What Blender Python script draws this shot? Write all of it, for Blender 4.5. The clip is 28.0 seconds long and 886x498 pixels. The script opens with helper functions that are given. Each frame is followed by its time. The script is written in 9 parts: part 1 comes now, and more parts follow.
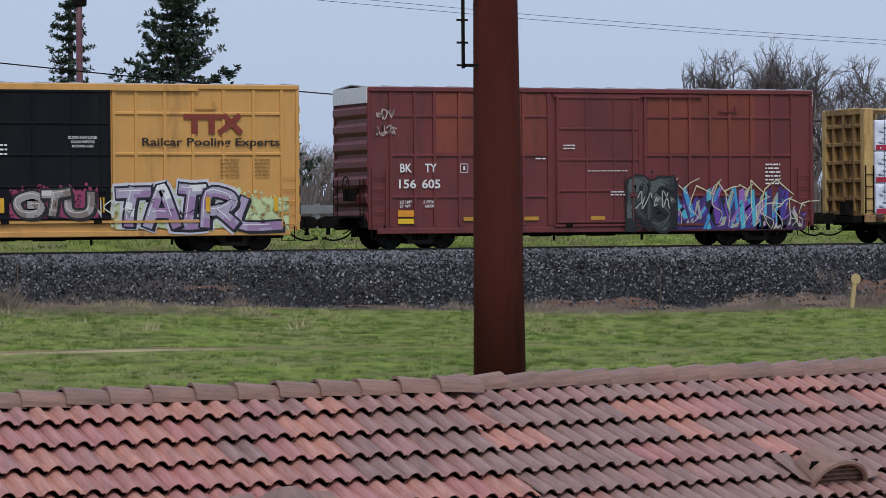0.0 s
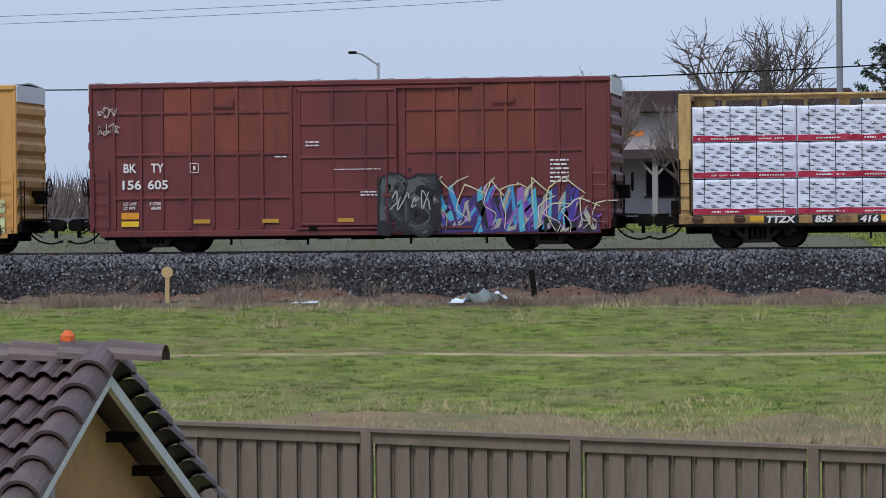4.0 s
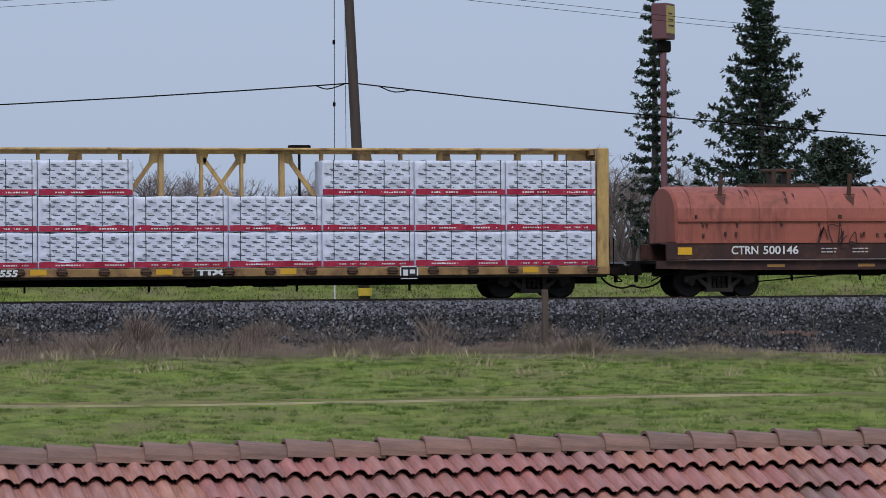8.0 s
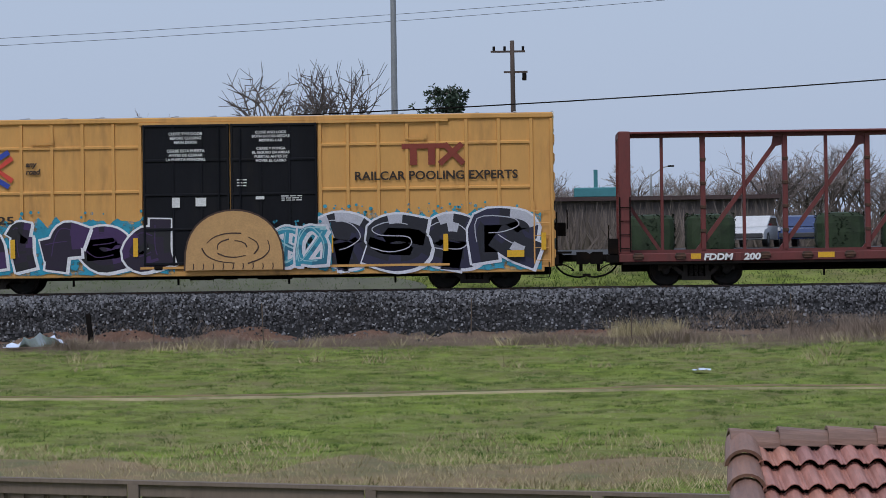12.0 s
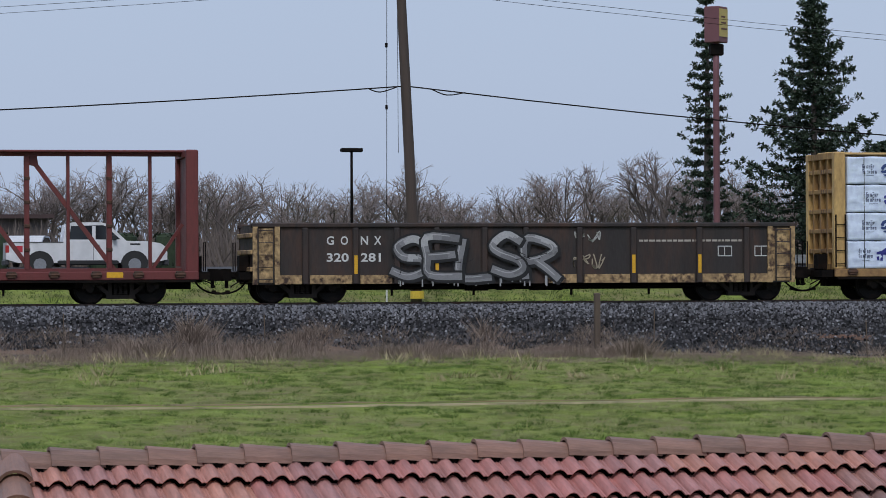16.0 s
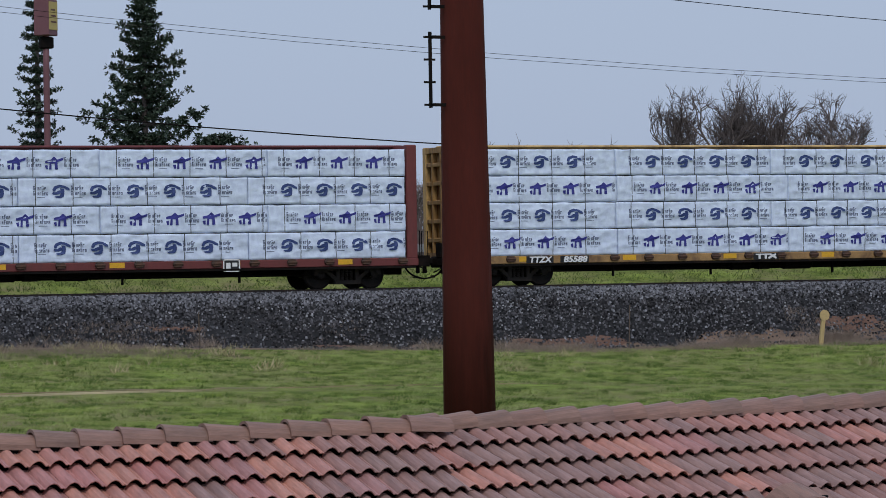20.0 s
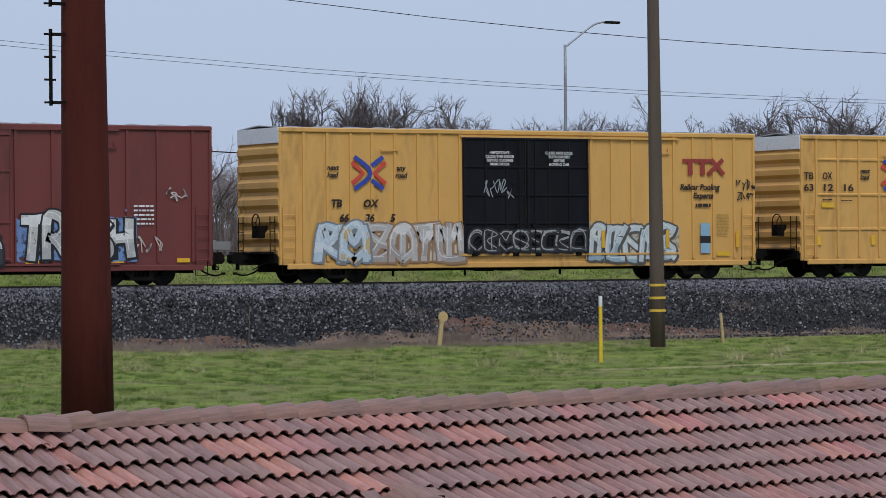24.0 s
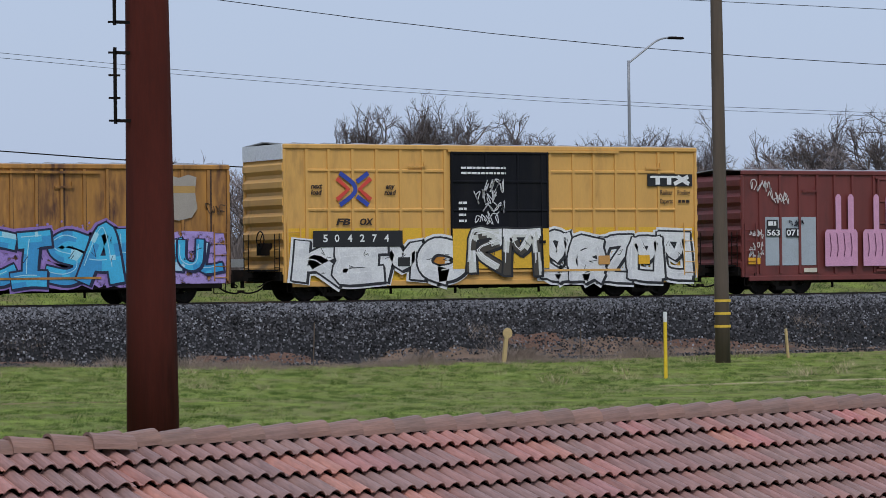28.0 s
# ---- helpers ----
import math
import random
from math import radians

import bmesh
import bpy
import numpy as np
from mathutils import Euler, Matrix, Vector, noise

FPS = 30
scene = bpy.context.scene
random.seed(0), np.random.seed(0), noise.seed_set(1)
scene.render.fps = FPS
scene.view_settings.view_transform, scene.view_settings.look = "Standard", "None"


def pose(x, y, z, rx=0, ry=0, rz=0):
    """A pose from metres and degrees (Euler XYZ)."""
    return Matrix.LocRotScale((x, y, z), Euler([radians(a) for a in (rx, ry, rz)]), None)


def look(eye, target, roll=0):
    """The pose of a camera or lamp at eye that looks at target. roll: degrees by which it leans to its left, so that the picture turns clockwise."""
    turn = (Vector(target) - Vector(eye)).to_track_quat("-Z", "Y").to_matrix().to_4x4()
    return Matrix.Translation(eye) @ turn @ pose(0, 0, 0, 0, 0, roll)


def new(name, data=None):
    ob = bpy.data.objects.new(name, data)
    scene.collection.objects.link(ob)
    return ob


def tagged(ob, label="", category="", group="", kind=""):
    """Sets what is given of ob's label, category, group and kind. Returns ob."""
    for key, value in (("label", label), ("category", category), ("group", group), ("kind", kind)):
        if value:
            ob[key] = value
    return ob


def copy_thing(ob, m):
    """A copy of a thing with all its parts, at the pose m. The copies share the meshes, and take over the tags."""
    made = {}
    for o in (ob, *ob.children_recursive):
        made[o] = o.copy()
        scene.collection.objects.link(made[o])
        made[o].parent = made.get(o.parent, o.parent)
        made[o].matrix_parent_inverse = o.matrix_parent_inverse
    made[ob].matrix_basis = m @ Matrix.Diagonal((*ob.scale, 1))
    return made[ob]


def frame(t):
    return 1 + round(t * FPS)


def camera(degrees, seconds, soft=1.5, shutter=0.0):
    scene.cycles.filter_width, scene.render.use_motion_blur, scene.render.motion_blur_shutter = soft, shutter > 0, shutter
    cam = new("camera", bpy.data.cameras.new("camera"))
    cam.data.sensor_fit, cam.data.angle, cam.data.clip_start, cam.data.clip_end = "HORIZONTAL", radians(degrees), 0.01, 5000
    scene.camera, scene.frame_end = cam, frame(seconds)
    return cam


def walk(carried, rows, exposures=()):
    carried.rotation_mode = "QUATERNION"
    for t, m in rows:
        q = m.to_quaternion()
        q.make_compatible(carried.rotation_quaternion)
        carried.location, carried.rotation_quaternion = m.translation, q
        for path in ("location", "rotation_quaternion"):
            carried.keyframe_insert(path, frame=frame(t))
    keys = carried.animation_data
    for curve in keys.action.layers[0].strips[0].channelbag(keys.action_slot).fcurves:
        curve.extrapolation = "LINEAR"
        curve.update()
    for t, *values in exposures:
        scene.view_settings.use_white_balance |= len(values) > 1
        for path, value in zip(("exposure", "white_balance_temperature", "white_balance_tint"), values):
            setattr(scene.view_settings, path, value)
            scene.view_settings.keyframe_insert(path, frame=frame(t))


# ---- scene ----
# The camera stands on an upper floor and turns after the train.
EYE = (0.0, 0.0, 0.845)
TURNS = [
    (0, 22.375, -0.487, -0.462),
    (0.5, 16.804, -0.443, -0.209),
    (1, 12.563, -0.485, -0.501),
    (1.5, 7.060, -0.542, -0.387),
    (2, 0.898, -0.567, -0.378),
    (2.5, -4.322, -0.528, -0.275),
    (3, -7.885, -0.509, -0.330),
    (3.5, -9.424, -0.495, -0.442),
    (4, -9.464, -0.482, -0.529),
    (4.5, -8.527, -0.462, -0.510),
    (5, -6.482, -0.402, -0.193),
    (5.5, -0.683, -0.191, -0.692),
    (6, 2.948, -0.061, 0.176),
    (6.5, 6.545, 0.103, 0.700),
    (7, 8.638, 0.236, 0.615),
    (7.5, 10.099, 0.350, 0.078),
    (8, 12.088, 0.380, -0.343),
    (8.5, 13.618, 0.448, -0.469),
    (9, 14.199, 0.482, -0.579),
    (9.5, 14.183, 0.496, -0.585),
    (10, 12.163, 0.536, -0.434),
    (10.5, 6.110, 0.570, -0.164),
    (11, 3.476, 0.442, -0.371),
    (11.5, 0.456, 0.270, -0.627),
    (12, -1.633, 0.191, -0.776),
    (12.5, -2.378, 0.151, -0.950),
    (13, -1.748, 0.142, -1.036),
    (13.5, 0.288, 0.157, -0.923),
    (14, 3.774, 0.200, -0.320),
    (14.5, 6.809, 0.209, -0.145),
    (15, 8.350, 0.294, -0.146),
    (15.5, 9.690, 0.316, -0.139),
    (16, 11.167, 0.439, -0.237),
    (16.5, 12.486, 0.466, -0.227),
    (17, 13.564, 0.460, -0.406),
    (17.5, 15.345, 0.420, -0.443),
    (18, 17.083, 0.377, -0.492),
    (18.5, 18.247, 0.306, -0.435),
    (19, 19.414, 0.250, -0.588),
    (19.5, 21.508, 0.210, -0.857),
    (20, 22.934, 0.204, -0.891),
    (20.5, 23.933, 0.161, -1.077),
    (21, 25.251, 0.122, -1.120),
    (21.5, 26.450, 0.081, -1.109),
    (22, 27.775, 0.079, -1.048),
    (22.5, 28.650, 0.059, -0.842),
    (23, 29.203, 0.069, -0.714),
    (23.5, 29.509, 0.096, -0.563),
    (24, 29.641, 0.133, -0.437),
    (24.5, 29.669, 0.174, -0.385),
    (25, 29.605, 0.218, -0.452),
    (25.5, 29.425, 0.271, -0.455),
    (26, 29.347, 0.374, -0.500),
    (26.5, 29.322, 0.445, -0.529),
    (27, 29.141, 0.499, -0.610),
    (27.5, 28.776, 0.481, -0.698),
    (28, 28.508, 0.436, -0.656),
]


def aim(yaw, pitch, roll):
    a, b = radians(yaw), radians(pitch)
    way = Vector((math.sin(a) * math.cos(b), math.cos(a) * math.cos(b), math.sin(b)))
    return look(EYE, Vector(EYE) + way, roll)


cam = camera(15.574, 28.0, 0.75)
walk(cam, [(t, aim(a, b, c)) for t, a, b, c in TURNS], [(0.0, 0.0), (2.5, 0.02), (4.5, 0.1), (5.2, 0.08), (6.2, -0.17), (11.5, -0.16), (13.5, 0.0), (15.0, -0.02), (17.5, -0.23), (22.5, -0.22), (24.5, -0.01), (28.0, -0.02)])

# ---- world and sun: a bright overcast sky ----
world = bpy.data.worlds.new("overcast")
scene.world = world
world.use_nodes = True
wn = world.node_tree
wn.nodes.clear()
sky = wn.nodes.new("ShaderNodeTexSky")
sky.sky_type, sky.sun_disc = "NISHITA", False
sky.sun_elevation, sky.sun_rotation = radians(48), radians(200)
sky.dust_density, sky.air_density = 3.0, 1.2
deck = wn.nodes.new("ShaderNodeMix")
deck.data_type = "RGBA"
deck.inputs[0].default_value = 0.86
deck.inputs[7].default_value = (4.22, 5.12, 6.95, 1)
back = wn.nodes.new("ShaderNodeBackground")
back.inputs[1].default_value = 0.115
wout = wn.nodes.new("ShaderNodeOutputWorld")
wn.links.new(sky.outputs[0], deck.inputs[6])
wn.links.new(deck.outputs[2], back.inputs[0])
wn.links.new(back.outputs[0], wout.inputs[0])
sun = new("sun", bpy.data.lights.new("sun", "SUN"))
sun.data.energy, sun.data.angle, sun.data.color = 1.5, radians(20), (1.0, 0.985, 0.97)
sun.matrix_world = look((-20, -60, 80), (0, 0, 0))


# ---- mesh tools ----
class Shape:
    """Gathers corners and faces of one mesh."""

    def __init__(self):
        self.v, self.f, self.m, self.slot = [], [], [], 0

    def add(self, v, f):
        n = len(self.v)
        self.v += [tuple(p) for p in v]
        self.f += [tuple(i + n for i in q) for q in f]
        self.m += [self.slot] * len(f)
        return self

    def box(self, x0, x1, y0, y1, z0, z1):
        return self.add([(x0, y0, z0), (x1, y0, z0), (x1, y1, z0), (x0, y1, z0), (x0, y0, z1), (x1, y0, z1), (x1, y1, z1), (x0, y1, z1)],
                        [(0, 3, 2, 1), (4, 5, 6, 7), (0, 1, 5, 4), (1, 2, 6, 5), (2, 3, 7, 6), (3, 0, 4, 7)])

    def soft(self, x0, x1, y0, y1, z0, z1, c=0.02):
        """A box with chamfered edges."""
        v = []
        for z, i in ((z0, c), (z0 + c, 0), (z1 - c, 0), (z1, c)):
            a, b, d, e = x0 + i, x1 - i, y0 + i, y1 - i
            v += [(a + c, d, z), (b - c, d, z), (b, d + c, z), (b, e - c, z), (b - c, e, z), (a + c, e, z), (a, e - c, z), (a, d + c, z)]
        f = [tuple(range(7, -1, -1)), tuple(range(24, 32))]
        for k in range(3):
            f += [(8 * k + i, 8 * k + (i + 1) % 8, 8 * k + 8 + (i + 1) % 8, 8 * k + 8 + i) for i in range(8)]
        return self.add(v, f)

    def tube(self, points, radii, n=8, caps=True):
        """A round bar along points; radii: one, or one for each point."""
        pts = [Vector(p) for p in points]
        rad = radii if hasattr(radii, "__len__") else [radii] * len(pts)
        v, f = [], []
        side = None
        for i, p in enumerate(pts):
            d = (pts[min(i + 1, len(pts) - 1)] - pts[max(i - 1, 0)]).normalized()
            if side is None:
                side = d.cross(Vector((0, 0, 1)) if abs(d.z) < 0.9 else Vector((1, 0, 0))).normalized()
            side = (side - d * side.dot(d)).normalized()
            up = d.cross(side)
            for k in range(n):
                a = 2 * math.pi * k / n
                v.append(p + (side * math.cos(a) + up * math.sin(a)) * rad[i])
        for i in range(len(pts) - 1):
            f += [(i * n + k, i * n + (k + 1) % n, (i + 1) * n + (k + 1) % n, (i + 1) * n + k) for k in range(n)]
        if caps:
            f += [tuple(range(n - 1, -1, -1)), tuple(range((len(pts) - 1) * n, len(pts) * n))]
        return self.add(v, f)

    def beam(self, a, b, w, d):
        """A square bar from a to b, both at one y; w across in the x-z plane, d along y."""
        a, b = Vector(a), Vector(b)
        k = (b - a).normalized()
        s = Vector((-k.z, 0, k.x)) * w / 2
        h = Vector((0, d / 2, 0))
        return self.add([a - s - h, a + s - h, a + s + h, a - s + h, b - s - h, b + s - h, b + s + h, b - s + h],
                        [(0, 1, 2, 3), (7, 6, 5, 4), (0, 4, 5, 1), (1, 5, 6, 2), (2, 6, 7, 3), (3, 7, 4, 0)])

    def plate(self, outline, y0, y1):
        """An outline of (x, z) points, from y0 to y1."""
        n = len(outline)
        v = [(x, y0, z) for x, z in outline] + [(x, y1, z) for x, z in outline]
        return self.add(v, [tuple(range(n)), tuple(range(2 * n - 1, n - 1, -1))] + [(i, i + n, (i + 1) % n + n, (i + 1) % n) for i in range(n)])

    def mesh(self, name):
        me = bpy.data.meshes.new(name)
        me.from_pydata(self.v, [], self.f)
        if any(self.m):
            me.polygons.foreach_set("material_index", self.m)
        bm = bmesh.new()
        bm.from_mesh(me)
        bmesh.ops.recalc_face_normals(bm, faces=bm.faces)
        bm.to_mesh(me)
        bm.free()
        return me


def link(name, me, parent=None, label="", smooth=False):
    ob = new(name, me)
    ob.parent = parent
    if smooth:
        me.polygons.foreach_set("use_smooth", [True] * len(me.polygons))
    if label:
        ob["label"] = label
    return ob


def part(name, shape, material, parent=None, label="", smooth=False):
    """One mesh object, as a part of a thing or, with no parent, on its own."""
    me = shape.mesh(name)
    for m in material if isinstance(material, list) else [material]:
        me.materials.append(m)
    return link(name, me, parent, label, smooth)


def empty(name, m=None, parent=None):
    ob = new(name)
    ob.empty_display_size = 0.2
    ob.parent = parent
    if m is not None:
        ob.matrix_basis = m
    return ob


def spans(a, b, n):
    """n + 1 even steps from a to b."""
    return [a + (b - a) * i / n for i in range(n + 1)]


# ---- materials ----
def paint(name, colour, rough=0.6, metal=0.0, vary=0.25, scale=3.0, dirt=None, dirt_amount=0.3, dirt_scale=1.2, bump=0.15, fine=40.0, streak=1.0, island=0.0, each=0.0, gloss=0.5, deep=0.02):
    """A weathered surface: broad tone changes, dirt or rust in patches and streaks, fine grain and relief."""
    m = bpy.data.materials.new(name)
    m.use_nodes = True
    t = m.node_tree
    p = t.nodes["Principled BSDF"]
    co = t.nodes.new("ShaderNodeTexCoord")
    mp = t.nodes.new("ShaderNodeMapping")
    mp.inputs["Scale"].default_value = (1, 1, 1 / streak)
    t.links.new(co.outputs["Object"], mp.inputs[0])

    def tex(s, detail=4):
        q = t.nodes.new("ShaderNodeTexNoise")
        q.inputs["Scale"].default_value, q.inputs["Detail"].default_value = s, detail
        t.links.new(mp.outputs[0], q.inputs["Vector"])
        return q.outputs["Fac"]

    def math_(op, a, b):
        q = t.nodes.new("ShaderNodeMath")
        q.operation = op
        for i, w in enumerate((a, b)):
            if hasattr(w, "is_linked"):
                t.links.new(w, q.inputs[i])
            else:
                q.inputs[i].default_value = w
        return q.outputs[0]

    def mix(fac, a, b, kind="MIX"):
        q = t.nodes.new("ShaderNodeMix")
        q.data_type, q.blend_type = "RGBA", kind
        for i, w in ((0, fac), (6, a), (7, b)):
            if hasattr(w, "is_linked"):
                t.links.new(w, q.inputs[i])
            else:
                q.inputs[i].default_value = w
        return q.outputs[2]

    def ramp(f, lo, hi):
        q = t.nodes.new("ShaderNodeMapRange")
        q.inputs[1].default_value, q.inputs[2].default_value = lo, hi
        t.links.new(f, q.inputs[0])
        return q.outputs[0]

    c = (*colour, 1)
    lo, hi = tuple(x * (1 - vary) for x in colour), tuple(min(1, x * (1 + vary)) for x in colour)
    out = mix(ramp(tex(scale), 0.3, 0.7), (*lo, 1), (*hi, 1))
    grain = tex(fine, 3)
    out = mix(0.1 if streak == 4 else 0.35, out, mix(ramp(grain, 0.35, 0.65), (*tuple(x * 0.75 for x in colour), 1), (*tuple(min(1, x * 1.25) for x in colour), 1)))
    if dirt:
        f = math_("MULTIPLY", ramp(tex(dirt_scale, 6), 0.62 - dirt_amount * 0.35, 0.85 - dirt_amount * 0.2), ramp(tex(fine * 0.3), 0.25, 0.6))
        out = mix(f, out, (*dirt, 1))
    if each or island:
        if each:
            src = t.nodes.new("ShaderNodeObjectInfo").outputs["Random"]
        else:
            src = t.nodes.new("ShaderNodeNewGeometry").outputs["Random Per Island"]
        k = each or island
        hsv = t.nodes.new("ShaderNodeHueSaturation")
        q = t.nodes.new("ShaderNodeMapRange")
        q.inputs[3].default_value, q.inputs[4].default_value = 1 - k, 1 + k
        t.links.new(src, q.inputs[0])
        t.links.new(q.outputs[0], hsv.inputs["Value"])
        t.links.new(out, hsv.inputs["Color"])
        out = hsv.outputs[0]
    t.links.new(out, p.inputs["Base Color"])
    p.inputs["Metallic"].default_value = metal
    p.inputs["Specular IOR Level"].default_value = gloss
    t.links.new(mix(ramp(grain, 0.3, 0.7), (rough * 0.85,) * 3 + (1,), (min(1, rough * 1.15),) * 3 + (1,)), p.inputs["Roughness"])
    if bump:
        b = t.nodes.new("ShaderNodeBump")
        b.inputs["Strength"].default_value = bump
        b.inputs["Distance"].default_value = deep
        t.links.new(grain, b.inputs["Height"])
        t.links.new(b.outputs[0], p.inputs["Normal"])
    return m


RUST = (0.12, 0.05, 0.025)
M = {}
M["yellow"] = paint("yellow_car_paint", (0.67, 0.37, 0.1), 0.55, 0, 0.1, 0.8, (0.3, 0.16, 0.05), 0.25, 0.8, 0.08, 20, 4)
M["gold"] = paint("aged_yellow_paint", (0.64, 0.33, 0.095), 0.55, 0, 0.12, 0.8, (0.25, 0.12, 0.04), 0.35, 0.8, 0.08, 20, 4)
M["orange"] = paint("faded_orange_paint", (0.46, 0.215, 0.045), 0.6, 0, 0.3, 0.8, (0.08, 0.03, 0.018), 0.8, 1.0, 0.1, 20, 4)
M["maroon"] = paint("maroon_car_paint", (0.15, 0.028, 0.03), 0.5, 0, 0.2, 0.7, (0.06, 0.02, 0.02), 0.3, 0.8, 0.08, 20, 4)
M["brick"] = paint("brick_red_paint", (0.16, 0.034, 0.03), 0.5, 0, 0.15, 0.7, (0.07, 0.022, 0.02), 0.3, 0.8, 0.08, 20, 4)
M["rusty_red"] = paint("faded_red_panel", (0.2, 0.042, 0.025), 0.55, 0, 0.25, 0.6, (0.08, 0.02, 0.02), 0.4, 0.8, 0.08, 20, 4)
M["beam_red"] = paint("red_beam_paint", (0.155, 0.032, 0.03), 0.55, 0, 0.2, 1.5, (0.07, 0.025, 0.02), 0.45, 1.5, 0.1, 20, 3)
M["rusty_yellow"] = paint("rusty_yellow_bulkhead", (0.5, 0.3, 0.1), 0.75, 0, 0.3, 1.5, (0.085, 0.035, 0.02), 1.1, 0.9, 0.3, 20, 4)
M["beam_yellow"] = paint("yellow_beam_paint", (0.62, 0.40, 0.15), 0.6, 0, 0.18, 1.5, (0.12, 0.055, 0.03), 0.7, 1.6, 0.1, 20, 3)
M["black"] = paint("black_door_paint", (0.008, 0.0085, 0.012), 0.6, 0, 0.3, 1.2, (0.02, 0.018, 0.017), 0.2, 1.0, 0.08, 20, 4, gloss=0.15)
M["under"] = paint("grimy_steel", (0.009, 0.0075, 0.007), 0.9, 0, 0.4, 3, (0.025, 0.014, 0.01), 0.4, 2.0, 0.3, 25, gloss=0.1)
M["steel"] = paint("worn_wheel_steel", (0.011, 0.0095, 0.009), 0.7, 0.1, 0.3, 4, (0.035, 0.02, 0.014), 0.4, 3, 0.2, 30, gloss=0.3)
M["white"] = paint("white_paint", (0.72, 0.72, 0.72), 0.6, 0, 0.08, 2, (0.4, 0.38, 0.36), 0.2, 2, 0.05, 20)
M["wrap"] = paint("white_plastic_wrap", (0.66, 0.745, 0.93), 0.4, 0, 0.06, 2.5, None, 0, 1, 0.5, 6)
# strong tone changes: patchy turf, plus shade between tussocks put into the colour
M["grass"] = paint("meadow", (0.16, 0.205, 0.04), 0.95, 0, 0.75, 1.1, (0.21, 0.18, 0.09), 0.7, 0.35, 1.0, 5, 1, gloss=0.1, deep=0.14)
# near-black: the shade between the loose stones is put into this colour
M["ballast"] = paint("shaded_ballast_bed", (0.006, 0.006, 0.007), 0.95, 0, 0.3, 0.6, (0.02, 0.02, 0.022), 0.5, 0.4, 1.0, 12)


def tile_clay(name, src, colours):
    """Fired clay or concrete tile: each one its own colour, with mottling, pale streaks and lichen."""
    m = paint(name, (0.5, 0.5, 0.5), 0.5, 0, 0.28, 9, (0.3, 0.3, 0.31), 0.35, 6, 0.2, 45, gloss=0.5)
    t = m.node_tree
    mp = [n for n in t.nodes if n.type == "MAPPING"][0]
    mp.inputs["Scale"].default_value = (1.6, 0.3, 1.6)
    shift = t.nodes.new("ShaderNodeMath")
    shift.operation = "MULTIPLY"
    shift.inputs[1].default_value = 97.0
    t.links.new(t.nodes.new("ShaderNodeObjectInfo").outputs["Random"], shift.inputs[0])
    t.links.new(shift.outputs[0], mp.inputs["Location"])
    p = t.nodes["Principled BSDF"]
    old = p.inputs["Base Color"].links[0].from_socket
    if src == "each":
        f = t.nodes.new("ShaderNodeObjectInfo").outputs["Random"]
    else:
        f = t.nodes.new("ShaderNodeNewGeometry").outputs["Random Per Island"]
    r = t.nodes.new("ShaderNodeValToRGB")
    r.color_ramp.interpolation = "LINEAR"
    for i, c in enumerate(colours):
        e = r.color_ramp.elements[i] if i < 2 else r.color_ramp.elements.new(0.5)
        e.position, e.color = i / (len(colours) - 1), (*c, 1)
    t.links.new(f, r.inputs[0])
    q = t.nodes.new("ShaderNodeMix")
    q.data_type, q.blend_type = "RGBA", "MULTIPLY"
    q.inputs[0].default_value = 1
    t.links.new(r.outputs[0], q.inputs[6])
    t.links.new(old, q.inputs[7])
    g = t.nodes.new("ShaderNodeMix")
    g.data_type, g.blend_type = "RGBA", "ADD"
    g.inputs[0].default_value = 1
    t.links.new(q.outputs[2], g.inputs[6])
    t.links.new(q.outputs[2], g.inputs[7])
    t.links.new(g.outputs[2], p.inputs["Base Color"])
    return m


REDS = ((0.28, 0.17, 0.152), (0.345, 0.178, 0.152), (0.3, 0.172, 0.152), (0.39, 0.182, 0.15), (0.29, 0.175, 0.158), (0.35, 0.192, 0.16), (0.275, 0.175, 0.16), (0.365, 0.176, 0.148), (0.3, 0.182, 0.156))
REDDER = ((0.355, 0.191, 0.178), (0.45, 0.18, 0.16), (0.376, 0.186, 0.172), (0.48, 0.225, 0.17), (0.294, 0.199, 0.19), (0.47, 0.16, 0.142), (0.4, 0.184, 0.166))
M["tile"] = tile_clay("roof_tile_each", "each", REDDER)
M["tile_brown"] = tile_clay("roof_tile_brown", "each", REDS)
M["tile_red_rest"] = tile_clay("roof_tile_red_rest", "island", REDDER)
M["tile_rest"] = tile_clay("roof_tile_rest", "island", REDS)
M["ridge"] = tile_clay("ridge_tile", "each", ((0.215, 0.128, 0.1), (0.268, 0.145, 0.108), (0.24, 0.138, 0.112)))
M["dark_tile"] = tile_clay("dark_roof_tile", "each", ((0.1, 0.07, 0.07), (0.135, 0.085, 0.08), (0.11, 0.08, 0.08)))
M["corten"] = paint("weathering_steel", (0.085, 0.02, 0.015), 0.85, 0.0, 0.3, 1.5, (0.04, 0.012, 0.01), 0.5, 1.2, 0.3, 30, 8, gloss=0.1)
M["fence"] = paint("brown_fence_paint", (0.19, 0.145, 0.118), 0.85, 0, 0.12, 2, (0.07, 0.05, 0.04), 0.3, 1.5, 0.2, 30, 6)
M["wood"] = paint("grey_pole_wood", (0.11, 0.08, 0.06), 0.85, 0, 0.3, 2, (0.05, 0.035, 0.03), 0.4, 2, 0.4, 30, 10)
M["pine"] = paint("pine_needles", (0.042, 0.066, 0.04), 0.8, 0, 0.4, 2, None, 0, 1, 0, 30, 1, 0.4)
M["bark"] = paint("grey_bark", (0.13, 0.105, 0.095), 0.9, 0, 0.3, 3, None, 0, 1, 0.3, 30)
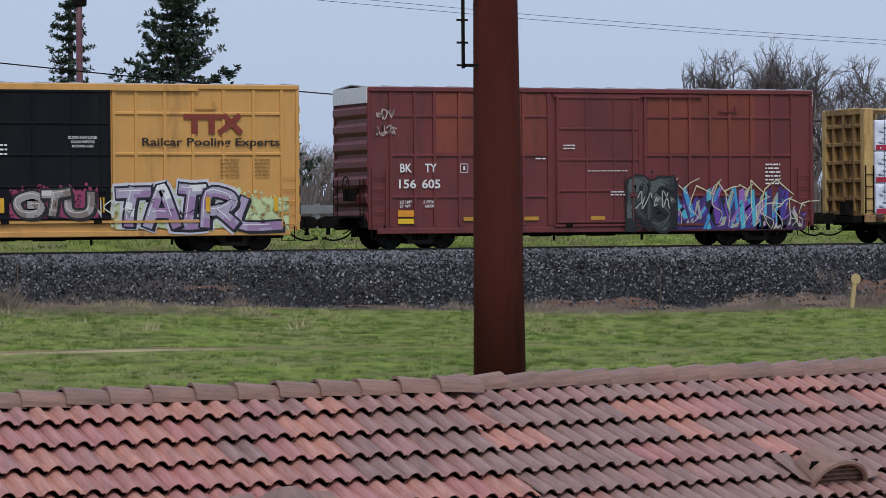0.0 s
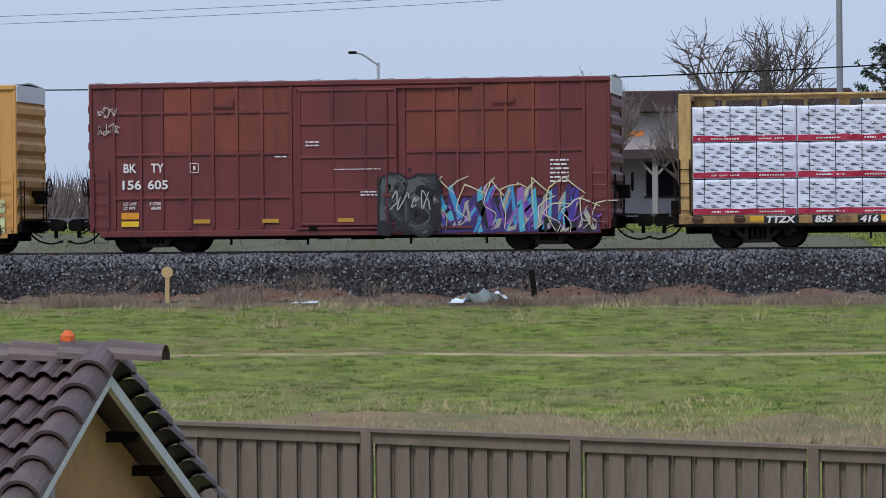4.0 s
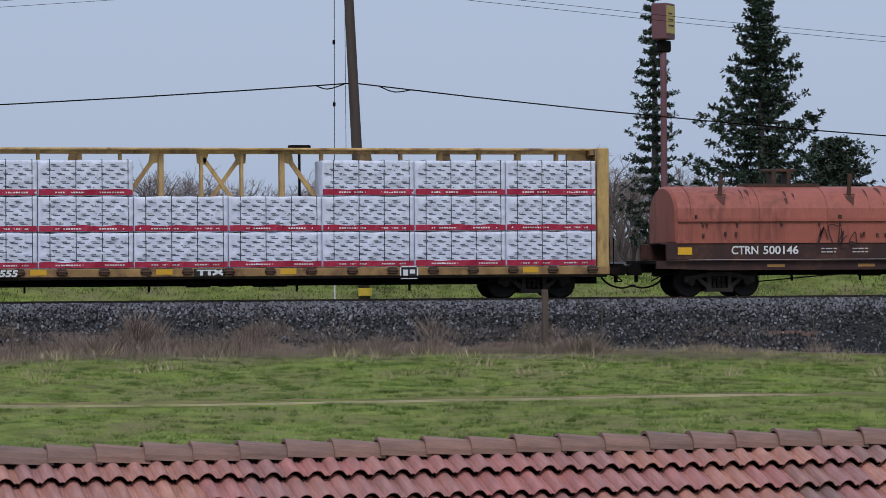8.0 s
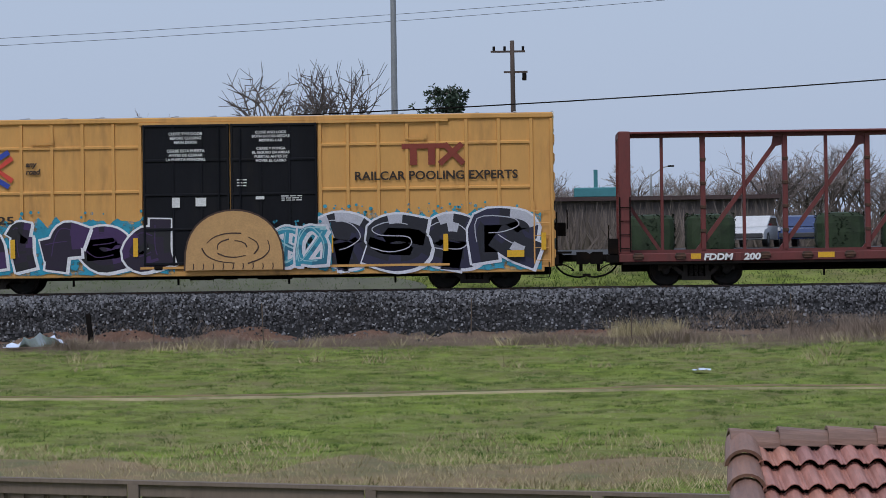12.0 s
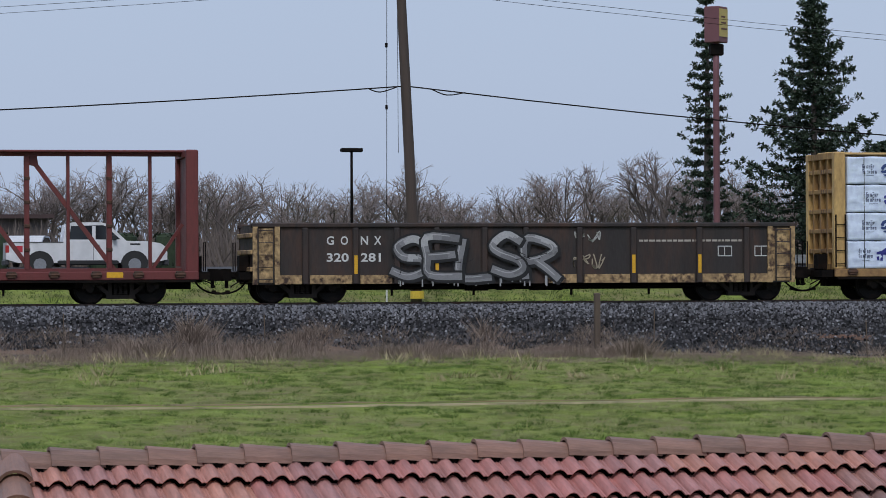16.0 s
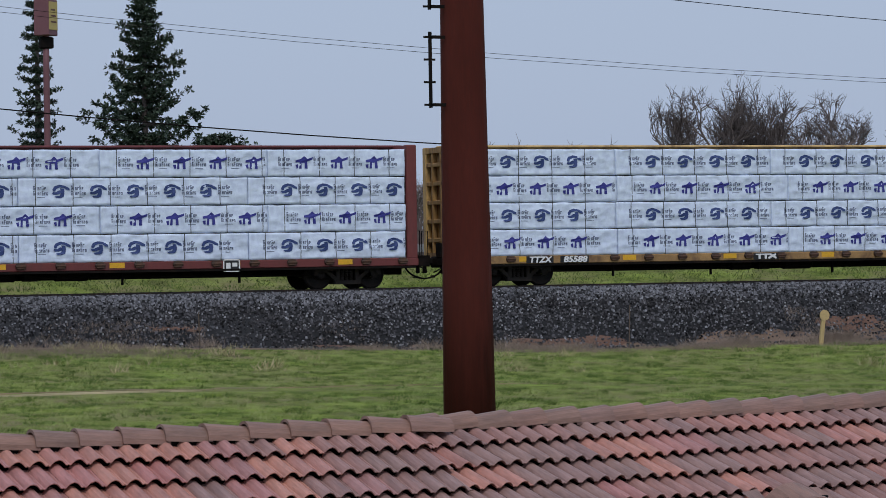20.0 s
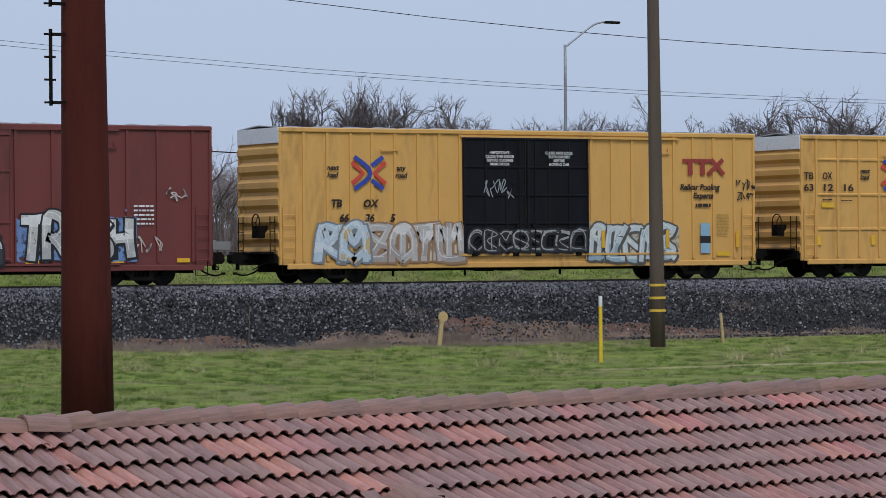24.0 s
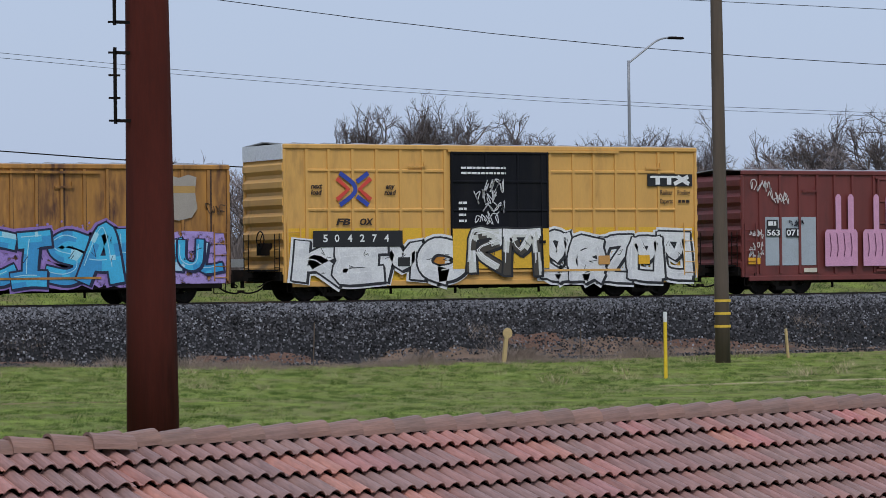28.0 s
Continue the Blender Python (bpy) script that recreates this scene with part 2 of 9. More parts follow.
M["rail"] = paint("rail_steel", (0.06, 0.045, 0.04), 0.45, 0.5, 0.2, 4, RUST, 0.5, 2, 0.1, 30)
M["stucco"] = paint("tan_stucco", (0.36, 0.30, 0.24), 0.9, 0, 0.08, 0.5, None, 0, 1, 0.2, 20)
M["asphalt"] = paint("asphalt", (0.055, 0.055, 0.058), 0.85, 0, 0.15, 0.3, None, 0, 1, 0.3, 20)

M["galv"] = paint("galvanised_steel", (0.42, 0.42, 0.42), 0.5, 0.4, 0.2, 1, RUST, 0.3, 1, 0.1, 20)
M["winch"] = paint("rusty_fitting", (0.06, 0.035, 0.025), 0.8, 0.1, 0.3, 4, RUST, 0.5, 3, 0.2, 30)
M["plank"] = paint("weathered_plank", (0.2, 0.14, 0.09), 0.85, 0, 0.25, 3, (0.1, 0.07, 0.05), 0.4, 3, 0.2, 30, 1, 0, 0.25)
M["hood"] = paint("salmon_hood_paint", (0.4, 0.115, 0.08), 0.6, 0, 0.25, 0.9, (0.1, 0.03, 0.025), 0.45, 0.9, 0.1, 20, 5)
M["hood_dark"] = paint("stained_hood_paint", (0.24, 0.055, 0.042), 0.6, 0, 0.35, 0.9, (0.04, 0.018, 0.018), 0.8, 0.8, 0.1, 20, 5)
M["sill_brown"] = paint("brown_sill_paint", (0.045, 0.016, 0.015), 0.65, 0, 0.2, 1.5, RUST, 0.4, 1.5, 0.1, 20)
M["gondola"] = paint("black_gondola_paint", (0.026, 0.021, 0.02), 0.65, 0, 0.35, 1.2, (0.075, 0.035, 0.022), 0.5, 1.0, 0.15, 20, 4)
M["rust_cream"] = paint("chipped_yellow_paint", (0.62, 0.42, 0.2), 0.7, 0, 0.25, 3, (0.05, 0.025, 0.018), 1.25, 3.0, 0.15, 25)
M["bright"] = paint("fresh_yellow_paint", (0.72, 0.42, 0.03), 0.5, 0, 0.08, 1, None, 0, 1, 0.05, 20)

M["ply"] = paint("tan_plywood", (0.42, 0.23, 0.085), 0.75, 0, 0.12, 1.2, (0.25, 0.13, 0.05), 0.3, 1.5, 0.1, 25)
M["galvpole"] = paint("grey_steel", (0.27, 0.28, 0.3), 0.5, 0.3, 0.1, 2, None, 0, 1, 0.05, 20)
M["sign_red"] = paint("dull_red_steel", (0.16, 0.065, 0.075), 0.6, 0, 0.15, 1.5, None, 0, 1, 0.05, 20)
M["twig"] = paint("grey_twigs", (0.25, 0.205, 0.195), 0.9, 0, 0.25, 1, None, 0, 1, 0, 20, 1, 0.3)
M["concrete"] = paint("pale_concrete", (0.34, 0.33, 0.31), 0.85, 0, 0.12, 0.8, (0.2, 0.19, 0.18), 0.3, 0.8, 0.1, 15)
M["fascia"] = paint("dark_brown_fascia", (0.06, 0.035, 0.035), 0.7, 0, 0.12, 0.8, None, 0, 1, 0.05, 15)
M["shed"] = paint("dark_shed_wall", (0.09, 0.075, 0.075), 0.8, 0, 0.2, 0.5, None, 0, 1, 0.1, 15)
M["roof_grey"] = paint("grey_shingle", (0.2, 0.21, 0.23), 0.8, 0, 0.15, 1, None, 0, 1, 0.2, 15)
M["hedge"] = paint("clipped_leaves", (0.02, 0.035, 0.014), 0.8, 0, 0.4, 2, None, 0, 1, 0.3, 12, 1, 0.3)
M["glass"] = paint("dark_window_glass", (0.015, 0.018, 0.022), 0.08, 0, 0.1, 1, None, 0, 1, 0, 10)
M["tan_board"] = paint("tan_board_paint", (0.5, 0.36, 0.17), 0.75, 0, 0.12, 3, None, 0, 1, 0.1, 20)
M["soil"] = paint("red_brown_soil", (0.145, 0.075, 0.05), 0.95, 0, 0.45, 2.5, (0.09, 0.06, 0.045), 0.5, 2.5, 1.0, 9, deep=0.06)
M["gravel"] = paint("grey_gravel", (0.115, 0.115, 0.08), 0.95, 0, 0.3, 0.7, (0.1, 0.12, 0.05), 0.45, 0.5, 0.6, 12)
M["sill_yellow"] = paint("grimy_yellow_sill", (0.4, 0.235, 0.09), 0.75, 0, 0.3, 1.5, (0.09, 0.045, 0.03), 0.85, 1.4, 0.2, 20)
M["pale_wall"] = paint("pale_lilac_wall", (0.55, 0.51, 0.52), 0.9, 0, 0.08, 0.6, None, 0, 1, 0.15, 20)
M["rut"] = paint("worn_track_soil", (0.36, 0.3, 0.17), 0.95, 0, 0.2, 1, (0.12, 0.12, 0.05), 0.5, 0.6, 0.5, 10)
M["blade"] = paint("grass_blades", (0.21, 0.295, 0.05), 0.85, 0, 0.5, 0.45, (0.36, 0.32, 0.17), 0.7, 0.3, 0, 8, 1, 0.3, gloss=0.2)
M["straw"] = paint("straw_blades", (0.38, 0.32, 0.18), 0.85, 0, 0.25, 0.4, None, 0, 1, 0, 8, 1, 0.3)
M["weed"] = paint("dry_weeds", (0.235, 0.178, 0.142), 0.95, 0, 0.25, 0.4, None, 0, 1, 0, 8, 1, 0.35)
M["stone"] = paint("ballast_stone", (0.145, 0.145, 0.158), 0.85, 0, 0.3, 0.5, (0.04, 0.04, 0.044), 0.4, 0.35, 0, 12, 1, 0.9, gloss=0.2)
M["plank_dark"] = paint("creosoted_wood", (0.045, 0.035, 0.028), 0.9, 0, 0.25, 2, None, 0, 1, 0.2, 20, 1, 0, 0.2)

M["pole_dark"] = paint("dark_pole_wood", (0.085, 0.062, 0.052), 0.85, 0, 0.3, 2, (0.03, 0.022, 0.02), 0.4, 2, 0.4, 30, 10)
M["clump"] = paint("dark_weed_leaves", (0.1, 0.165, 0.042), 0.85, 0, 0.4, 0.5, None, 0, 1, 0, 8, 1, 0.4, gloss=0.2)
M["bank_blade"] = paint("rough_bank_grass", (0.085, 0.13, 0.034), 0.9, 0, 0.4, 0.5, (0.16, 0.15, 0.08), 0.5, 0.4, 0, 8, 1, 0.4, gloss=0.1)
M["worn"] = paint("trodden_brown_grass", (0.22, 0.15, 0.075), 0.95, 0, 0.3, 0.8, (0.085, 0.115, 0.03), 0.6, 0.5, 0.6, 8)
# stones of the lower slope, darker than those beside the rail
M["stone_slope"] = paint("slope_ballast_stone", (0.07, 0.068, 0.074), 0.9, 0, 0.3, 0.5, (0.03, 0.026, 0.025), 0.5, 0.35, 0, 12, 1, 0.95, gloss=0.2)
M["stone_pale"] = paint("pale_ballast_stone", (0.24, 0.24, 0.255), 0.85, 0, 0.2, 0.5, None, 0, 1, 0, 12, 1, 0.4, gloss=0.2)
M["weed_bed"] = paint("brown_weedy_soil", (0.17, 0.11, 0.075), 0.95, 0, 0.4, 1.2, (0.045, 0.035, 0.03), 0.6, 1.0, 0.8, 10)
M["frame"] = paint("cast_side_frame", (0.036, 0.03, 0.027), 0.85, 0, 0.4, 3, (0.06, 0.04, 0.03), 0.4, 2.0, 0.3, 25, gloss=0.2)
M["dark_twig"] = paint("dark_twigs", (0.1, 0.08, 0.075), 0.9, 0, 0.25, 1, None, 0, 1, 0, 20, 1, 0.3)
M["scrub"] = paint("dull_scrub", (0.125, 0.1, 0.09), 0.9, 0, 0.25, 1, None, 0, 1, 0, 20, 1, 0.4)
M["tuft_dark"] = paint("dark_turf", (0.09, 0.14, 0.032), 0.9, 0, 0.4, 0.5, None, 0, 1, 0, 8, 1, 0.4, gloss=0.1)
M["tuft_pale"] = paint("pale_turf", (0.27, 0.36, 0.1), 0.9, 0, 0.35, 0.5, (0.36, 0.32, 0.19), 0.75, 0.4, 0, 8, 1, 0.3, gloss=0.1)
M["rust_line"] = paint("dark_rust", (0.055, 0.028, 0.018), 0.85, 0, 0.4, 2, (0.13, 0.06, 0.03), 0.5, 1.5, 0.2, 20)
M["wrap_lilac"] = paint("white_lumber_wrap", (0.71, 0.735, 0.89), 0.4, 0, 0.06, 2.5, None, 0, 1, 0.5, 6)
M["rust_run"] = paint("rust_stain", (0.09, 0.028, 0.02), 0.8, 0, 0.5, 4, None, 0, 1, 0.1, 20)
M["orange_dark"] = paint("rusted_orange_bar", (0.13, 0.06, 0.026), 0.7, 0, 0.3, 1.5, (0.05, 0.025, 0.018), 0.6, 1.5, 0.1, 20)
# ---- ground, track ----
YC = 95.81  # the track's centre line


def ease(a, b, x):
    u = min(1, max(0, (x - a) / (b - a)))
    return u * u * (3 - 2 * u)


def clods(x, y):
    """Rough turf: low humps that fade out on the wheel ruts, by the fence and at the ballast."""
    if y < 45 or y > 88:
        return 0.0
    k = (1 - math.exp(-((y - 70.9) / 1.1) ** 2)) * (1 - ease(86.2, 87.6, y)) * (ease(55.5, 58.5, y) if x < 10 else ease(45, 47, y))
    if x > 46:
        k *= 1 - math.exp(-((y - 76.7) / 1.3) ** 2)
    return k * ((0.075 - 0.04 * ease(12, 35, x)) * noise.noise((x * 0.55, y * 0.42, 11.0)) + (0.05 - 0.025 * ease(12, 35, x)) * noise.noise((x * 1.7, y * 1.3, 12.0)))


def level(x, y):
    """Height of the ground: a field that falls from the track to the houses, and a road bank behind."""
    z = -1.45 - 0.0368 * (88 - max(20.0, min(88.0, y)))
    z -= 0.5 * ease(20, 45, x) * ease(55, 80, y) * (1 - ease(93, 96, y))
    z += 0.35 * ease(92.5, 96, y) + 0.4 * ease(97, 100, y)
    z += 1.45 * ease(100, 108.5, y) + 0.45 * ease(125, 150, y)
    return z + 0.05 * noise.noise((x * 0.15, y * 0.15, 3.0)) * (1 - ease(85, 92, y)) + clods(x, y)


BANK = [(-6.2, -2.6), (-4.4, -1.12), (-2.3, -0.2), (-1.7, -0.14), (1.7, -0.14), (2.3, -0.2), (4.4, -1.0)]


def bank(y):
    """Height of the ballast at y, on the side towards the field."""
    q = y - YC
    for (a, za), (b, zb) in zip(BANK, BANK[1:]):
        if a <= q <= b:
            return za + (zb - za) * (q - a) / (b - a)
    return -9.0


def ground():
    xs = [-2000, -700, -250, -120] + spans(-60, -42, 9) + spans(-41.6, 78, 299) + spans(80, 110, 15) + [180, 300, 800, 2500]
    ys = [-300, -60, 0] + spans(30, 44, 10) + spans(44.3, 89, 149) + spans(90, 140, 34) + [180, 300, 700, 4000]
    s = Shape()
    s.v = [(x, y, level(x, y)) for y in ys for x in xs]
    n = len(xs)
    s.f = [(j * n + i, j * n + i + 1, (j + 1) * n + i + 1, (j + 1) * n + i) for j in range(len(ys) - 1) for i in range(n - 1)]
    ob = part("ground", s, M["grass"], None, "", True)
    tagged(ob, "rough green meadow with dry brown patches beside the track", "ground", kind="structure")


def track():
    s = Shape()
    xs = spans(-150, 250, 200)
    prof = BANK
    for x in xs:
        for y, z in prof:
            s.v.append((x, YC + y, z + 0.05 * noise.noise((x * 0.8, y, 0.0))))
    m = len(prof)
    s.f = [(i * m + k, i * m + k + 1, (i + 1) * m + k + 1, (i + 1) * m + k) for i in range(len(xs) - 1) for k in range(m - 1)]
    tagged(part("ballast_bank", s, M["ballast"]), "crushed stone bank under the rails, blackened for shade between stones", "ballast", kind="structure")
    for y in (-0.7525, 0.7525):
        r = Shape()
        r.plate([(-0.036, 0), (0.036, 0), (0.036, -0.04), (0.012, -0.05), (0.012, -0.15), (0.07, -0.175), (-0.07, -0.175), (-0.012, -0.15), (-0.012, -0.05), (-0.036, -0.04)], 0, 400)
        ob = part("rail", r, M["rail"])
        ob.matrix_basis = pose(250, YC + y, 0, 0, 0, 90)
        tagged(ob, "worn steel rail with rusty sides", "rail", "rails", "structure")


ground()
track()




# ---- the train: shared pieces ----
def gone(t):
    """Metres that the train has gone at t seconds."""
    return 15.6458 * t + 0.011542 * t * t


MOVES, SPINS = [], []
NEAR = -1.55  # the cars' near face


def rolling(ob, off, y=YC, z=0.0):
    ob.matrix_basis = pose(off, y, z)
    MOVES.append((ob, off, y, z))
    return ob


INKS = {}


def ink(r, g, b, rough=0.6):
    """Plain sign or spray paint."""
    key = (r, g, b)
    if key not in INKS:
        INKS[key] = paint("sign_paint", (r, g, b), rough, 0, 0.1, 3, None, 0, 1, 0, 25) if rough > 0.3 else paint("car_lacquer", (r, g, b), rough, 0, 0.03, 1, None, 0, 1, 0, 2)
    return INKS[key]


WHITE, BLACK, BROWN, BAND = (0.75, 0.75, 0.75), (0.012, 0.012, 0.014), (0.025, 0.014, 0.009), (0.7, 0.38, 0.02)
LOGO_RED, LOGO_BLUE, DULL_RED = (0.62, 0.06, 0.04), (0.03, 0.06, 0.36), (0.22, 0.035, 0.02)


def words(parent, text, x, z, high, colour, wide=None, lean=0.0, y=NEAR - 0.003, centre=False, label="", weight=0.03):
    """Lettering on the near side: x of its left edge (or its middle), z of its base line, the capitals' height."""
    cu = bpy.data.curves.new("lettering", "FONT")
    cu.body, cu.size, cu.extrude, cu.shear = text, high / 0.69, 0.001, lean
    cu.offset = (weight + (0.03 if lean else 0.0)) * high
    cu.resolution_u = 3
    tmp = bpy.data.objects.new("lettering", cu)
    me = bpy.data.meshes.new_from_object(tmp)
    bpy.data.objects.remove(tmp)
    xs = [v.co.x for v in me.vertices] or [0]
    lo, hi = min(xs), max(xs)
    k = wide / (hi - lo) if wide else 1.0
    mid = (hi - lo) * k / 2 if centre else 0
    for v in me.vertices:
        v.co = ((v.co.x - lo) * k - mid, -v.co.z, v.co.y)
    me.materials.clear()
    me.materials.append(ink(*colour))
    ob = link("lettering", me, parent, label)
    ob.location = (x, y, z)
    return ob


def bars(parent, x0, x1, z0, z1, rows, colour, seed, name="stencil", y=NEAR - 0.006):
    """Small print that cannot be read: rows of bars."""
    r = random.Random(seed)
    s = Shape()
    h = (z1 - z0) / rows
    for i in range(rows):
        x = x0
        while x < x1 - 0.03:
            w = min(r.uniform(0.06, 0.22), x1 - x)
            s.box(x, x + w, y, y + 0.003, z0 + i * h + h * 0.25, z0 + i * h + h * 0.65)
            x += w + 0.035
    return part(name, s, ink(*colour), parent)


def patch(parent, x0, x1, z0, z1, colour, name="reflector", y=NEAR - 0.006):
    return part(name, Shape().box(x0, x1, y, y + 0.004, z0, z1), ink(*colour), parent)


def cross_logo(parent, x0, x1, z0, z1):
    """A cross of blue and red bands: on each side a red chevron inside a blue one, the left blue one running through the middle."""
    y, cx, cz, w = NEAR - 0.006, (x0 + x1) / 2, (z0 + z1) / 2, 0.15
    for k, a in ((1, x0), (-1, x1)):
        s = Shape()
        ribbon(s, [(a, z1 - 0.2), (cx - k * 0.2, cz), (a, z0 + 0.2)], w, y)
        part("logo_red", s, ink(*LOGO_RED), parent)
    s = Shape()
    ribbon(s, curve_through([(x0 + 0.1, z1 - 0.02), (cx - 0.08, cz + 0.22), (cx + 0.05, cz), (cx - 0.08, cz - 0.22), (x0 + 0.1, z0 + 0.02)]), w, y - 0.004)
    part("logo_blue", s, ink(*LOGO_BLUE), parent)
    for k, z in ((1, z1), (-1, z0)):
        s = Shape()
        ribbon(s, [(x1 - 0.1, z - k * 0.02), (cx + 0.14, cz + k * 0.26)], w, y - 0.004)
        part("logo_blue", s, ink(*LOGO_BLUE), parent)


def bar_logo(parent, x0, x1, z0, z1, colour, y=NEAR - 0.006):
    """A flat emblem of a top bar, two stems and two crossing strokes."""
    w, h = x1 - x0, z1 - z0
    s = Shape()
    s.box(x0, x0 + w * 0.7, y, y + 0.003, z1 - h * 0.24, z1)
    for f in (0.13, 0.42):
        s.box(x0 + w * f, x0 + w * (f + 0.11), y, y + 0.003, z0, z1 - h * 0.24)
    s.beam((x0 + w * 0.6, y - 0.002, z0 + 0.02), (x1 - w * 0.04, y - 0.002, z1 - 0.02), w * 0.09, 0.003)
    s.beam((x0 + w * 0.68, y - 0.006, z1 - 0.02), (x1 - w * 0.02, y - 0.006, z0 + 0.02), w * 0.09, 0.003)
    part("emblem", s, ink(*colour), parent)


GLYPHS = (
    ((0.02, 0.0), (0.1, 0.95), (0.5, 0.5), (0.9, 1.0), (0.98, 0.0)), ((0.95, 0.98), (0.1, 0.9), (0.06, 0.1), (0.95, 0.0)), ((0.0, 0.0), (0.02, 0.6), (0.3, 1.0), (0.7, 1.0), (0.98, 0.6), (1.0, 0.0)),
    ((1.0, 0.9), (0.4, 1.0), (0.0, 0.75), (0.5, 0.5), (1.0, 0.25), (0.6, 0.0), (0.0, 0.08)), ((0.5, 0.0), (0.05, 0.3), (0.05, 0.75), (0.5, 1.0), (0.95, 0.75), (0.95, 0.3), (0.5, 0.0)),
    ((0.0, 1.0), (0.08, 0.08), (1.0, 0.0)), ((0.0, 0.95), (1.0, 1.0)), ((0.5, 1.0), (0.45, 0.0)), ((0.0, 0.0), (0.05, 1.0), (0.9, 0.8), (0.2, 0.5), (1.0, 0.0)), ((0.05, 1.0), (0.0, 0.0), (0.6, 0.5), (1.0, 1.0)))


def curve_through(pts, n=4):
    out = []
    for i in range(len(pts) - 1):
        p0, p1, p2, p3 = pts[max(i - 1, 0)], pts[i], pts[i + 1], pts[min(i + 2, len(pts) - 1)]
        for k in range(n):
            u = k / n
            out.append(tuple(0.5 * (2 * b + (c - a) * u + (2 * a - 5 * b + 4 * c - d) * u * u + (3 * b - a - 3 * c + d) * u ** 3) for a, b, c, d in zip(p0, p1, p2, p3)))
    return out + [pts[-1]]


def ribbon(s, pts, w, y, taper=0.0):
    """A flat painted stroke in the plane of the car's side."""
    n = len(pts)
    v = []
    for i, (x, z) in enumerate(pts):
        a, b = pts[max(i - 1, 0)], pts[min(i + 1, n - 1)]
        d = Vector((b[0] - a[0], b[1] - a[1]))
        d = d.normalized() if d.length > 1e-6 else Vector((1, 0))
        ww = w * (1 - taper * i / n) / 2
        if i in (0, n - 1):
            x, z = x + d.x * w * (0.3 if i else -0.3), z + d.y * w * (0.3 if i else -0.3)
        v += [(x - d.y * ww, y, z + d.x * ww), (x + d.y * ww, y, z - d.x * ww)]
    s.add(v, [(2 * i, 2 * i + 1, 2 * i + 3, 2 * i + 2) for i in range(n - 1)])


STROKES = {}
STROKES["A"] = (((0, 0), (0.4, 1), (0.6, 1), (1, 0)), ((0.18, 0.34), (0.82, 0.34)))
STROKES["C"] = (((0.95, 0.85), (0.6, 1), (0.15, 0.85), (0, 0.5), (0.15, 0.12), (0.6, 0), (1, 0.15)),)
STROKES["E"] = (((1, 1), (0.05, 0.98), (0, 0.5), (0.05, 0.02), (1, 0)), ((0.05, 0.52), (0.8, 0.52)))
STROKES["G"] = (((0.95, 0.85), (0.55, 1), (0.1, 0.8), (0, 0.4), (0.25, 0.03), (0.8, 0.05), (0.95, 0.4), (0.55, 0.42)),)
STROKES["H"] = (((0.05, 1), (0, 0)), ((0.95, 1), (1, 0)), ((0, 0.5), (1, 0.5)))
STROKES["I"] = (((0.5, 1), (0.46, 0)), ((0.12, 1), (0.88, 1)), ((0.08, 0), (0.9, 0)))
STROKES["K"] = (((0.08, 1), (0, 0)), ((1, 1), (0.15, 0.45), (0.5, 0.42), (1, 0)))
STROKES["L"] = (((0.1, 1), (0.05, 0.05), (1, 0)),)
STROKES["M"] = (((0, 0), (0.12, 1), (0.5, 0.4), (0.88, 1), (1, 0)),)
STROKES["N"] = (((0, 0), (0.1, 1), (0.85, 0.05), (1, 1)),)
STROKES["O"] = (((0.5, 0), (0.08, 0.22), (0.02, 0.65), (0.4, 1), (0.85, 0.85), (1, 0.4), (0.8, 0.08), (0.5, 0)),)
STROKES["R"] = (((0, 0), (0.05, 1), (0.75, 0.98), (0.95, 0.72), (0.55, 0.48), (0.15, 0.46)), ((0.4, 0.46), (1, 0)))
STROKES["S"] = (((0.95, 0.88), (0.5, 1), (0.08, 0.8), (0.3, 0.55), (0.85, 0.42), (0.95, 0.15), (0.5, 0), (0.02, 0.12)),)
STROKES["T"] = (((0, 0.95), (1, 1)), ((0.52, 1), (0.45, 0)))
STROKES["U"] = (((0.02, 1), (0.05, 0.25), (0.45, 0), (0.9, 0.2), (1, 1)),)
STROKES["n"] = (((0, 0.78), (0.05, 0)), ((0.03, 0.5), (0.4, 0.78), (0.85, 0.6), (0.95, 0)))
STROKES["i"] = (((0.5, 0.68), (0.5, 0)), ((0.46, 0.98), (0.54, 1.02)))
STROKES["f"] = (((0.95, 0.9), (0.55, 1), (0.35, 0.7), (0.3, 0)), ((0.02, 0.52), (0.8, 0.56)))
STROKES["e"] = (((0.1, 0.4), (0.9, 0.45), (0.75, 0.78), (0.3, 0.78), (0.03, 0.4), (0.3, 0.05), (0.95, 0.08)),)
STROKES["d"] = (((0.85, 0.6), (0.4, 0.68), (0.05, 0.32), (0.4, 0), (0.85, 0.2)), ((0.9, 1.05), (0.85, 0.4), (1, 0)))
SPRAYS = {}


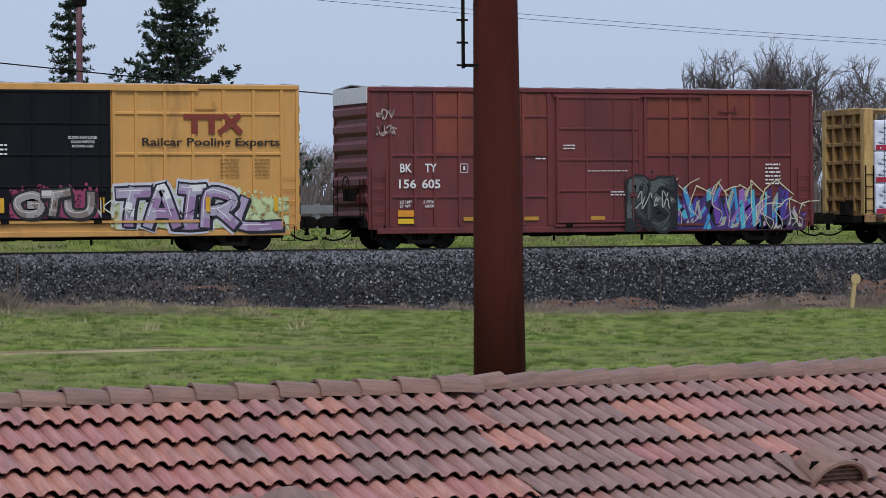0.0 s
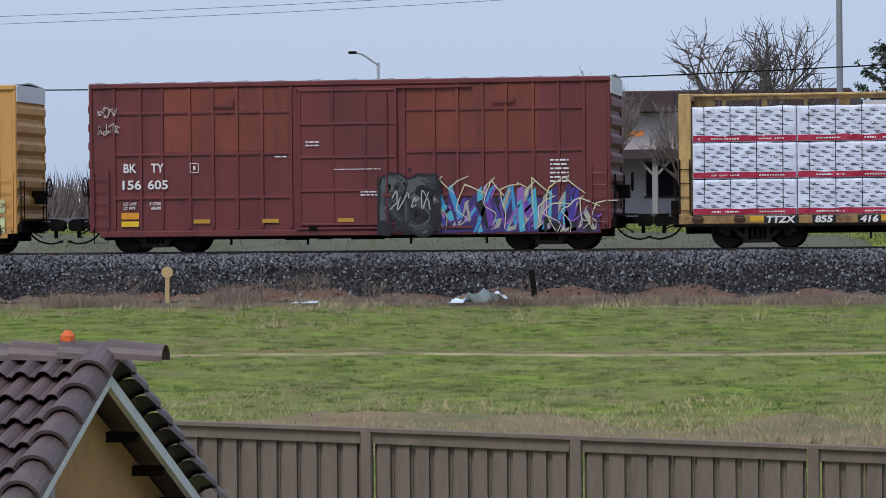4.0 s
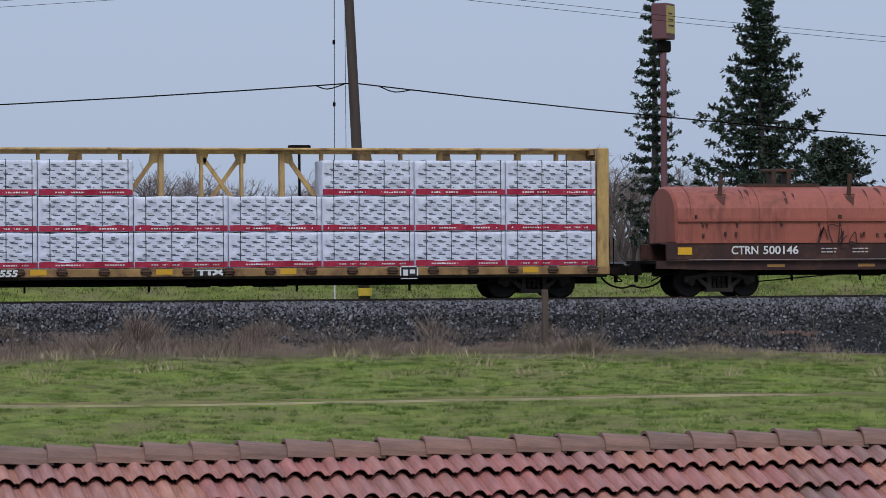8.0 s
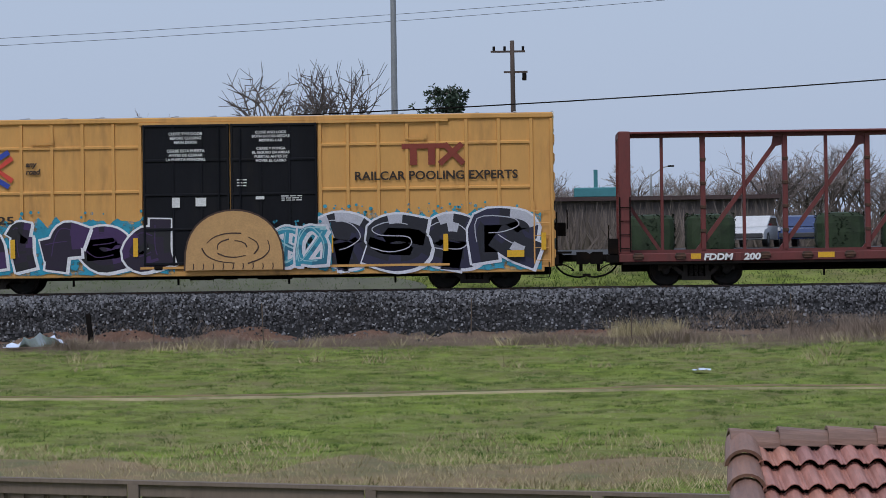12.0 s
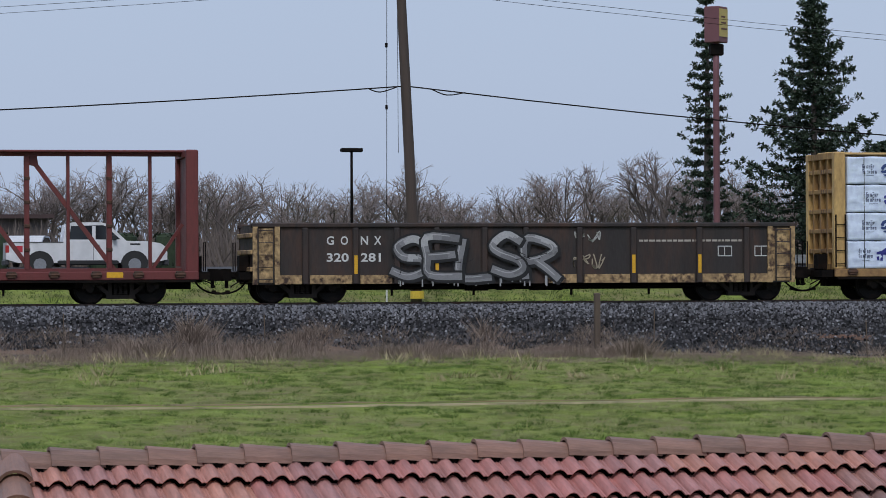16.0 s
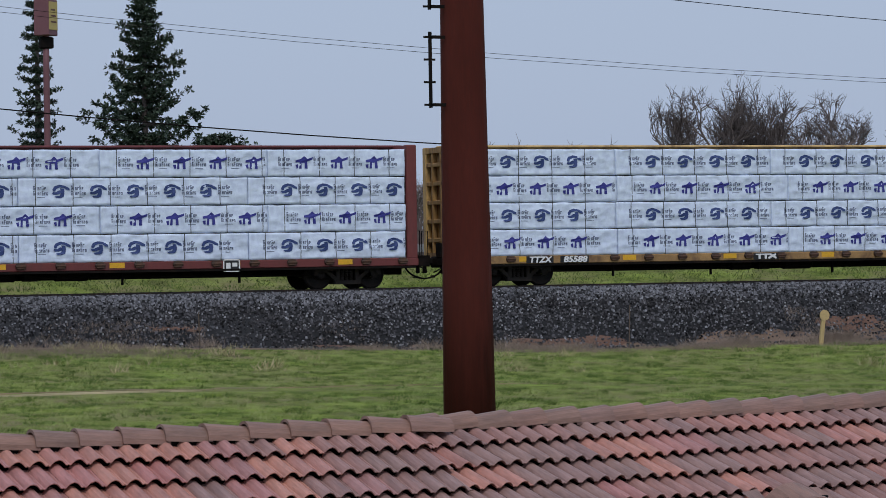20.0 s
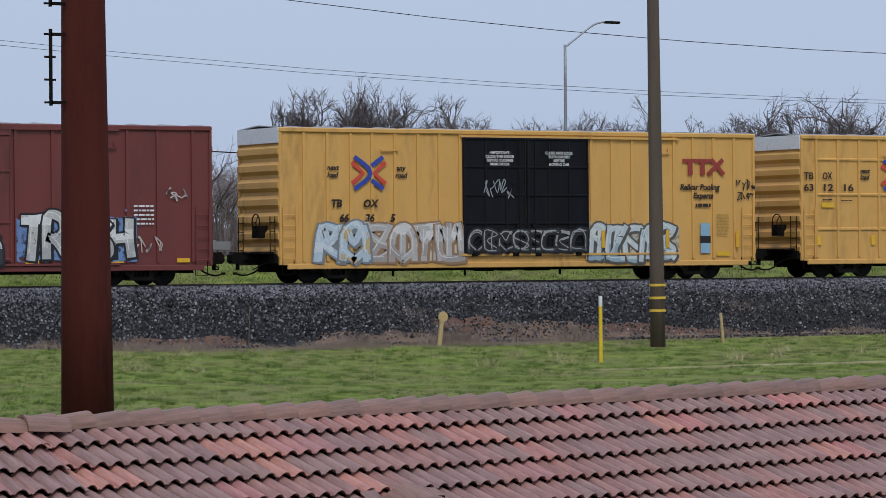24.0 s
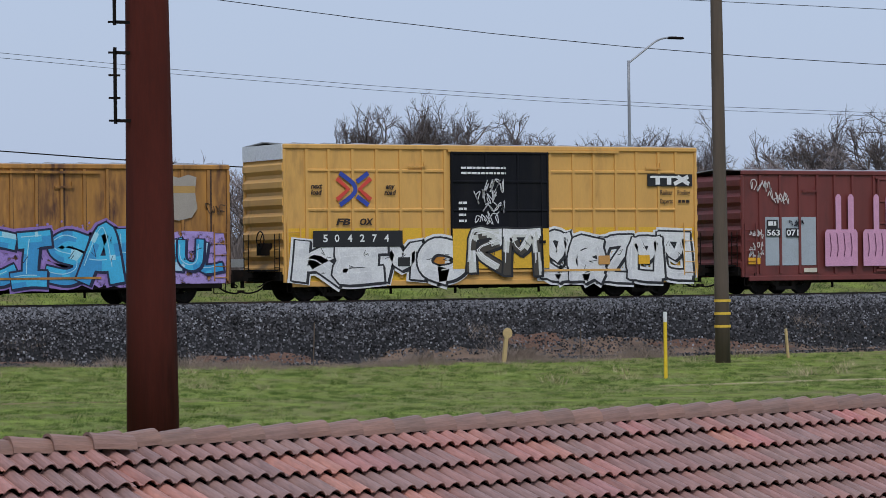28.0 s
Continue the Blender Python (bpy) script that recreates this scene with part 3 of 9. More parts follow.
def overspray(r, g, b):
    """A thin, mottled mist of paint that lets the wall show through."""
    if (r, g, b) not in SPRAYS:
        m = paint("overspray", (r, g, b), 0.6, 0, 0.25, 3, None, 0, 1, 0, 25)
        t = m.node_tree
        q, k = t.nodes.new("ShaderNodeTexNoise"), t.nodes.new("ShaderNodeMapRange")
        q.inputs["Scale"].default_value, q.inputs["Detail"].default_value = 4.0, 8
        k.inputs[1].default_value, k.inputs[2].default_value = 0.36, 0.5
        t.links.new(t.nodes.new("ShaderNodeTexCoord").outputs["Object"], q.inputs["Vector"])
        t.links.new(q.outputs["Fac"], k.inputs[0])
        t.links.new(k.outputs[0], t.nodes["Principled BSDF"].inputs["Alpha"])
        SPRAYS[r, g, b] = m
    return SPRAYS[r, g, b]


def lanes(s, pts, w, y, tone, n=3):
    """A painted stroke in n lanes side by side; tone(x, z) gives each piece's slot."""
    m = len(pts)
    rows = []
    for i, (x, z) in enumerate(pts):
        a, b = pts[max(i - 1, 0)], pts[min(i + 1, m - 1)]
        d = Vector((b[0] - a[0], b[1] - a[1]))
        d = d.normalized() if d.length > 1e-6 else Vector((1, 0))
        if i in (0, m - 1):
            k = w * (0.3 if i else -0.3)
            x, z = x + d.x * k, z + d.y * k
        rows.append([(x - d.y * w * (q / n - 0.5), y, z + d.x * w * (q / n - 0.5)) for q in range(n + 1)])
    for a, b in zip(rows, rows[1:]):
        for q in range(n):
            c = [a[q], a[q + 1], b[q + 1], b[q]]
            s.slot = tone(sum(p[0] for p in c) / 4, sum(p[2] for p in c) / 4)
            s.add(c, [(0, 1, 2, 3)])


def graffiti(parent, x0, x1, z0, z1, letters, fill, shade, edge, shine, back, seed, thick=0.3, dots=20, y=NEAR - 0.01, rim=None, low=None):
    """Spray-painted lettering: a mist behind, a dropped edge, fat strokes in several tones and thin highlights.
    letters: the letters that can be read, or a number of plain interlaced strokes."""
    r = random.Random(seed)
    count = letters if isinstance(letters, int) else len(letters)
    w, h = (x1 - x0) / count, z1 - z0
    if back:
        s = Shape()
        n = 60
        top = [(x0 - 0.2 + (x1 - x0 + 0.4) * i / n, z1 - h * 0.06 + h * 0.2 * noise.noise((i * 0.5, seed, 0.0)) + h * 0.06 * noise.noise((i * 1.9, seed, 3.0))) for i in range(n + 1)]
        foot = [(x, z0 + 0.02 + 0.15 * h * abs(noise.noise((x * 1.3, seed, 4.0)))) for x, z in top]
        s.add([(a, y, b) for a, b in top + foot], [(i, i + 1, n + 2 + i, n + 1 + i) for i in range(n)])
        for i in range(dots):
            cx, cz, q = r.uniform(x0, x1), z1 + r.uniform(-0.1, 0.12) * h, r.uniform(0.02, 0.06)
            s.add([(cx + q * math.cos(a), y + 0.0012, cz + q * math.sin(a)) for a in [k * math.pi / 4 for k in range(8)]], [tuple(range(8))])
        part("graffiti_cloud", s, overspray(*back), parent)
    inks = [ink(*edge), ink(*fill), ink(*shade), ink(*shine), ink(*(rim or edge)), ink(*(low or shade))]

    def tone(x, z):
        u = (z - z0) / h
        q = noise.noise((x * 1.6, z * 2.2, seed * 1.7)) + 0.5 * (u - 0.5)
        return 5 if low and u + 0.12 * noise.noise((x * 2, seed, 6.0)) < 0.3 else 3 if q > 0.4 else 1 if q > -0.14 else 2

    for i in range(count):
        s = Shape()
        fat = min(thick * h * 0.9, (0.44 if thick > 0.42 else 0.34) * w + 0.08) * (0.72 if isinstance(letters, int) else 1.0)
        m = fat * 0.55
        lx, lw = x0 + w * (i - 0.05) + m * 0.45, w * 1.1 - m * 0.9
        lz, lh = z0 + m + h * r.uniform(0, 0.05), h - 2 * m - h * r.uniform(0, 0.1)
        lean = r.uniform(-0.1, 0.14)
        kinds = [GLYPHS[r.randrange(len(GLYPHS))] for _ in range(3)] if isinstance(letters, int) else STROKES[letters[i]]
        strokes = []
        for st in kinds:
            pts = [(lx + lw * (a + r.uniform(-0.05, 0.05) + lean * (b - 0.5)), lz + lh * (b + r.uniform(-0.05, 0.05))) for a, b in st]
            if len(pts) == 2:
                pts.insert(1, ((pts[0][0] + pts[1][0]) / 2 + r.uniform(-0.04, 0.04), (pts[0][1] + pts[1][1]) / 2 + r.uniform(-0.04, 0.04)))
            strokes.append(curve_through(pts, 4))
        d = y - 0.004 - 0.011 * (i % 2)
        if rim:
            s.slot = 4
            for k, p in enumerate(strokes):
                ribbon(s, p, fat + 0.3, y - 0.0012 - 0.0003 * k)
        s.slot = 0
        for dx, dz, dy, wide in ((0.07, -0.06, 0.0, 0.06), (0.035, -0.03, 0.0012, 0.1), (0.0, 0.0, 0.0024, 0.13)):
            for k, p in enumerate(strokes):
                ribbon(s, [(a + dx, b + dz) for a, b in p], fat + wide, d - dy - 0.0003 * k)
        for k, p in enumerate(strokes):
            lanes(s, p, fat, d - 0.0045 - 0.0003 * k, tone)
        s.slot = 3
        for k, p in enumerate(strokes):
            ribbon(s, [(a - fat * 0.24, b + fat * 0.22) for a, b in p[1:-1]], 0.028, d - 0.0065 - 0.0003 * k)
        s.slot = 0
        for k in range(3 if sum(edge) < 0.5 else 0):
            a, b = lx + lw * r.uniform(0.1, 0.9), lz + lh * r.uniform(0.1, 0.8)
            ribbon(s, [(a, b), (a + r.uniform(-0.15, 0.15), b + r.uniform(-0.08, 0.12) * h), (a + r.uniform(-0.05, 0.2), b + r.uniform(-0.05, 0.12) * h)], 0.022, d - 0.0075)
        part("graffiti_letter", s, inks, parent)


def shards(parent, x0, x1, z0, z1, colours, cream, seed, n=52, y=NEAR - 0.01):
    """Interlaced slanting blades of paint under a zigzag of thin pale lines."""
    r = random.Random(seed)
    h = z1 - z0
    s = Shape()
    m = 40
    crest = [(x0 + (x1 - x0) * i / m, z0 + h * (0.68 + 0.2 * noise.noise((i * 0.45, seed, 1.0)) - 0.5 * abs(i / m - 0.5) ** 2)) for i in range(m + 1)]
    s.add([(a, y - 0.0012, b) for a, b in crest] + [(a, y - 0.0012, z0 + 0.1 * h * abs(noise.noise((a, seed, 2.0)))) for a, b in crest], [(i, i + 1, m + 2 + i, m + 1 + i) for i in range(m)])
    part("graffiti_ground", s, ink(*colours[-1]), parent)
    for k in range(n):
        x = x0 + (x1 - x0) * (k + r.uniform(0.1, 0.9)) / n
        a, b, w = z0 + h * r.uniform(0, 0.3), z0 + h * r.uniform(0.5, 0.95), r.uniform(0.06, 0.26)
        tilt = r.uniform(-0.35, 0.6)
        s = Shape()
        s.slot = k % len(colours)
        s.add([(x - w / 2, y - 0.002 - 0.0004 * (k % 9), a), (x + w / 2, y - 0.002 - 0.0004 * (k % 9), a + 0.06), (x + tilt + w * 0.4, y - 0.002 - 0.0004 * (k % 9), b), (x + tilt - w * 0.4, y - 0.002 - 0.0004 * (k % 9), b - 0.1)], [(0, 1, 2, 3)])
        part("graffiti_stroke", s, [ink(*c) for c in colours], parent)
    s = Shape()
    x, up = x0, True
    while x < x1:
        nx = x + r.uniform(0.18, 0.55)
        za, zb = z0 + h * (r.uniform(0.72, 0.9) if up else r.uniform(0.85, 1.08)), z0 + h * (r.uniform(0.88, 1.1) if up else r.uniform(0.7, 0.85))
        ribbon(s, [(x, za), ((x + nx) / 2, (za + zb) / 2 + 0.03), (nx + 0.1, zb)], 0.045, y - 0.008, 0.6)
        if r.random() < 0.8:
            ribbon(s, curve_through([(x, za), (x + r.uniform(-0.3, 0.1), z0 + h * r.uniform(0.4, 0.65)), (x + r.uniform(-0.1, 0.3), z0 + h * r.uniform(0.25, 0.4)), (x + r.uniform(-0.3, 0.2), z0 + h * r.uniform(0.0, 0.2))]), 0.035, y - 0.0084, 0.5)
        x, up = nx, not up
    part("graffiti_line", s, ink(*cream), parent)


def scrawl(parent, x, z, size, colour, seed, y=NEAR - 0.008):
    """A thin sprayed tag."""
    r = random.Random(seed)
    s = Shape()
    for i in range(4):
        pts = [(x + size * (0.33 * i + r.uniform(-0.05, 0.35)), z + size * r.uniform(-0.35, 0.35)) for _ in range(6)]
        ribbon(s, curve_through(pts), 0.035, y - 0.001 * i)
    part("tag", s, ink(*colour), parent)


PIECES = {}


def piece(name, key, make, material, parent, at=None, label="", smooth=False):
    """A part that shares its mesh with all others of the same key."""
    if key not in PIECES:
        me = make().mesh(name)
        me.materials.append(material)
        PIECES[key] = me
        if smooth:
            me.polygons.foreach_set("use_smooth", [True] * len(me.polygons))
    ob = link(name, PIECES[key], parent, label)
    if at is not None:
        ob.matrix_basis = at
    return ob


def wheelset_shape():
    s = Shape()
    s.tube([(0, -1.05, 0), (0, 1.05, 0)], 0.085, 10)
    for k in (-1, 1):
        ring = [(0.72, 0.36), (0.72, 0.47), (0.705, 0.487), (0.74, 0.457), (0.80, 0.45), (0.81, 0.42), (0.79, 0.38), (0.765, 0.16), (0.83, 0.14), (0.83, 0.09)]
        n, m = 20, len(ring)
        v = [(q * math.cos(2 * math.pi * i / n), k * p, q * math.sin(2 * math.pi * i / n)) for i in range(n) for p, q in ring]
        s.add(v, [(i * m + j, i * m + j + 1, ((i + 1) % n) * m + j + 1, ((i + 1) % n) * m + j) for i in range(n) for j in range(m - 1)])
        for i in range(3):
            a = 2 * math.pi * i / 3
            s.beam((0.2 * math.cos(a), k * 0.79, 0.2 * math.sin(a)), (0.35 * math.cos(a), k * 0.79, 0.35 * math.sin(a)), 0.05, 0.02)
        s.tube([(0, k * 1.04, 0), (0, k * 1.12, 0)], 0.12, 10)
        for i in range(3):
            a = 2 * math.pi * i / 3 + 0.5
            s.tube([(0.07 * math.cos(a), k * 1.11, 0.07 * math.sin(a)), (0.07 * math.cos(a), k * 1.14, 0.07 * math.sin(a))], 0.02, 6)
    return s


def frame_shape():
    """A cast side frame: arched top, dropped middle, with open windows."""
    s = Shape()
    for k in (-1, 1):
        s.plate([(k * 1.12, 0.44), (k * 1.1, 0.62), (k * 0.72, 0.66), (k * 0.74, 0.52), (k * 0.99, 0.44)], -0.11, 0.11)
        s.plate([(k * 0.3, 0.76), (k * 0.74, 0.66), (k * 0.72, 0.53), (k * 0.3, 0.62)], -0.09, 0.09)
        s.plate([(k * 0.74, 0.54), (k * 0.36, 0.22), (k * 0.3, 0.34), (k * 0.62, 0.58)], -0.09, 0.09)
        s.plate([(k * 0.38, 0.62), (k * 0.26, 0.62), (k * 0.26, 0.24), (k * 0.38, 0.24)], -0.1, 0.1)
    s.box(-0.4, 0.4, -0.1, 0.1, 0.62, 0.76)
    s.box(-0.42, 0.42, -0.12, 0.12, 0.15, 0.27)
    return s


def spring_shape():
    s = Shape()
    turns = [0.27 + 0.02 * k for k in range(18)]
    return s.tube([(0, 0, z) for z in turns], [0.066 if k % 3 else 0.045 for k in range(18)], 8)


def bogie(car, x):
    b = piece("bogie", "bolster", lambda: Shape().soft(-0.2, 0.2, -1.0, 1.0, 0.5, 0.72, 0.03).box(-0.46, 0.46, -0.6, 0.6, 0.22, 0.74).box(-0.35, 0.35, -0.3, 0.3, 0.66, 0.8).box(-0.85, 0.85, -0.9, -0.86, 0.3, 0.36).box(-0.85, 0.85, 0.86, 0.9, 0.3, 0.36), M["under"], car, pose(x, 0, 0))
    for y in (-1.0, 1.0):
        piece("side_frame", "side_frame", frame_shape, M["frame"], b, pose(0, y, 0))
        for cx in (-0.15, 0.0, 0.15):
            piece("spring", "spring", spring_shape, M["frame"], b, pose(cx, y, 0))
        for k in (-1, 1):
            piece("brake_shoe", "shoe", lambda: Shape().plate([(-0.05, 0.2), (0.03, 0.2), (0.05, 0.45), (0.03, 0.7), (-0.05, 0.7), (-0.02, 0.45)], -0.06, 0.06), M["under"], b, pose(k * 0.4, y * 0.76, 0))
    for k in (-1, 1):
        w = piece("wheelset", "wheelset", wheelset_shape, M["steel"], b, pose(k * 0.89, 0, 0.457))
        SPINS.append((w, k * 0.89, car))


def hose_shape():
    s = Shape()
    s.tube(curve_through([(0, 0, 0.8), (0.1, -0.03, 0.55), (0.35, -0.05, 0.36), (0.7, -0.03, 0.28), (1.0, 0, 0.34)], 5), 0.03, 6)
    s.box(0.93, 1.06, -0.04, 0.04, 0.3, 0.38)
    s.tube(curve_through([(-0.25, -0.7, 0.72), (0.25, -0.7, 0.66), (0.55, -0.6, 0.5), (0.5, -0.3, 0.48)], 4), 0.02, 6)
    return s


def coupler_shape(reach):
    s = Shape()
    s.soft(-0.3, 0.25, -0.3, 0.3, 0.62, 0.98, 0.03)
    s.soft(0.2, reach - 0.25, -0.12, 0.12, 0.74, 0.94, 0.03)
    s.plate([(reach - 0.3, 0.66), (reach + 0.04, 0.66), (reach + 0.12, 0.74), (reach + 0.12, 0.94), (reach, 1.02), (reach - 0.3, 1.02)], -0.2, 0.16)
    s.box(reach - 0.22, reach - 0.12, -0.05, 0.05, 0.45, 0.68)
    return s


def running_gear(car, L, inset, reach=0.95):
    for x in (inset, L - inset):
        bogie(car, x)
    piece("coupler", ("coupler", reach), lambda: coupler_shape(reach), M["under"], car, pose(L, 0, 0))
    piece("coupler", ("coupler", reach), None, M["under"], car, pose(0, 0, 0, 0, 0, 180))
    piece("air_hose", "hose", hose_shape, M["under"], car, pose(L, -0.25, 0))
    piece("air_hose", "hose", hose_shape, M["under"], car, pose(0, -0.25, 0, 0, 0, 180) @ Matrix.Diagonal((1, -1, 1, 1)))


def underframe(car, L, inset, deep, seed):
    r = random.Random(seed)
    s = Shape()
    s.box(0.1, L - 0.1, -0.3, 0.3, deep - 0.18, deep + 0.3)
    part("centre_sill", s, M["under"], car)
    for x in spans(inset + 1.8, L - inset - 1.8, 5):
        piece("cross_bearer", ("bearer", deep), lambda: Shape().box(-0.08, 0.08, -1.4, 1.4, deep, deep + 0.2), M["under"], car, pose(x, 0, 0))
    x = L * 0.45 + r.uniform(-1, 1)
    part("brake_cylinder", Shape().tube([(x - 0.9, -0.8, deep - 0.05), (x - 0.2, -0.8, deep - 0.05)], 0.17, 10).box(x + 0.1, x + 0.5, -0.95, -0.6, deep - 0.2, deep + 0.1), M["under"], car)
    part("air_tank", Shape().tube([(x + 1.0, -0.75, deep), (x + 1.1, -0.75, deep), (x + 2.1, -0.75, deep), (x + 2.2, -0.75, deep)], [0.1, 0.21, 0.21, 0.1], 12), M["under"], car)
    s = Shape()
    a, b, m = (inset + 1.1, -1.0, 0.45), (L - inset - 1.1, -1.0, 0.45), (L / 2, -1.0, deep - 0.02)
    s.tube([a, (x - 1, -1.0, deep - 0.1)], 0.022, 6)
    s.tube([(x + 0.5, -1.0, deep - 0.1), b], 0.022, 6)
    for q in (0.25, 0.4, 0.6, 0.75):
        qx = L * q + r.uniform(-0.3, 0.3)
        s.box(qx - 0.03, qx + 0.03, -1.05, -0.98, deep - 0.35, deep + 0.1)
    part("brake_rod", s, M["under"], car)


def end_rib_shape(z0, z1, n):
    """A pressed steel end with bold level corrugations, its outside towards -x."""
    s = Shape()
    prof = [(0.06, z0)]
    for i in range(n):
        a = z0 + (z1 - z0) * i / n
        h = (z1 - z0) / n
        prof += [(0.06, a + 0.12 * h), (-0.04, a + 0.36 * h), (-0.04, a + 0.7 * h), (0.06, a + 0.92 * h)]
    prof.append((0.06, z1))
    v = [(x, y, z) for x, z in prof for y in (-1.5, 1.5)] + [(0.12, y, z) for x, z in prof for y in (-1.5, 1.5)]
    m = len(prof)
    f = [(2 * i, 2 * i + 1, 2 * i + 3, 2 * i + 2) for i in range(m - 1)] + [(2 * m + 2 * i + 1, 2 * m + 2 * i, 2 * m + 2 * i + 2, 2 * m + 2 * i + 3) for i in range(m - 1)]
    f += [(2 * i, 2 * i + 2, 2 * m + 2 * i + 2, 2 * m + 2 * i) for i in range(m - 1)] + [(2 * i + 3, 2 * i + 1, 2 * m + 2 * i + 1, 2 * m + 2 * i + 3) for i in range(m - 1)]
    return s.add(v, f)


def ladder_shape(z0, z1, w=0.46, step=0.36):
    s = Shape()
    for x in (0, w):
        s.box(x - 0.02, x + 0.02, -0.07, -0.04, z0, z1)
    z = z0 + 0.1
    while z < z1:
        s.tube([(0, -0.06, z), (w, -0.06, z)], 0.014, 6)
        z += step
    return s


def end_works_shape():
    """Brake wheel, platform, grab irons and uncoupling lever on a car's end, outside towards -x."""
    s = Shape()
    s.box(-0.5, 0.0, -1.2, 1.2, 0.98, 1.04)
    s.box(-0.35, 0.05, -0.55, -0.2, 1.5, 1.9)
    n = 14
    ring = [(-0.4, -0.6 + 0.28 * math.cos(2 * math.pi * i / n), 2.0 + 0.28 * math.sin(2 * math.pi * i / n)) for i in range(n + 1)]
    s.tube(ring, 0.02, 6)
    for i in (0, 5, 10):
        s.tube([(-0.4, -0.6, 2.0), ring[i]], 0.015, 5)
    for y in (-1.35, -1.0, 1.0, 1.35):
        s.tube([(-0.08, y, 0.9), (-0.08, y, 2.2)], 0.016, 6)
    for z in (1.1, 1.4, 1.7, 2.0):
        for y in (-1.35, 1.0):
            s.tube([(-0.08, y, z), (-0.08, y + 0.35, z)], 0.014, 6)
    s.tube([(-0.2, -1.3, 0.8), (-0.2, -0.4, 0.75), (-0.2, 0.0, 0.9)], 0.018, 6)
    s.box(-0.12, 0.0, -1.45, 1.45, 0.66, 0.96)
    return s


def boxcar(label, off, L, top, body, door, posts, rails, floor=0.72, sill=0.6, inset=2.0, door_colour="black", double=False, panels=(), white_end=True, ribs=7, door_rails=(), name="boxcar", sill_colour=None, reach=0.95, gate=None):
    car = empty(name)
    tagged(car, label, "boxcar", "cars of the freight train")
    mat = M[body]
    cut = top - 0.16
    x0, x1, z0, z1 = door
    for y in (NEAR + 0.055, 1.445):
        part("side_sheet", Shape().box(0.02, L - 0.02, y, y + 0.05, sill, cut), mat, car)
    for k, (a, b, c, d, colour) in enumerate(panels):
        part("side_panel", Shape().box(a, b, NEAR + 0.049, NEAR + 0.055, c, d), M[colour], car)
        for x in posts:
            if a - 0.05 < x < b and colour == "rusty_red":
                part("painted_post", Shape().box(x - 0.045, x + 0.045, NEAR - 0.003, NEAR + 0.0, c, d), M[colour], car)
    for x in posts:
        piece("side_post", (body, "post", top, floor), lambda: Shape().add([(-0.055, 0.056, floor), (0.055, 0.056, floor), (0.045, 0, floor), (-0.045, 0, floor), (-0.055, 0.056, cut), (0.055, 0.056, cut), (0.045, 0, cut), (-0.045, 0, cut)],
              [(0, 3, 7, 4), (3, 2, 6, 7), (2, 1, 5, 6), (3, 0, 1, 2), (4, 7, 6, 5)]), mat, car, pose(x, NEAR, 0))
    if body == "orange":
        for k, x in enumerate(posts):
            part("rust_streak", Shape().box(x + 0.05, x + 0.075 + 0.05 * (k % 3 == 1), NEAR + 0.03, NEAR + 0.056, floor + 0.5 * abs(math.sin(x * 3.0)), cut), M["rust_line"], car)
        part("rusty_sill", Shape().soft(x0 - 0.1, x1 + 0.2, NEAR - 0.06, NEAR + 0.02, sill, z0 + 0.12, 0.02), M["rust_line"], car)
    xs = sorted(posts)
    for z in rails:
        for a, b in ((xs[0], max([x for x in xs if x < x0] or [xs[0]])), (min([x for x in xs if x > x1] or [xs[-1]]), xs[-1])):
            if b > a:
                part("side_rail", Shape().add([(a, NEAR + 0.056, z - 0.04), (b, NEAR + 0.056, z - 0.04), (b, NEAR + 0.006, z - 0.035), (a, NEAR + 0.006, z - 0.035), (b, NEAR + 0.006, z + 0.02), (a, NEAR + 0.006, z + 0.02), (b, NEAR + 0.056, z + 0.055), (a, NEAR + 0.056, z + 0.055)],
                     [(0, 1, 2, 3), (3, 2, 4, 5), (5, 4, 6, 7), (0, 3, 5, 7), (1, 6, 4, 2)]), mat, car)
    for x in (0.0, L - 0.1):
        part("corner_post", Shape().soft(x, x + 0.1, NEAR, NEAR + 0.12, sill, cut, 0.02), mat, car)
        part("corner_post", Shape().soft(x, x + 0.1, 1.43, 1.55, sill, cut, 0.02), mat, car)
    for y in (NEAR - 0.02, 1.45):
        part("top_chord", Shape().soft(0, L, y, y + 0.12, cut, top, 0.03), mat, car)
    part("side_sill", Shape().soft(0.3, L - 0.3, NEAR + 0.01, NEAR + 0.1, sill - 0.14, sill + 0.04, 0.02), M[sill_colour or body], car)
    for za, zb in ((z1 - 0.02, z1 + 0.06), (z0 - 0.1, z0 - 0.03)):
        part("door_track", Shape().box(max(0.4, x0 - 0.1), min(L - 0.4, x1 + (x1 - x0) * 0.75), NEAR - 0.05, NEAR + 0.02, za, zb), mat, car)
    roof = Shape()
    n = int(L / 1.1)
    cross = []
    for i in range(n + 1):
        a = L * i / n
        cross += [(min(max(a + d, 0.0), L), up) for d, up in ((-0.06, 0.0), (-0.03, 0.035), (0.03, 0.035), (0.06, 0.0))]
    roof.add([(x, y, z + up) for x, up in cross for y, z in ((-1.46, top - 0.02), (0.0, top + 0.08), (1.46, top - 0.02))],
             [(3 * k + q, 3 * k + q + 1, 3 * k + q + 4, 3 * k + q + 3) for k in range(len(cross) - 1) for q in range(2)])
    part("roof", roof, M["galv"], car, "weathered galvanised roof panels")
    for x, turn in ((0, 0), (L, 180)):
        at = pose(x, 0, 0, 0, 0, turn)
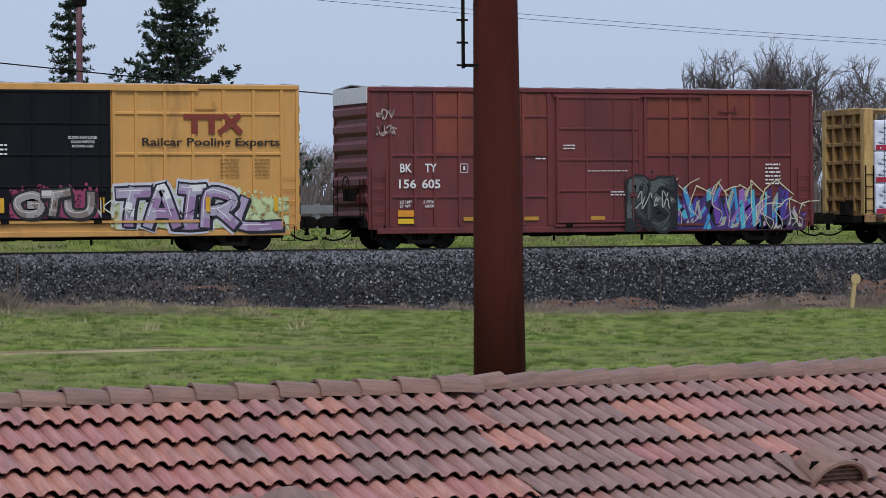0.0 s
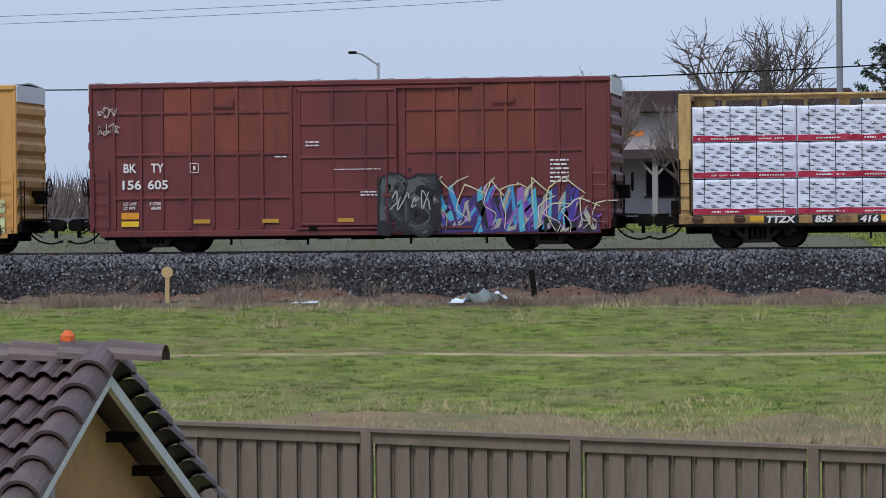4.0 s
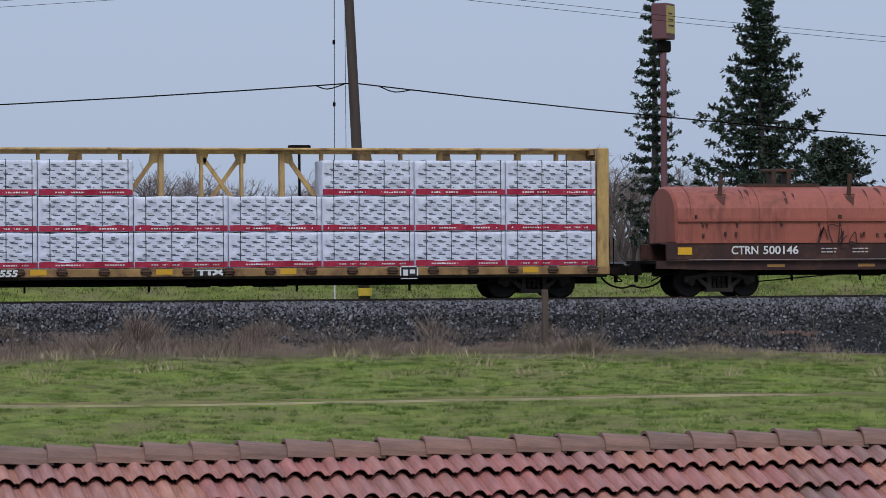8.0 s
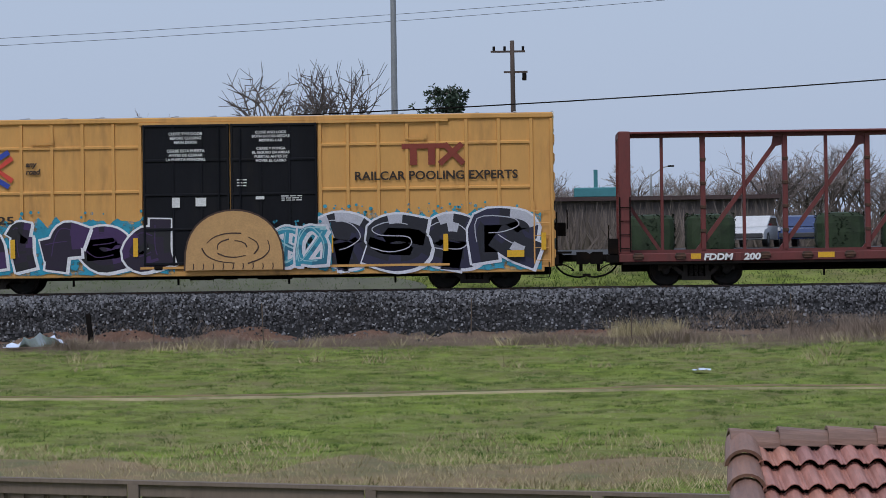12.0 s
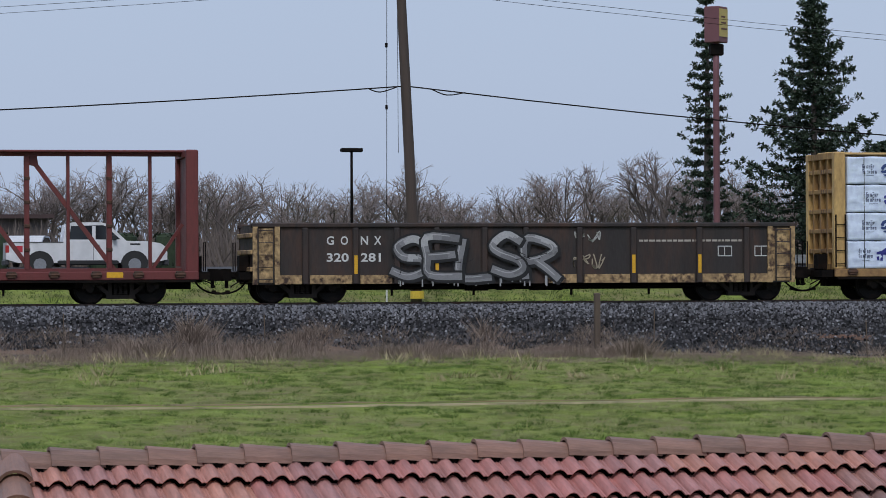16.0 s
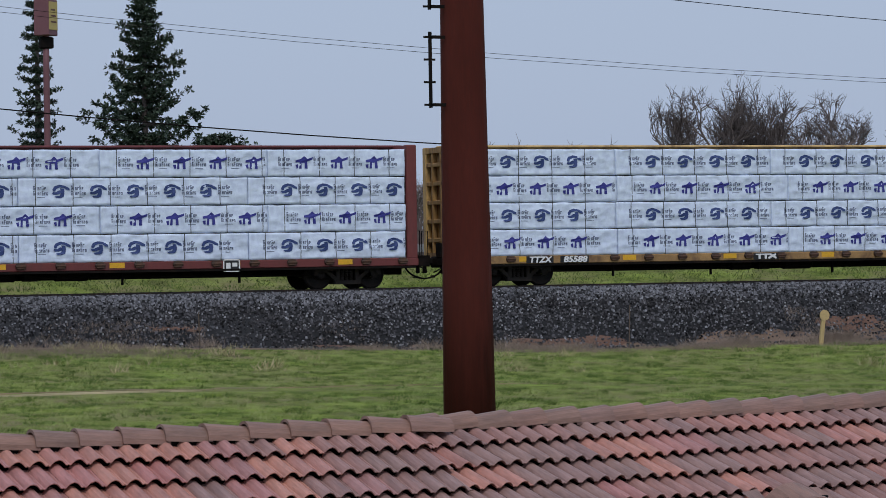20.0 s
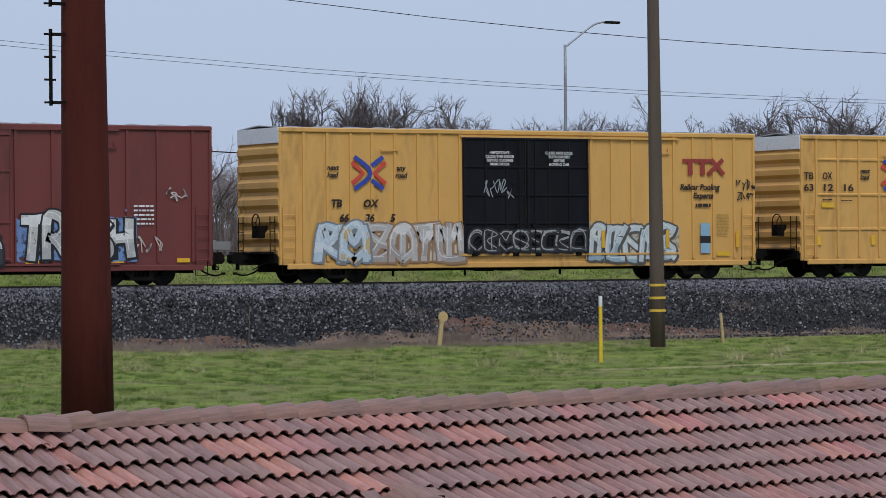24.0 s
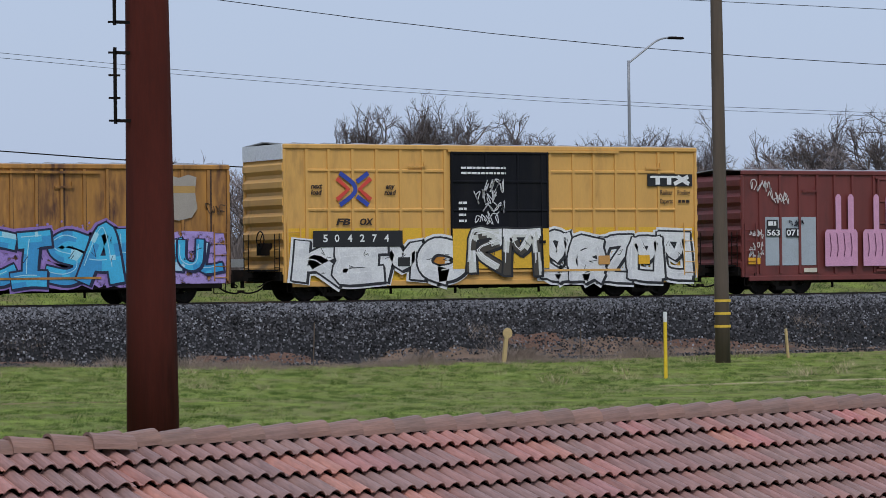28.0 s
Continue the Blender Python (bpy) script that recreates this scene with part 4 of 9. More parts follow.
        piece("end_panel", (body, "end", top, ribs), lambda: end_rib_shape(0.7, top - (0.5 if white_end else 0.16), ribs), M["rust_line"] if body == "orange" else mat, car, at)
        if white_end:
            piece("end_cap", ("cap", top), lambda: Shape().plate([(0, 0)] * 0 + [(-0.03, top - 0.5), (0.1, top - 0.5), (0.1, top), (-0.03, top)], -1.5, 1.5), M["white"], car, at, "white painted band at the top of the end")
        piece("brake_gear", "end_works", end_works_shape, M["under"], car, at)
    # doors
    edges = [(x0, (x0 + x1) / 2 - 0.02), ((x0 + x1) / 2 + 0.02, x1)] if double else [(x0, x1)]
    dm = M[door_colour]
    trim = M["orange_dark"] if door_colour == "orange" else dm
    for a, b in edges:
        d = part("door", Shape().soft(a, b, NEAR - 0.03, NEAR + 0.04, z0, z1, 0.02), dm, car, "black painted sliding door" if door_colour == "black" else "")
        for z in door_rails or spans(z0 + 0.05, z1 - 0.05, 4):
            part("door_rib", Shape().soft(a + 0.05, b - 0.05, NEAR - 0.07, NEAR - 0.02, z - 0.04, z + 0.04, 0.015), trim, d)
        for x in (a + 0.04, a + (b - a) * 0.35, a + (b - a) * 0.68, b - 0.04):
            part("door_post", Shape().soft(x - 0.035, x + 0.035, NEAR - 0.065, NEAR - 0.02, z0, z1, 0.015), trim, d)
        x = a + 0.28 if double and a > x0 else b - 0.3
        part("lock_bar", Shape().tube([(x, NEAR - 0.1, z0 + 0.05), (x, NEAR - 0.1, z1 - 0.1)], 0.022, 6).box(x - 0.12, x + 0.12, NEAR - 0.13, NEAR - 0.06, z0 + 0.85, z0 + 0.95), dm, d)
        for q in (a + 0.3, b - 0.55):
            part("door_roller", Shape().soft(q, q + 0.25, NEAR - 0.07, NEAR, z0 - 0.12, z0, 0.02), M["under"], d)
    for x in (0.12, L - 0.58):
        piece("ladder", (body, "ladder"), lambda: ladder_shape(0.7, 2.5), mat, car, pose(x, NEAR + 0.03, 0))
        piece("stirrup_step", "stirrup", lambda: Shape().tube([(0, 0, 0.75), (0, 0, 0.3), (0.42, 0, 0.3), (0.42, 0, 0.75)], 0.018, 6), M["under"], car, pose(x, NEAR + 0.06, 0))
    for x in (gate or (x0 * 0.66, x1 + (L - x1) * 0.52)):
        part("roof_bracket", Shape().box(x - 0.45, x + 0.2, NEAR - 0.04, NEAR, top - 0.74, top - 0.69).box(x + 0.12, x + 0.2, NEAR - 0.05, NEAR, top - 0.7, top - 0.55), mat, car)
    underframe(car, L, inset, sill - 0.05, int(off))
    running_gear(car, L, inset, reach)
    return rolling(car, off)


def centerbeam(label, off, L, colour, top=4.53, loaded=True, reach=0.75, marks=(), name="centerbeam_flatcar", inset=2.25):
    car = empty(name)
    tagged(car, label, "flatcar", "cars of the freight train")
    mat = M[colour]
    for y, lab in ((NEAR + 0.05, ""), (1.4, "")):
        part("side_sill", Shape().soft(0, L, y, y + 0.1, 0.7, 0.95, 0.02), M["sill_yellow"] if colour == "beam_yellow" else mat, car)
    part("sill_flange", Shape().box(0.1, L - 0.1, NEAR + 0.02, NEAR + 0.3, 0.63, 0.695), M["under"], car)
    part("deck", Shape().box(0.1, L - 0.1, -1.38, 1.38, 0.84, 0.93), M["under"], car)
    n = int(round(L / 1.21))
    for i, x in enumerate(spans(0.55, L - 0.55, n - 1)):
        piece("load_winch", "winch", lambda: Shape().soft(-0.13, 0.13, -0.06, 0.06, -0.1, 0.1, 0.02).tube([(-0.16, -0.03, 0), (0.16, -0.03, 0)], 0.05, 8), M["winch"], car, pose(x, NEAR + 0.05, 0.86))
        if i % 3 == 1:
            patch(car, x + 0.3, x + 0.78, 0.77, 0.93, BAND, y=NEAR + 0.044)
    for x, turn in ((0, 0), (L, 180)):
        rusty = M["rusty_yellow"] if colour == "beam_yellow" else mat
        b = piece("bulkhead", (colour, "bulkhead", top), lambda: Shape().box(0.16, 0.24, -1.2, 1.2, 1.05, top - 0.15).box(0, 0.36, -1.2, 1.2, top - 0.22, top - 0.04).box(0, 0.36, -1.2, 1.2, 0.93, 1.1), rusty, car, pose(x, 0, 0, 0, 0, turn))
        for y in (-1.31, 1.31):
            piece("bulkhead_column", (colour, "bcol", top), lambda: Shape().soft(0.0, 0.36, -0.14, 0.14, 0.93, top - 0.02, 0.03), mat, b, pose(0, y, 0))
        for z in spans(1.5, top - 0.6, 4):
            piece("bulkhead_rib", (colour, "brib"), lambda: Shape().soft(0.02, 0.17, -1.2, 1.2, -0.07, 0.07, 0.02), rusty, b, pose(0, 0, z))
        for y in (-0.7, 0.0, 0.7):
            piece("bulkhead_post", (colour, "bpost", top), lambda: Shape().soft(0.01, 0.17, -0.06, 0.06, 0.95, top - 0.15, 0.02), rusty, b, pose(0, y, 0))
        piece("hand_hold", "holds", lambda: ladder_shape(1.0, 2.6, 0.3, 0.4), M["under"], b, pose(0.03, NEAR + 0.12, 0))
        if colour == "beam_yellow":
            part("shear_panel", Shape().box(min(abs(x - 0.36), abs(x - 0.95)), max(abs(x - 0.36), abs(x - 0.95)), -0.12, 0.12, 0.95, top - 0.12), mat, car)
        piece("brake_gear", "low_works", lambda: Shape().box(-0.35, 0.0, -1.3, 1.3, 0.7, 0.92).box(-0.3, 0, -0.7, -0.3, 0.95, 1.4).tube([(-0.2, -1.3, 0.66), (-0.2, -0.4, 0.62), (-0.2, 0.0, 0.85)], 0.018, 6).tube([(-0.25, 0.5, 0.95), (-0.25, 0.5, 1.8), (-0.25, 1.0, 1.8), (-0.25, 1.0, 0.95)], 0.018, 6), M["under"], car, pose(x, 0, 0, 0, 0, turn))
    chord = Shape().soft(0.05, L - 0.05, -0.42, 0.42, top - 0.07, top, 0.02)
    chord.box(0.3, L - 0.3, -0.15, 0.15, top - 0.17, top - 0.07)
    part("top_chord", chord, mat, car)
    part("keel_beam", Shape().box(0.3, L - 0.3, -0.16, 0.16, 0.93, 1.05), mat, car)
    xs = [L / 2 + (i - 8.5) * 1.21 for i in range(18)]
    for i, x in enumerate(xs):
        wide = i % 2 == 1 if i < 9 else i % 2 == 0
        piece("beam_post", (colour, "bp", wide, top), lambda: Shape().soft(-0.075, 0.075, -0.16, 0.16, 0.98, top - 0.1, 0.015) if wide else Shape().soft(-0.045, 0.045, -0.14, 0.14, 0.98, top - 0.1, 0.01), mat, car, pose(x, 0, 0))
        for z in (1.6, 2.3, 3.0, 3.7):
            if wide and not loaded:
                piece("post_lug", (colour, "lug"), lambda: Shape().soft(-0.09, 0.09, -0.19, -0.14, -0.05, 0.05, 0.01), M["winch"], car, pose(x, 0, z))
    c = L / 2
    runs = [(2.35, 4.67), (4.8, 7.1), (7.25, 9.5)]
    for a, b in runs:
        for s in (1, -1):
            p, q = (a, b) if s > 0 else (L - a, L - b)
            part("diagonal", Shape().beam((p, 0, 1.02), (q, 0, top - 0.38), 0.13, 0.12), mat, car)
            part("gusset", Shape().plate([(q - s * 0.12, top - 0.5), (q + s * 0.2, top - 0.42), (q + s * 0.24, top - 0.16), (q - s * 0.06, top - 0.16)], -0.08, 0.08), mat, car)
    for s in (1, -1):
        part("diagonal", Shape().beam((c - s * 1.75, 0.03 * s, 1.02), (c + s * 0.55, 0.03 * s, top - 0.3), 0.12, 0.1), mat, car)
        part("diagonal", Shape().beam(*(((c - s * 10.1, 0, top - 0.45), (c - s * 9.35, 0, 1.02)) if colour == "beam_yellow" else ((c - s * 11.25, 0, 2.35), (c - s * 10.35, 0, 1.02))), 0.1, 0.08), mat, car)
        part("gusset", Shape().plate([(c + s * 0.5, top - 0.5), (c + s * 0.72, top - 0.45), (c + s * 0.74, top - 0.16), (c + s * 0.38, top - 0.16)], -0.08, 0.08), mat, car)
    for text, x, w in marks:
        patch(car, x - 0.08, x + w + 0.08, 0.72, 0.94, BLACK if colour == "beam_yellow" else (0.1, 0.02, 0.02), "number_panel", NEAR + 0.043)
        words(car, text, x, 0.74, 0.18, WHITE, w, 0.15, NEAR - 0.04)
    part("data_plate", Shape().box(L * 0.721, L * 0.721 + 0.55, NEAR + 0.03, NEAR + 0.048, 0.6, 0.99), ink(*BLACK), car)
    s = Shape()
    for a, b, cc, d in ((0.0, 0.55, 0.6, 0.64), (0.0, 0.55, 0.95, 0.99), (0.0, 0.04, 0.6, 0.99), (0.51, 0.55, 0.6, 0.99), (0.1, 0.24, 0.7, 0.88), (0.3, 0.46, 0.76, 0.88), (0.1, 0.46, 0.67, 0.685)):
        s.box(L * 0.721 + a, L * 0.721 + b, NEAR + 0.026, NEAR + 0.029, cc, d)
    part("plate_print", s, ink(*WHITE), car)
    if marks and marks[0][0] == "TTZX":
        patch(car, L * 0.455, L * 0.455 + 0.95, 0.715, 0.935, BLACK, "emblem_panel", NEAR + 0.043)
        bar_logo(car, L * 0.455 + 0.08, L * 0.455 + 0.87, 0.74, 0.91, WHITE, NEAR + 0.03)
    underframe(car, L, inset, 0.6, int(off))
    running_gear(car, L, inset, reach)
    return rolling(car, off)


# ---- lumber in its wrap ----
PACKS = {}


def wrap_skin(x, z, w, h, seed):
    """How far the wrap's near face stands out (towards -y): soft bulges and slanting creases."""
    edge = min(1, min(x, w - x) / 0.012) * min(1, min(z, h - z) / 0.012)
    a = noise.noise((x * 1.4 + seed * 7, z * 1.8, seed))
    b = 1 - abs(noise.noise((x * 2.6 + z * 2.4 + seed * 3, z * 3.2 - x * 0.9, seed + 0.5)))
    c = 1 - abs(noise.noise((x * 1.1 - z * 2.8 + seed * 5, z * 1.2 + x * 0.6, seed + 4.5)))
    return edge * (-0.02 - 0.022 * a - 0.03 * b ** 6 - 0.026 * c ** 9)


def wrap_shape(w, h, seed):
    """A slightly bulging, creased bundle, 1.25 m deep, with an uneven top and bottom edge."""
    nx = max(6, int(w / 0.085))
    xs = [0, 0.012] + [0.012 + (w - 0.024) * i / nx for i in range(1, nx)] + [w - 0.012, w]
    zs = [0, 0.012] + [0.012 + (h - 0.024) * j / 12 for j in range(1, 12)] + [h - 0.012, h]
    nx, nz = len(xs) - 1, len(zs) - 1
    v, m = [], len(xs)
    for j, z in enumerate(zs):
        for x in xs:
            dz = 0.03 * noise.noise((x * 1.7, seed * 3.0, 8.0)) - 0.012 if j >= nz - 1 else -0.025 * max(0.0, noise.noise((x * 2.2, seed * 5.0, 2.0))) if j < 2 else 0.0
            v.append((x, wrap_skin(x, z, w, h, seed), z + dz))
    f = [(j * m + i, j * m + i + 1, (j + 1) * m + i + 1, (j + 1) * m + i) for j in range(nz) for i in range(nx)]
    b = len(v)
    rim = list(range(m)) + [j * m + nx for j in range(1, nz + 1)] + [nz * m + i for i in range(nx - 1, -1, -1)] + [j * m for j in range(nz - 1, 0, -1)]
    v += [(v[k][0], 1.25, v[k][2]) for k in rim]
    n = len(rim)
    f += [(rim[k], rim[(k + 1) % n], b + (k + 1) % n, b + k) for k in range(n)] + [tuple(range(b + n - 1, b - 1, -1))]
    return Shape().add(v, f)


def pack(style, w, h, seed):
    key = (style, round(w, 2), round(h, 2), seed)
    if key in PACKS:
        return PACKS[key], False
    r = random.Random(seed * 31 + 5)
    ob = empty("lumber_bundle")
    part("wrap", wrap_shape(w, h, seed), M["wrap_lilac" if style == "red" else "wrap"], ob, "", True)

    def mark(s, a, b, c, d, lift=0.011):
        """A flat print from x a to b, z c to d, that lies on the wrap."""
        n = max(1, int((b - a) / 0.09))
        v = []
        for k in range(n + 1):
            x = a + (b - a) * k / n
            v += [(x, wrap_skin(x, c, w, h, seed) - lift, c), (x, wrap_skin(x, d, w, h, seed) - lift, d)]
        s.add(v, [(2 * k, 2 * k + 2, 2 * k + 3, 2 * k + 1) for k in range(n)])

    def shape_on(s, cx, cz, outline, lift):
        s.add([(cx + a, wrap_skin(cx + a, cz + b, w, h, seed) - lift, cz + b) for a, b in outline], [tuple(range(len(outline)))])

    if style == "red":
        s = Shape()
        z, row = 0.27, 0
        while z < h - 0.06:
            x = 0.06 + (row % 3) * 0.14 + r.uniform(0, 0.05)
            while x < w - 0.3:
                mark(s, x, x + 0.15, z, z + 0.024, 0.008)
                mark(s, x + 0.04, x + 0.25, z - 0.042, z - 0.017, 0.008)
                x += 0.43
            z += 0.125
            row += 1
        part("print", s, ink(0.1, 0.11, 0.15), ob, "rows of small dark print")["kind"] = "stuff"
        s = Shape()
        n = 24
        wave = [0.02 + 0.035 * noise.noise((k * 0.22, seed * 2.0, 5.0)) for k in range(n + 1)]
        v = []
        for k in range(n + 1):
            x = 0.015 + (w - 0.03) * k / n
            for z in (0.015 + wave[k] * 0.4, 0.17 + wave[k]):
                v.append((x, wrap_skin(x, min(max(z, 0.013), 0.16), w, h, seed) - 0.016, z))
        s.add(v, [(2 * k, 2 * k + 2, 2 * k + 3, 2 * k + 1) for k in range(n)])
        part("red_band", s, ink(0.4, 0.012, 0.05), ob, "red printed band")
        s = Shape()
        for k in range(2):
            x = w * (0.18 + 0.46 * k)
            while x < w * (0.18 + 0.46 * k) + 0.75 and x < w - 0.1:
                mark(s, x, x + 0.055, 0.075, 0.12, 0.024)
                x += 0.075
        part("band_print", s, ink(0.75, 0.68, 0.68), ob)["kind"] = "stuff"
        step = 0.76
    else:
        cap = ((-0.26, 0.05), (-0.2, 0.15), (-0.04, 0.2), (0.12, 0.17), (0.27, 0.09), (0.28, 0.02), (0.16, 0.05), (0.1, 0.1), (-0.02, 0.12), (-0.14, 0.07), (-0.17, 0.0), (-0.24, 0.0))
        bowl = ((-0.24, -0.02), (-0.16, -0.03), (-0.06, 0.03), (0.0, 0.02), (0.0, -0.06), (-0.1, -0.1), (-0.22, -0.1), (-0.27, -0.06))
        stem = ((-0.02, 0.09), (0.1, 0.08), (0.12, -0.02), (0.1, -0.16), (0.02, -0.2), (-0.14, -0.2), (-0.2, -0.15), (-0.04, -0.13), (0.0, -0.08))
        arms = ((-0.28, 0.06), (-0.1, 0.1), (0.0, 0.19), (0.1, 0.1), (0.3, 0.16), (0.28, 0.08), (0.1, 0.02), (0.12, -0.2), (0.02, -0.2), (0.02, -0.02), (-0.08, -0.02), (-0.08, -0.2), (-0.16, -0.2), (-0.14, 0.0), (-0.28, -0.01))
        foot = ((-0.29, -0.08), (-0.2, -0.06), (-0.19, -0.19), (-0.25, -0.19))
        grey = Shape()
        x = 0.06 - r.uniform(0, 0.45)
        odd = seed % 2
        while x < w - 0.15:
            cx, cz = x + 0.24, h * 0.52
            if cx - 0.28 > 0.05 and cx + 0.3 < w - 0.05:
                blue = Shape()
                for k, o in enumerate((cap, bowl, stem) if odd else (arms, foot)):
                    shape_on(blue, cx, cz, o, 0.018 + 0.001 * k)
                part("emblem_print", blue, ink(0.035, 0.062, 0.2) if odd else ink(0.032, 0.034, 0.24), ob, "dark blue emblem printed on the wrap")
            for dz, ln, n in ((0.035, 0.4, 6), (-0.12, 0.47, 7)):
                for i in range(n):
                    a = x + 0.56 + ln * i / n
                    b = a + ln / n * 0.74
                    if a < 0.04 or b > w - 0.04:
                        continue
                    z0 = cz + dz
                    tall = 0.135 if i == 0 or i == 3 + odd else 0.09
                    mark(grey, a, a + 0.02, z0, z0 + tall)
                    if i != 1:
                        mark(grey, a + 0.02, b, z0 + tall - 0.024, z0 + tall)
                        if (i + seed) % 3:
                            mark(grey, a + 0.02, b, z0 + tall * 0.42, z0 + tall * 0.42 + 0.02)
                        if i % 2 == 0:
                            mark(grey, b - 0.02, b, z0, z0 + tall * 0.6)
            if x > -0.4 and x + 0.95 < w - 0.05:
                mark(grey, x + 0.66, x + 0.92, cz - 0.19, cz - 0.175)
            x += 1.17
        part("print", grey, ink(0.1, 0.12, 0.2), ob, "small grey print")["kind"] = "stuff"
        step = 1.17
    x = step * 0.45
    while x < w - 0.02:
        s = Shape()
        zs = spans(0.0, h, 10)
        v = []
        for z in zs:
            y = min(wrap_skin(x, min(max(z, 0.013), h - 0.013), w, h, seed), -0.02) - 0.01
            v += [(x - 0.011, y, z), (x + 0.011, y, z)]
        s.add(v, [(2 * k, 2 * k + 1, 2 * k + 3, 2 * k + 2) for k in range(10)])
        s.box(x - 0.011, x + 0.011, -0.04, 1.25, h, h + 0.012)
        part("strap", s, ink(0.03, 0.035, 0.04), ob)
        x += step
    PACKS[key] = ob
    return ob, True


def load(off, rows, style, label):
    """rows: (left edge, width, z, height, seed)."""
    for x, w, z, h, seed in rows:
        ob, fresh = pack(style, w, h, seed)
        if not fresh:
            ob = copy_thing(ob, Matrix.Identity(4))
        tagged(ob, label, "lumber bundle", "lumber bundles on the train")
        rolling(ob, off + x, YC - 1.44, z)


def red_load(off, left, right, gap, tops, w=3.04):
    """Three tiers of red-banded bundles; tops: columns that have the third tier."""
    x0, k, rows = 0.4, 0, []
    cols = [x0 + i * w for i in range(left)] + [x0 + left * w + gap + i * w for i in range(right)]
    for i, x in enumerate(cols):
        for j, z in enumerate((0.96, 2.02, 3.08)):
            if j < 2 or i in tops:
                rows.append((x + 0.01, w - 0.02, z, 1.05, (int(off) + i * 3 + j * 5) % 6))
    load(off, rows, "red", "white-wrapped lumber bundle with small print and a red band")
    if gap > 0.4:
        x = x0 + left * w
        for j in range(5):
            ob = part("wooden_spacer", Shape().soft(0, gap + 0.3, 0, 0.1, 0, 0.09, 0.01).soft(0, gap + 0.3, 0.4, 0.5, 0, 0.09, 0.01), M["plank"])
            tagged(ob, "grey-brown wooden spacer boards between lumber bundles", "spacer", "spacers between bundles")
            rolling(ob, off + x - 0.15, YC - 1.2, 1.15 + j * 0.36)


def blue_load(off, widths, tiers=4, missing=()):
    x, rows = 0.4, []
    for j in range(tiers):
        x = 0.4
        ws = widths if j % 2 == 0 else widths[::-1]
        for i, w in enumerate(ws):
            if (j, i) not in missing:
                rows.append((x + 0.01, w - 0.02, 0.955 + j * 0.858, 0.842, (int(off) + i * 2 + j * 3) % 4))
            x += w
    load(off, rows, "blue", "white-wrapped lumber bundle printed with dark blue emblems")


# ---- the train, car by car ----
def pooling_yellow(off, L, posts, rails, door, top, label, body="yellow", double=True, inset=2.35, **kw):
    return boxcar(label, off, L, top, body, door, posts, rails, inset=inset, double=double, **kw)


def rub_marks(car, xs, z0, z1):
    for x in xs:
        patch(car, x, x + 0.14, z0, z1, BAND, y=NEAR - 0.075)


# yellow car with a single black door, heavily sprayed
c = pooling_yellow(18.16, 15.87, [0.9, 1.82, 2.7, 3.56, 4.41, 5.28, 5.98, 9.93, 10.63, 11.54, 12.44, 13.42, 14.39, 15.3], [4.2, 2.97], (6.09, 9.81, 0.98, 4.9), 5.09,
                   "yellow steel boxcar with a black door and purple graffiti", "gold", False, 2.0)
cross_logo(c, 2.13, 3.26, 3.13, 4.17)
for t, x, z in (("next", 1.0, 3.68), ("load", 1.0, 3.47), ("any", 3.68, 3.7), ("road", 3.68, 3.48)):
    words(c, t, x, z, 0.15, BROWN, None, 0.2)
words(c, "FB", 0.98, 2.37, 0.2, BROWN, 0.55, 0.2)
words(c, "OX", 1.93, 2.37, 0.2, BROWN, 0.52, 0.2)
for x, t in ((1.03, "50"), (1.98, "63"), (2.78, "85")):
    patch(c, x - 0.12, x + 0.62, 1.82, 2.18, (0.62, 0.42, 0.16), "number_panel")
    words(c, t, x, 1.9, 0.2, BROWN, 0.45, 0.0, NEAR - 0.012)
patch(c, 1.9, 3.3, 0.75, 1.62, (0.66, 0.42, 0.1), "fresh_panel")
bars(c, 2.0, 3.2, 1.25, 1.55, 2, BROWN, 11, y=NEAR - 0.012)
bar_logo(c, 12.13, 14.02, 3.58, 4.18, DULL_RED)
words(c, "Railcar Pooling Experts", 10.81, 3.22, 0.23, BROWN, 4.42)
for t, z in (("CLOSE AND LOCK", 3.42), ("DOOR BEFORE", 3.29), ("MOVING CAR", 3.16)):
    words(c, t, 8.93, z, 0.075, WHITE, None, 0, NEAR - 0.08, True)
bars(c, 13.3, 13.9, 2.25, 2.85, 5, (0.3, 0.16, 0.04), 3)
bars(c, 14.4, 14.9, 2.25, 2.85, 5, (0.3, 0.16, 0.04), 4)
bars(c, 6.3, 6.6, 2.9, 3.3, 3, WHITE, 5, y=NEAR - 0.075)
graffiti(c, 0.0, 1.9, 0.58, 2.05, 2, (0.4, 0.5, 0.62), (0.5, 0.2, 0.42), (0.03, 0.02, 0.05), WHITE, (0.6, 0.16, 0.4), 21, 0.3)
graffiti(c, 3.2, 5.9, 0.6, 2.1, 2, (0.42, 0.5, 0.58), (0.5, 0.5, 0.54), (0.02, 0.02, 0.03), WHITE, (0.6, 0.2, 0.32), 22, 0.28)
patch(c, 5.1, 5.75, 1.55, 2.0, BLACK, "sprayed_patch", NEAR - 0.03)
graffiti(c, 6.85, 9.2, 1.0, 1.95, "GTU", (0.34, 0.31, 0.29), (0.22, 0.17, 0.155), (0.012, 0.011, 0.014), (0.62, 0.56, 0.55), (0.3, 0.045, 0.12), 23, 0.27, y=NEAR - 0.08)
graffiti(c, 10.0, 13.75, 0.66, 2.0, "TAIR", (0.42, 0.36, 0.48), (0.33, 0.2, 0.36), (0.012, 0.011, 0.02), WHITE, (0.5, 0.58, 0.34), 24, 0.25, rim=(0.6, 0.58, 0.66))
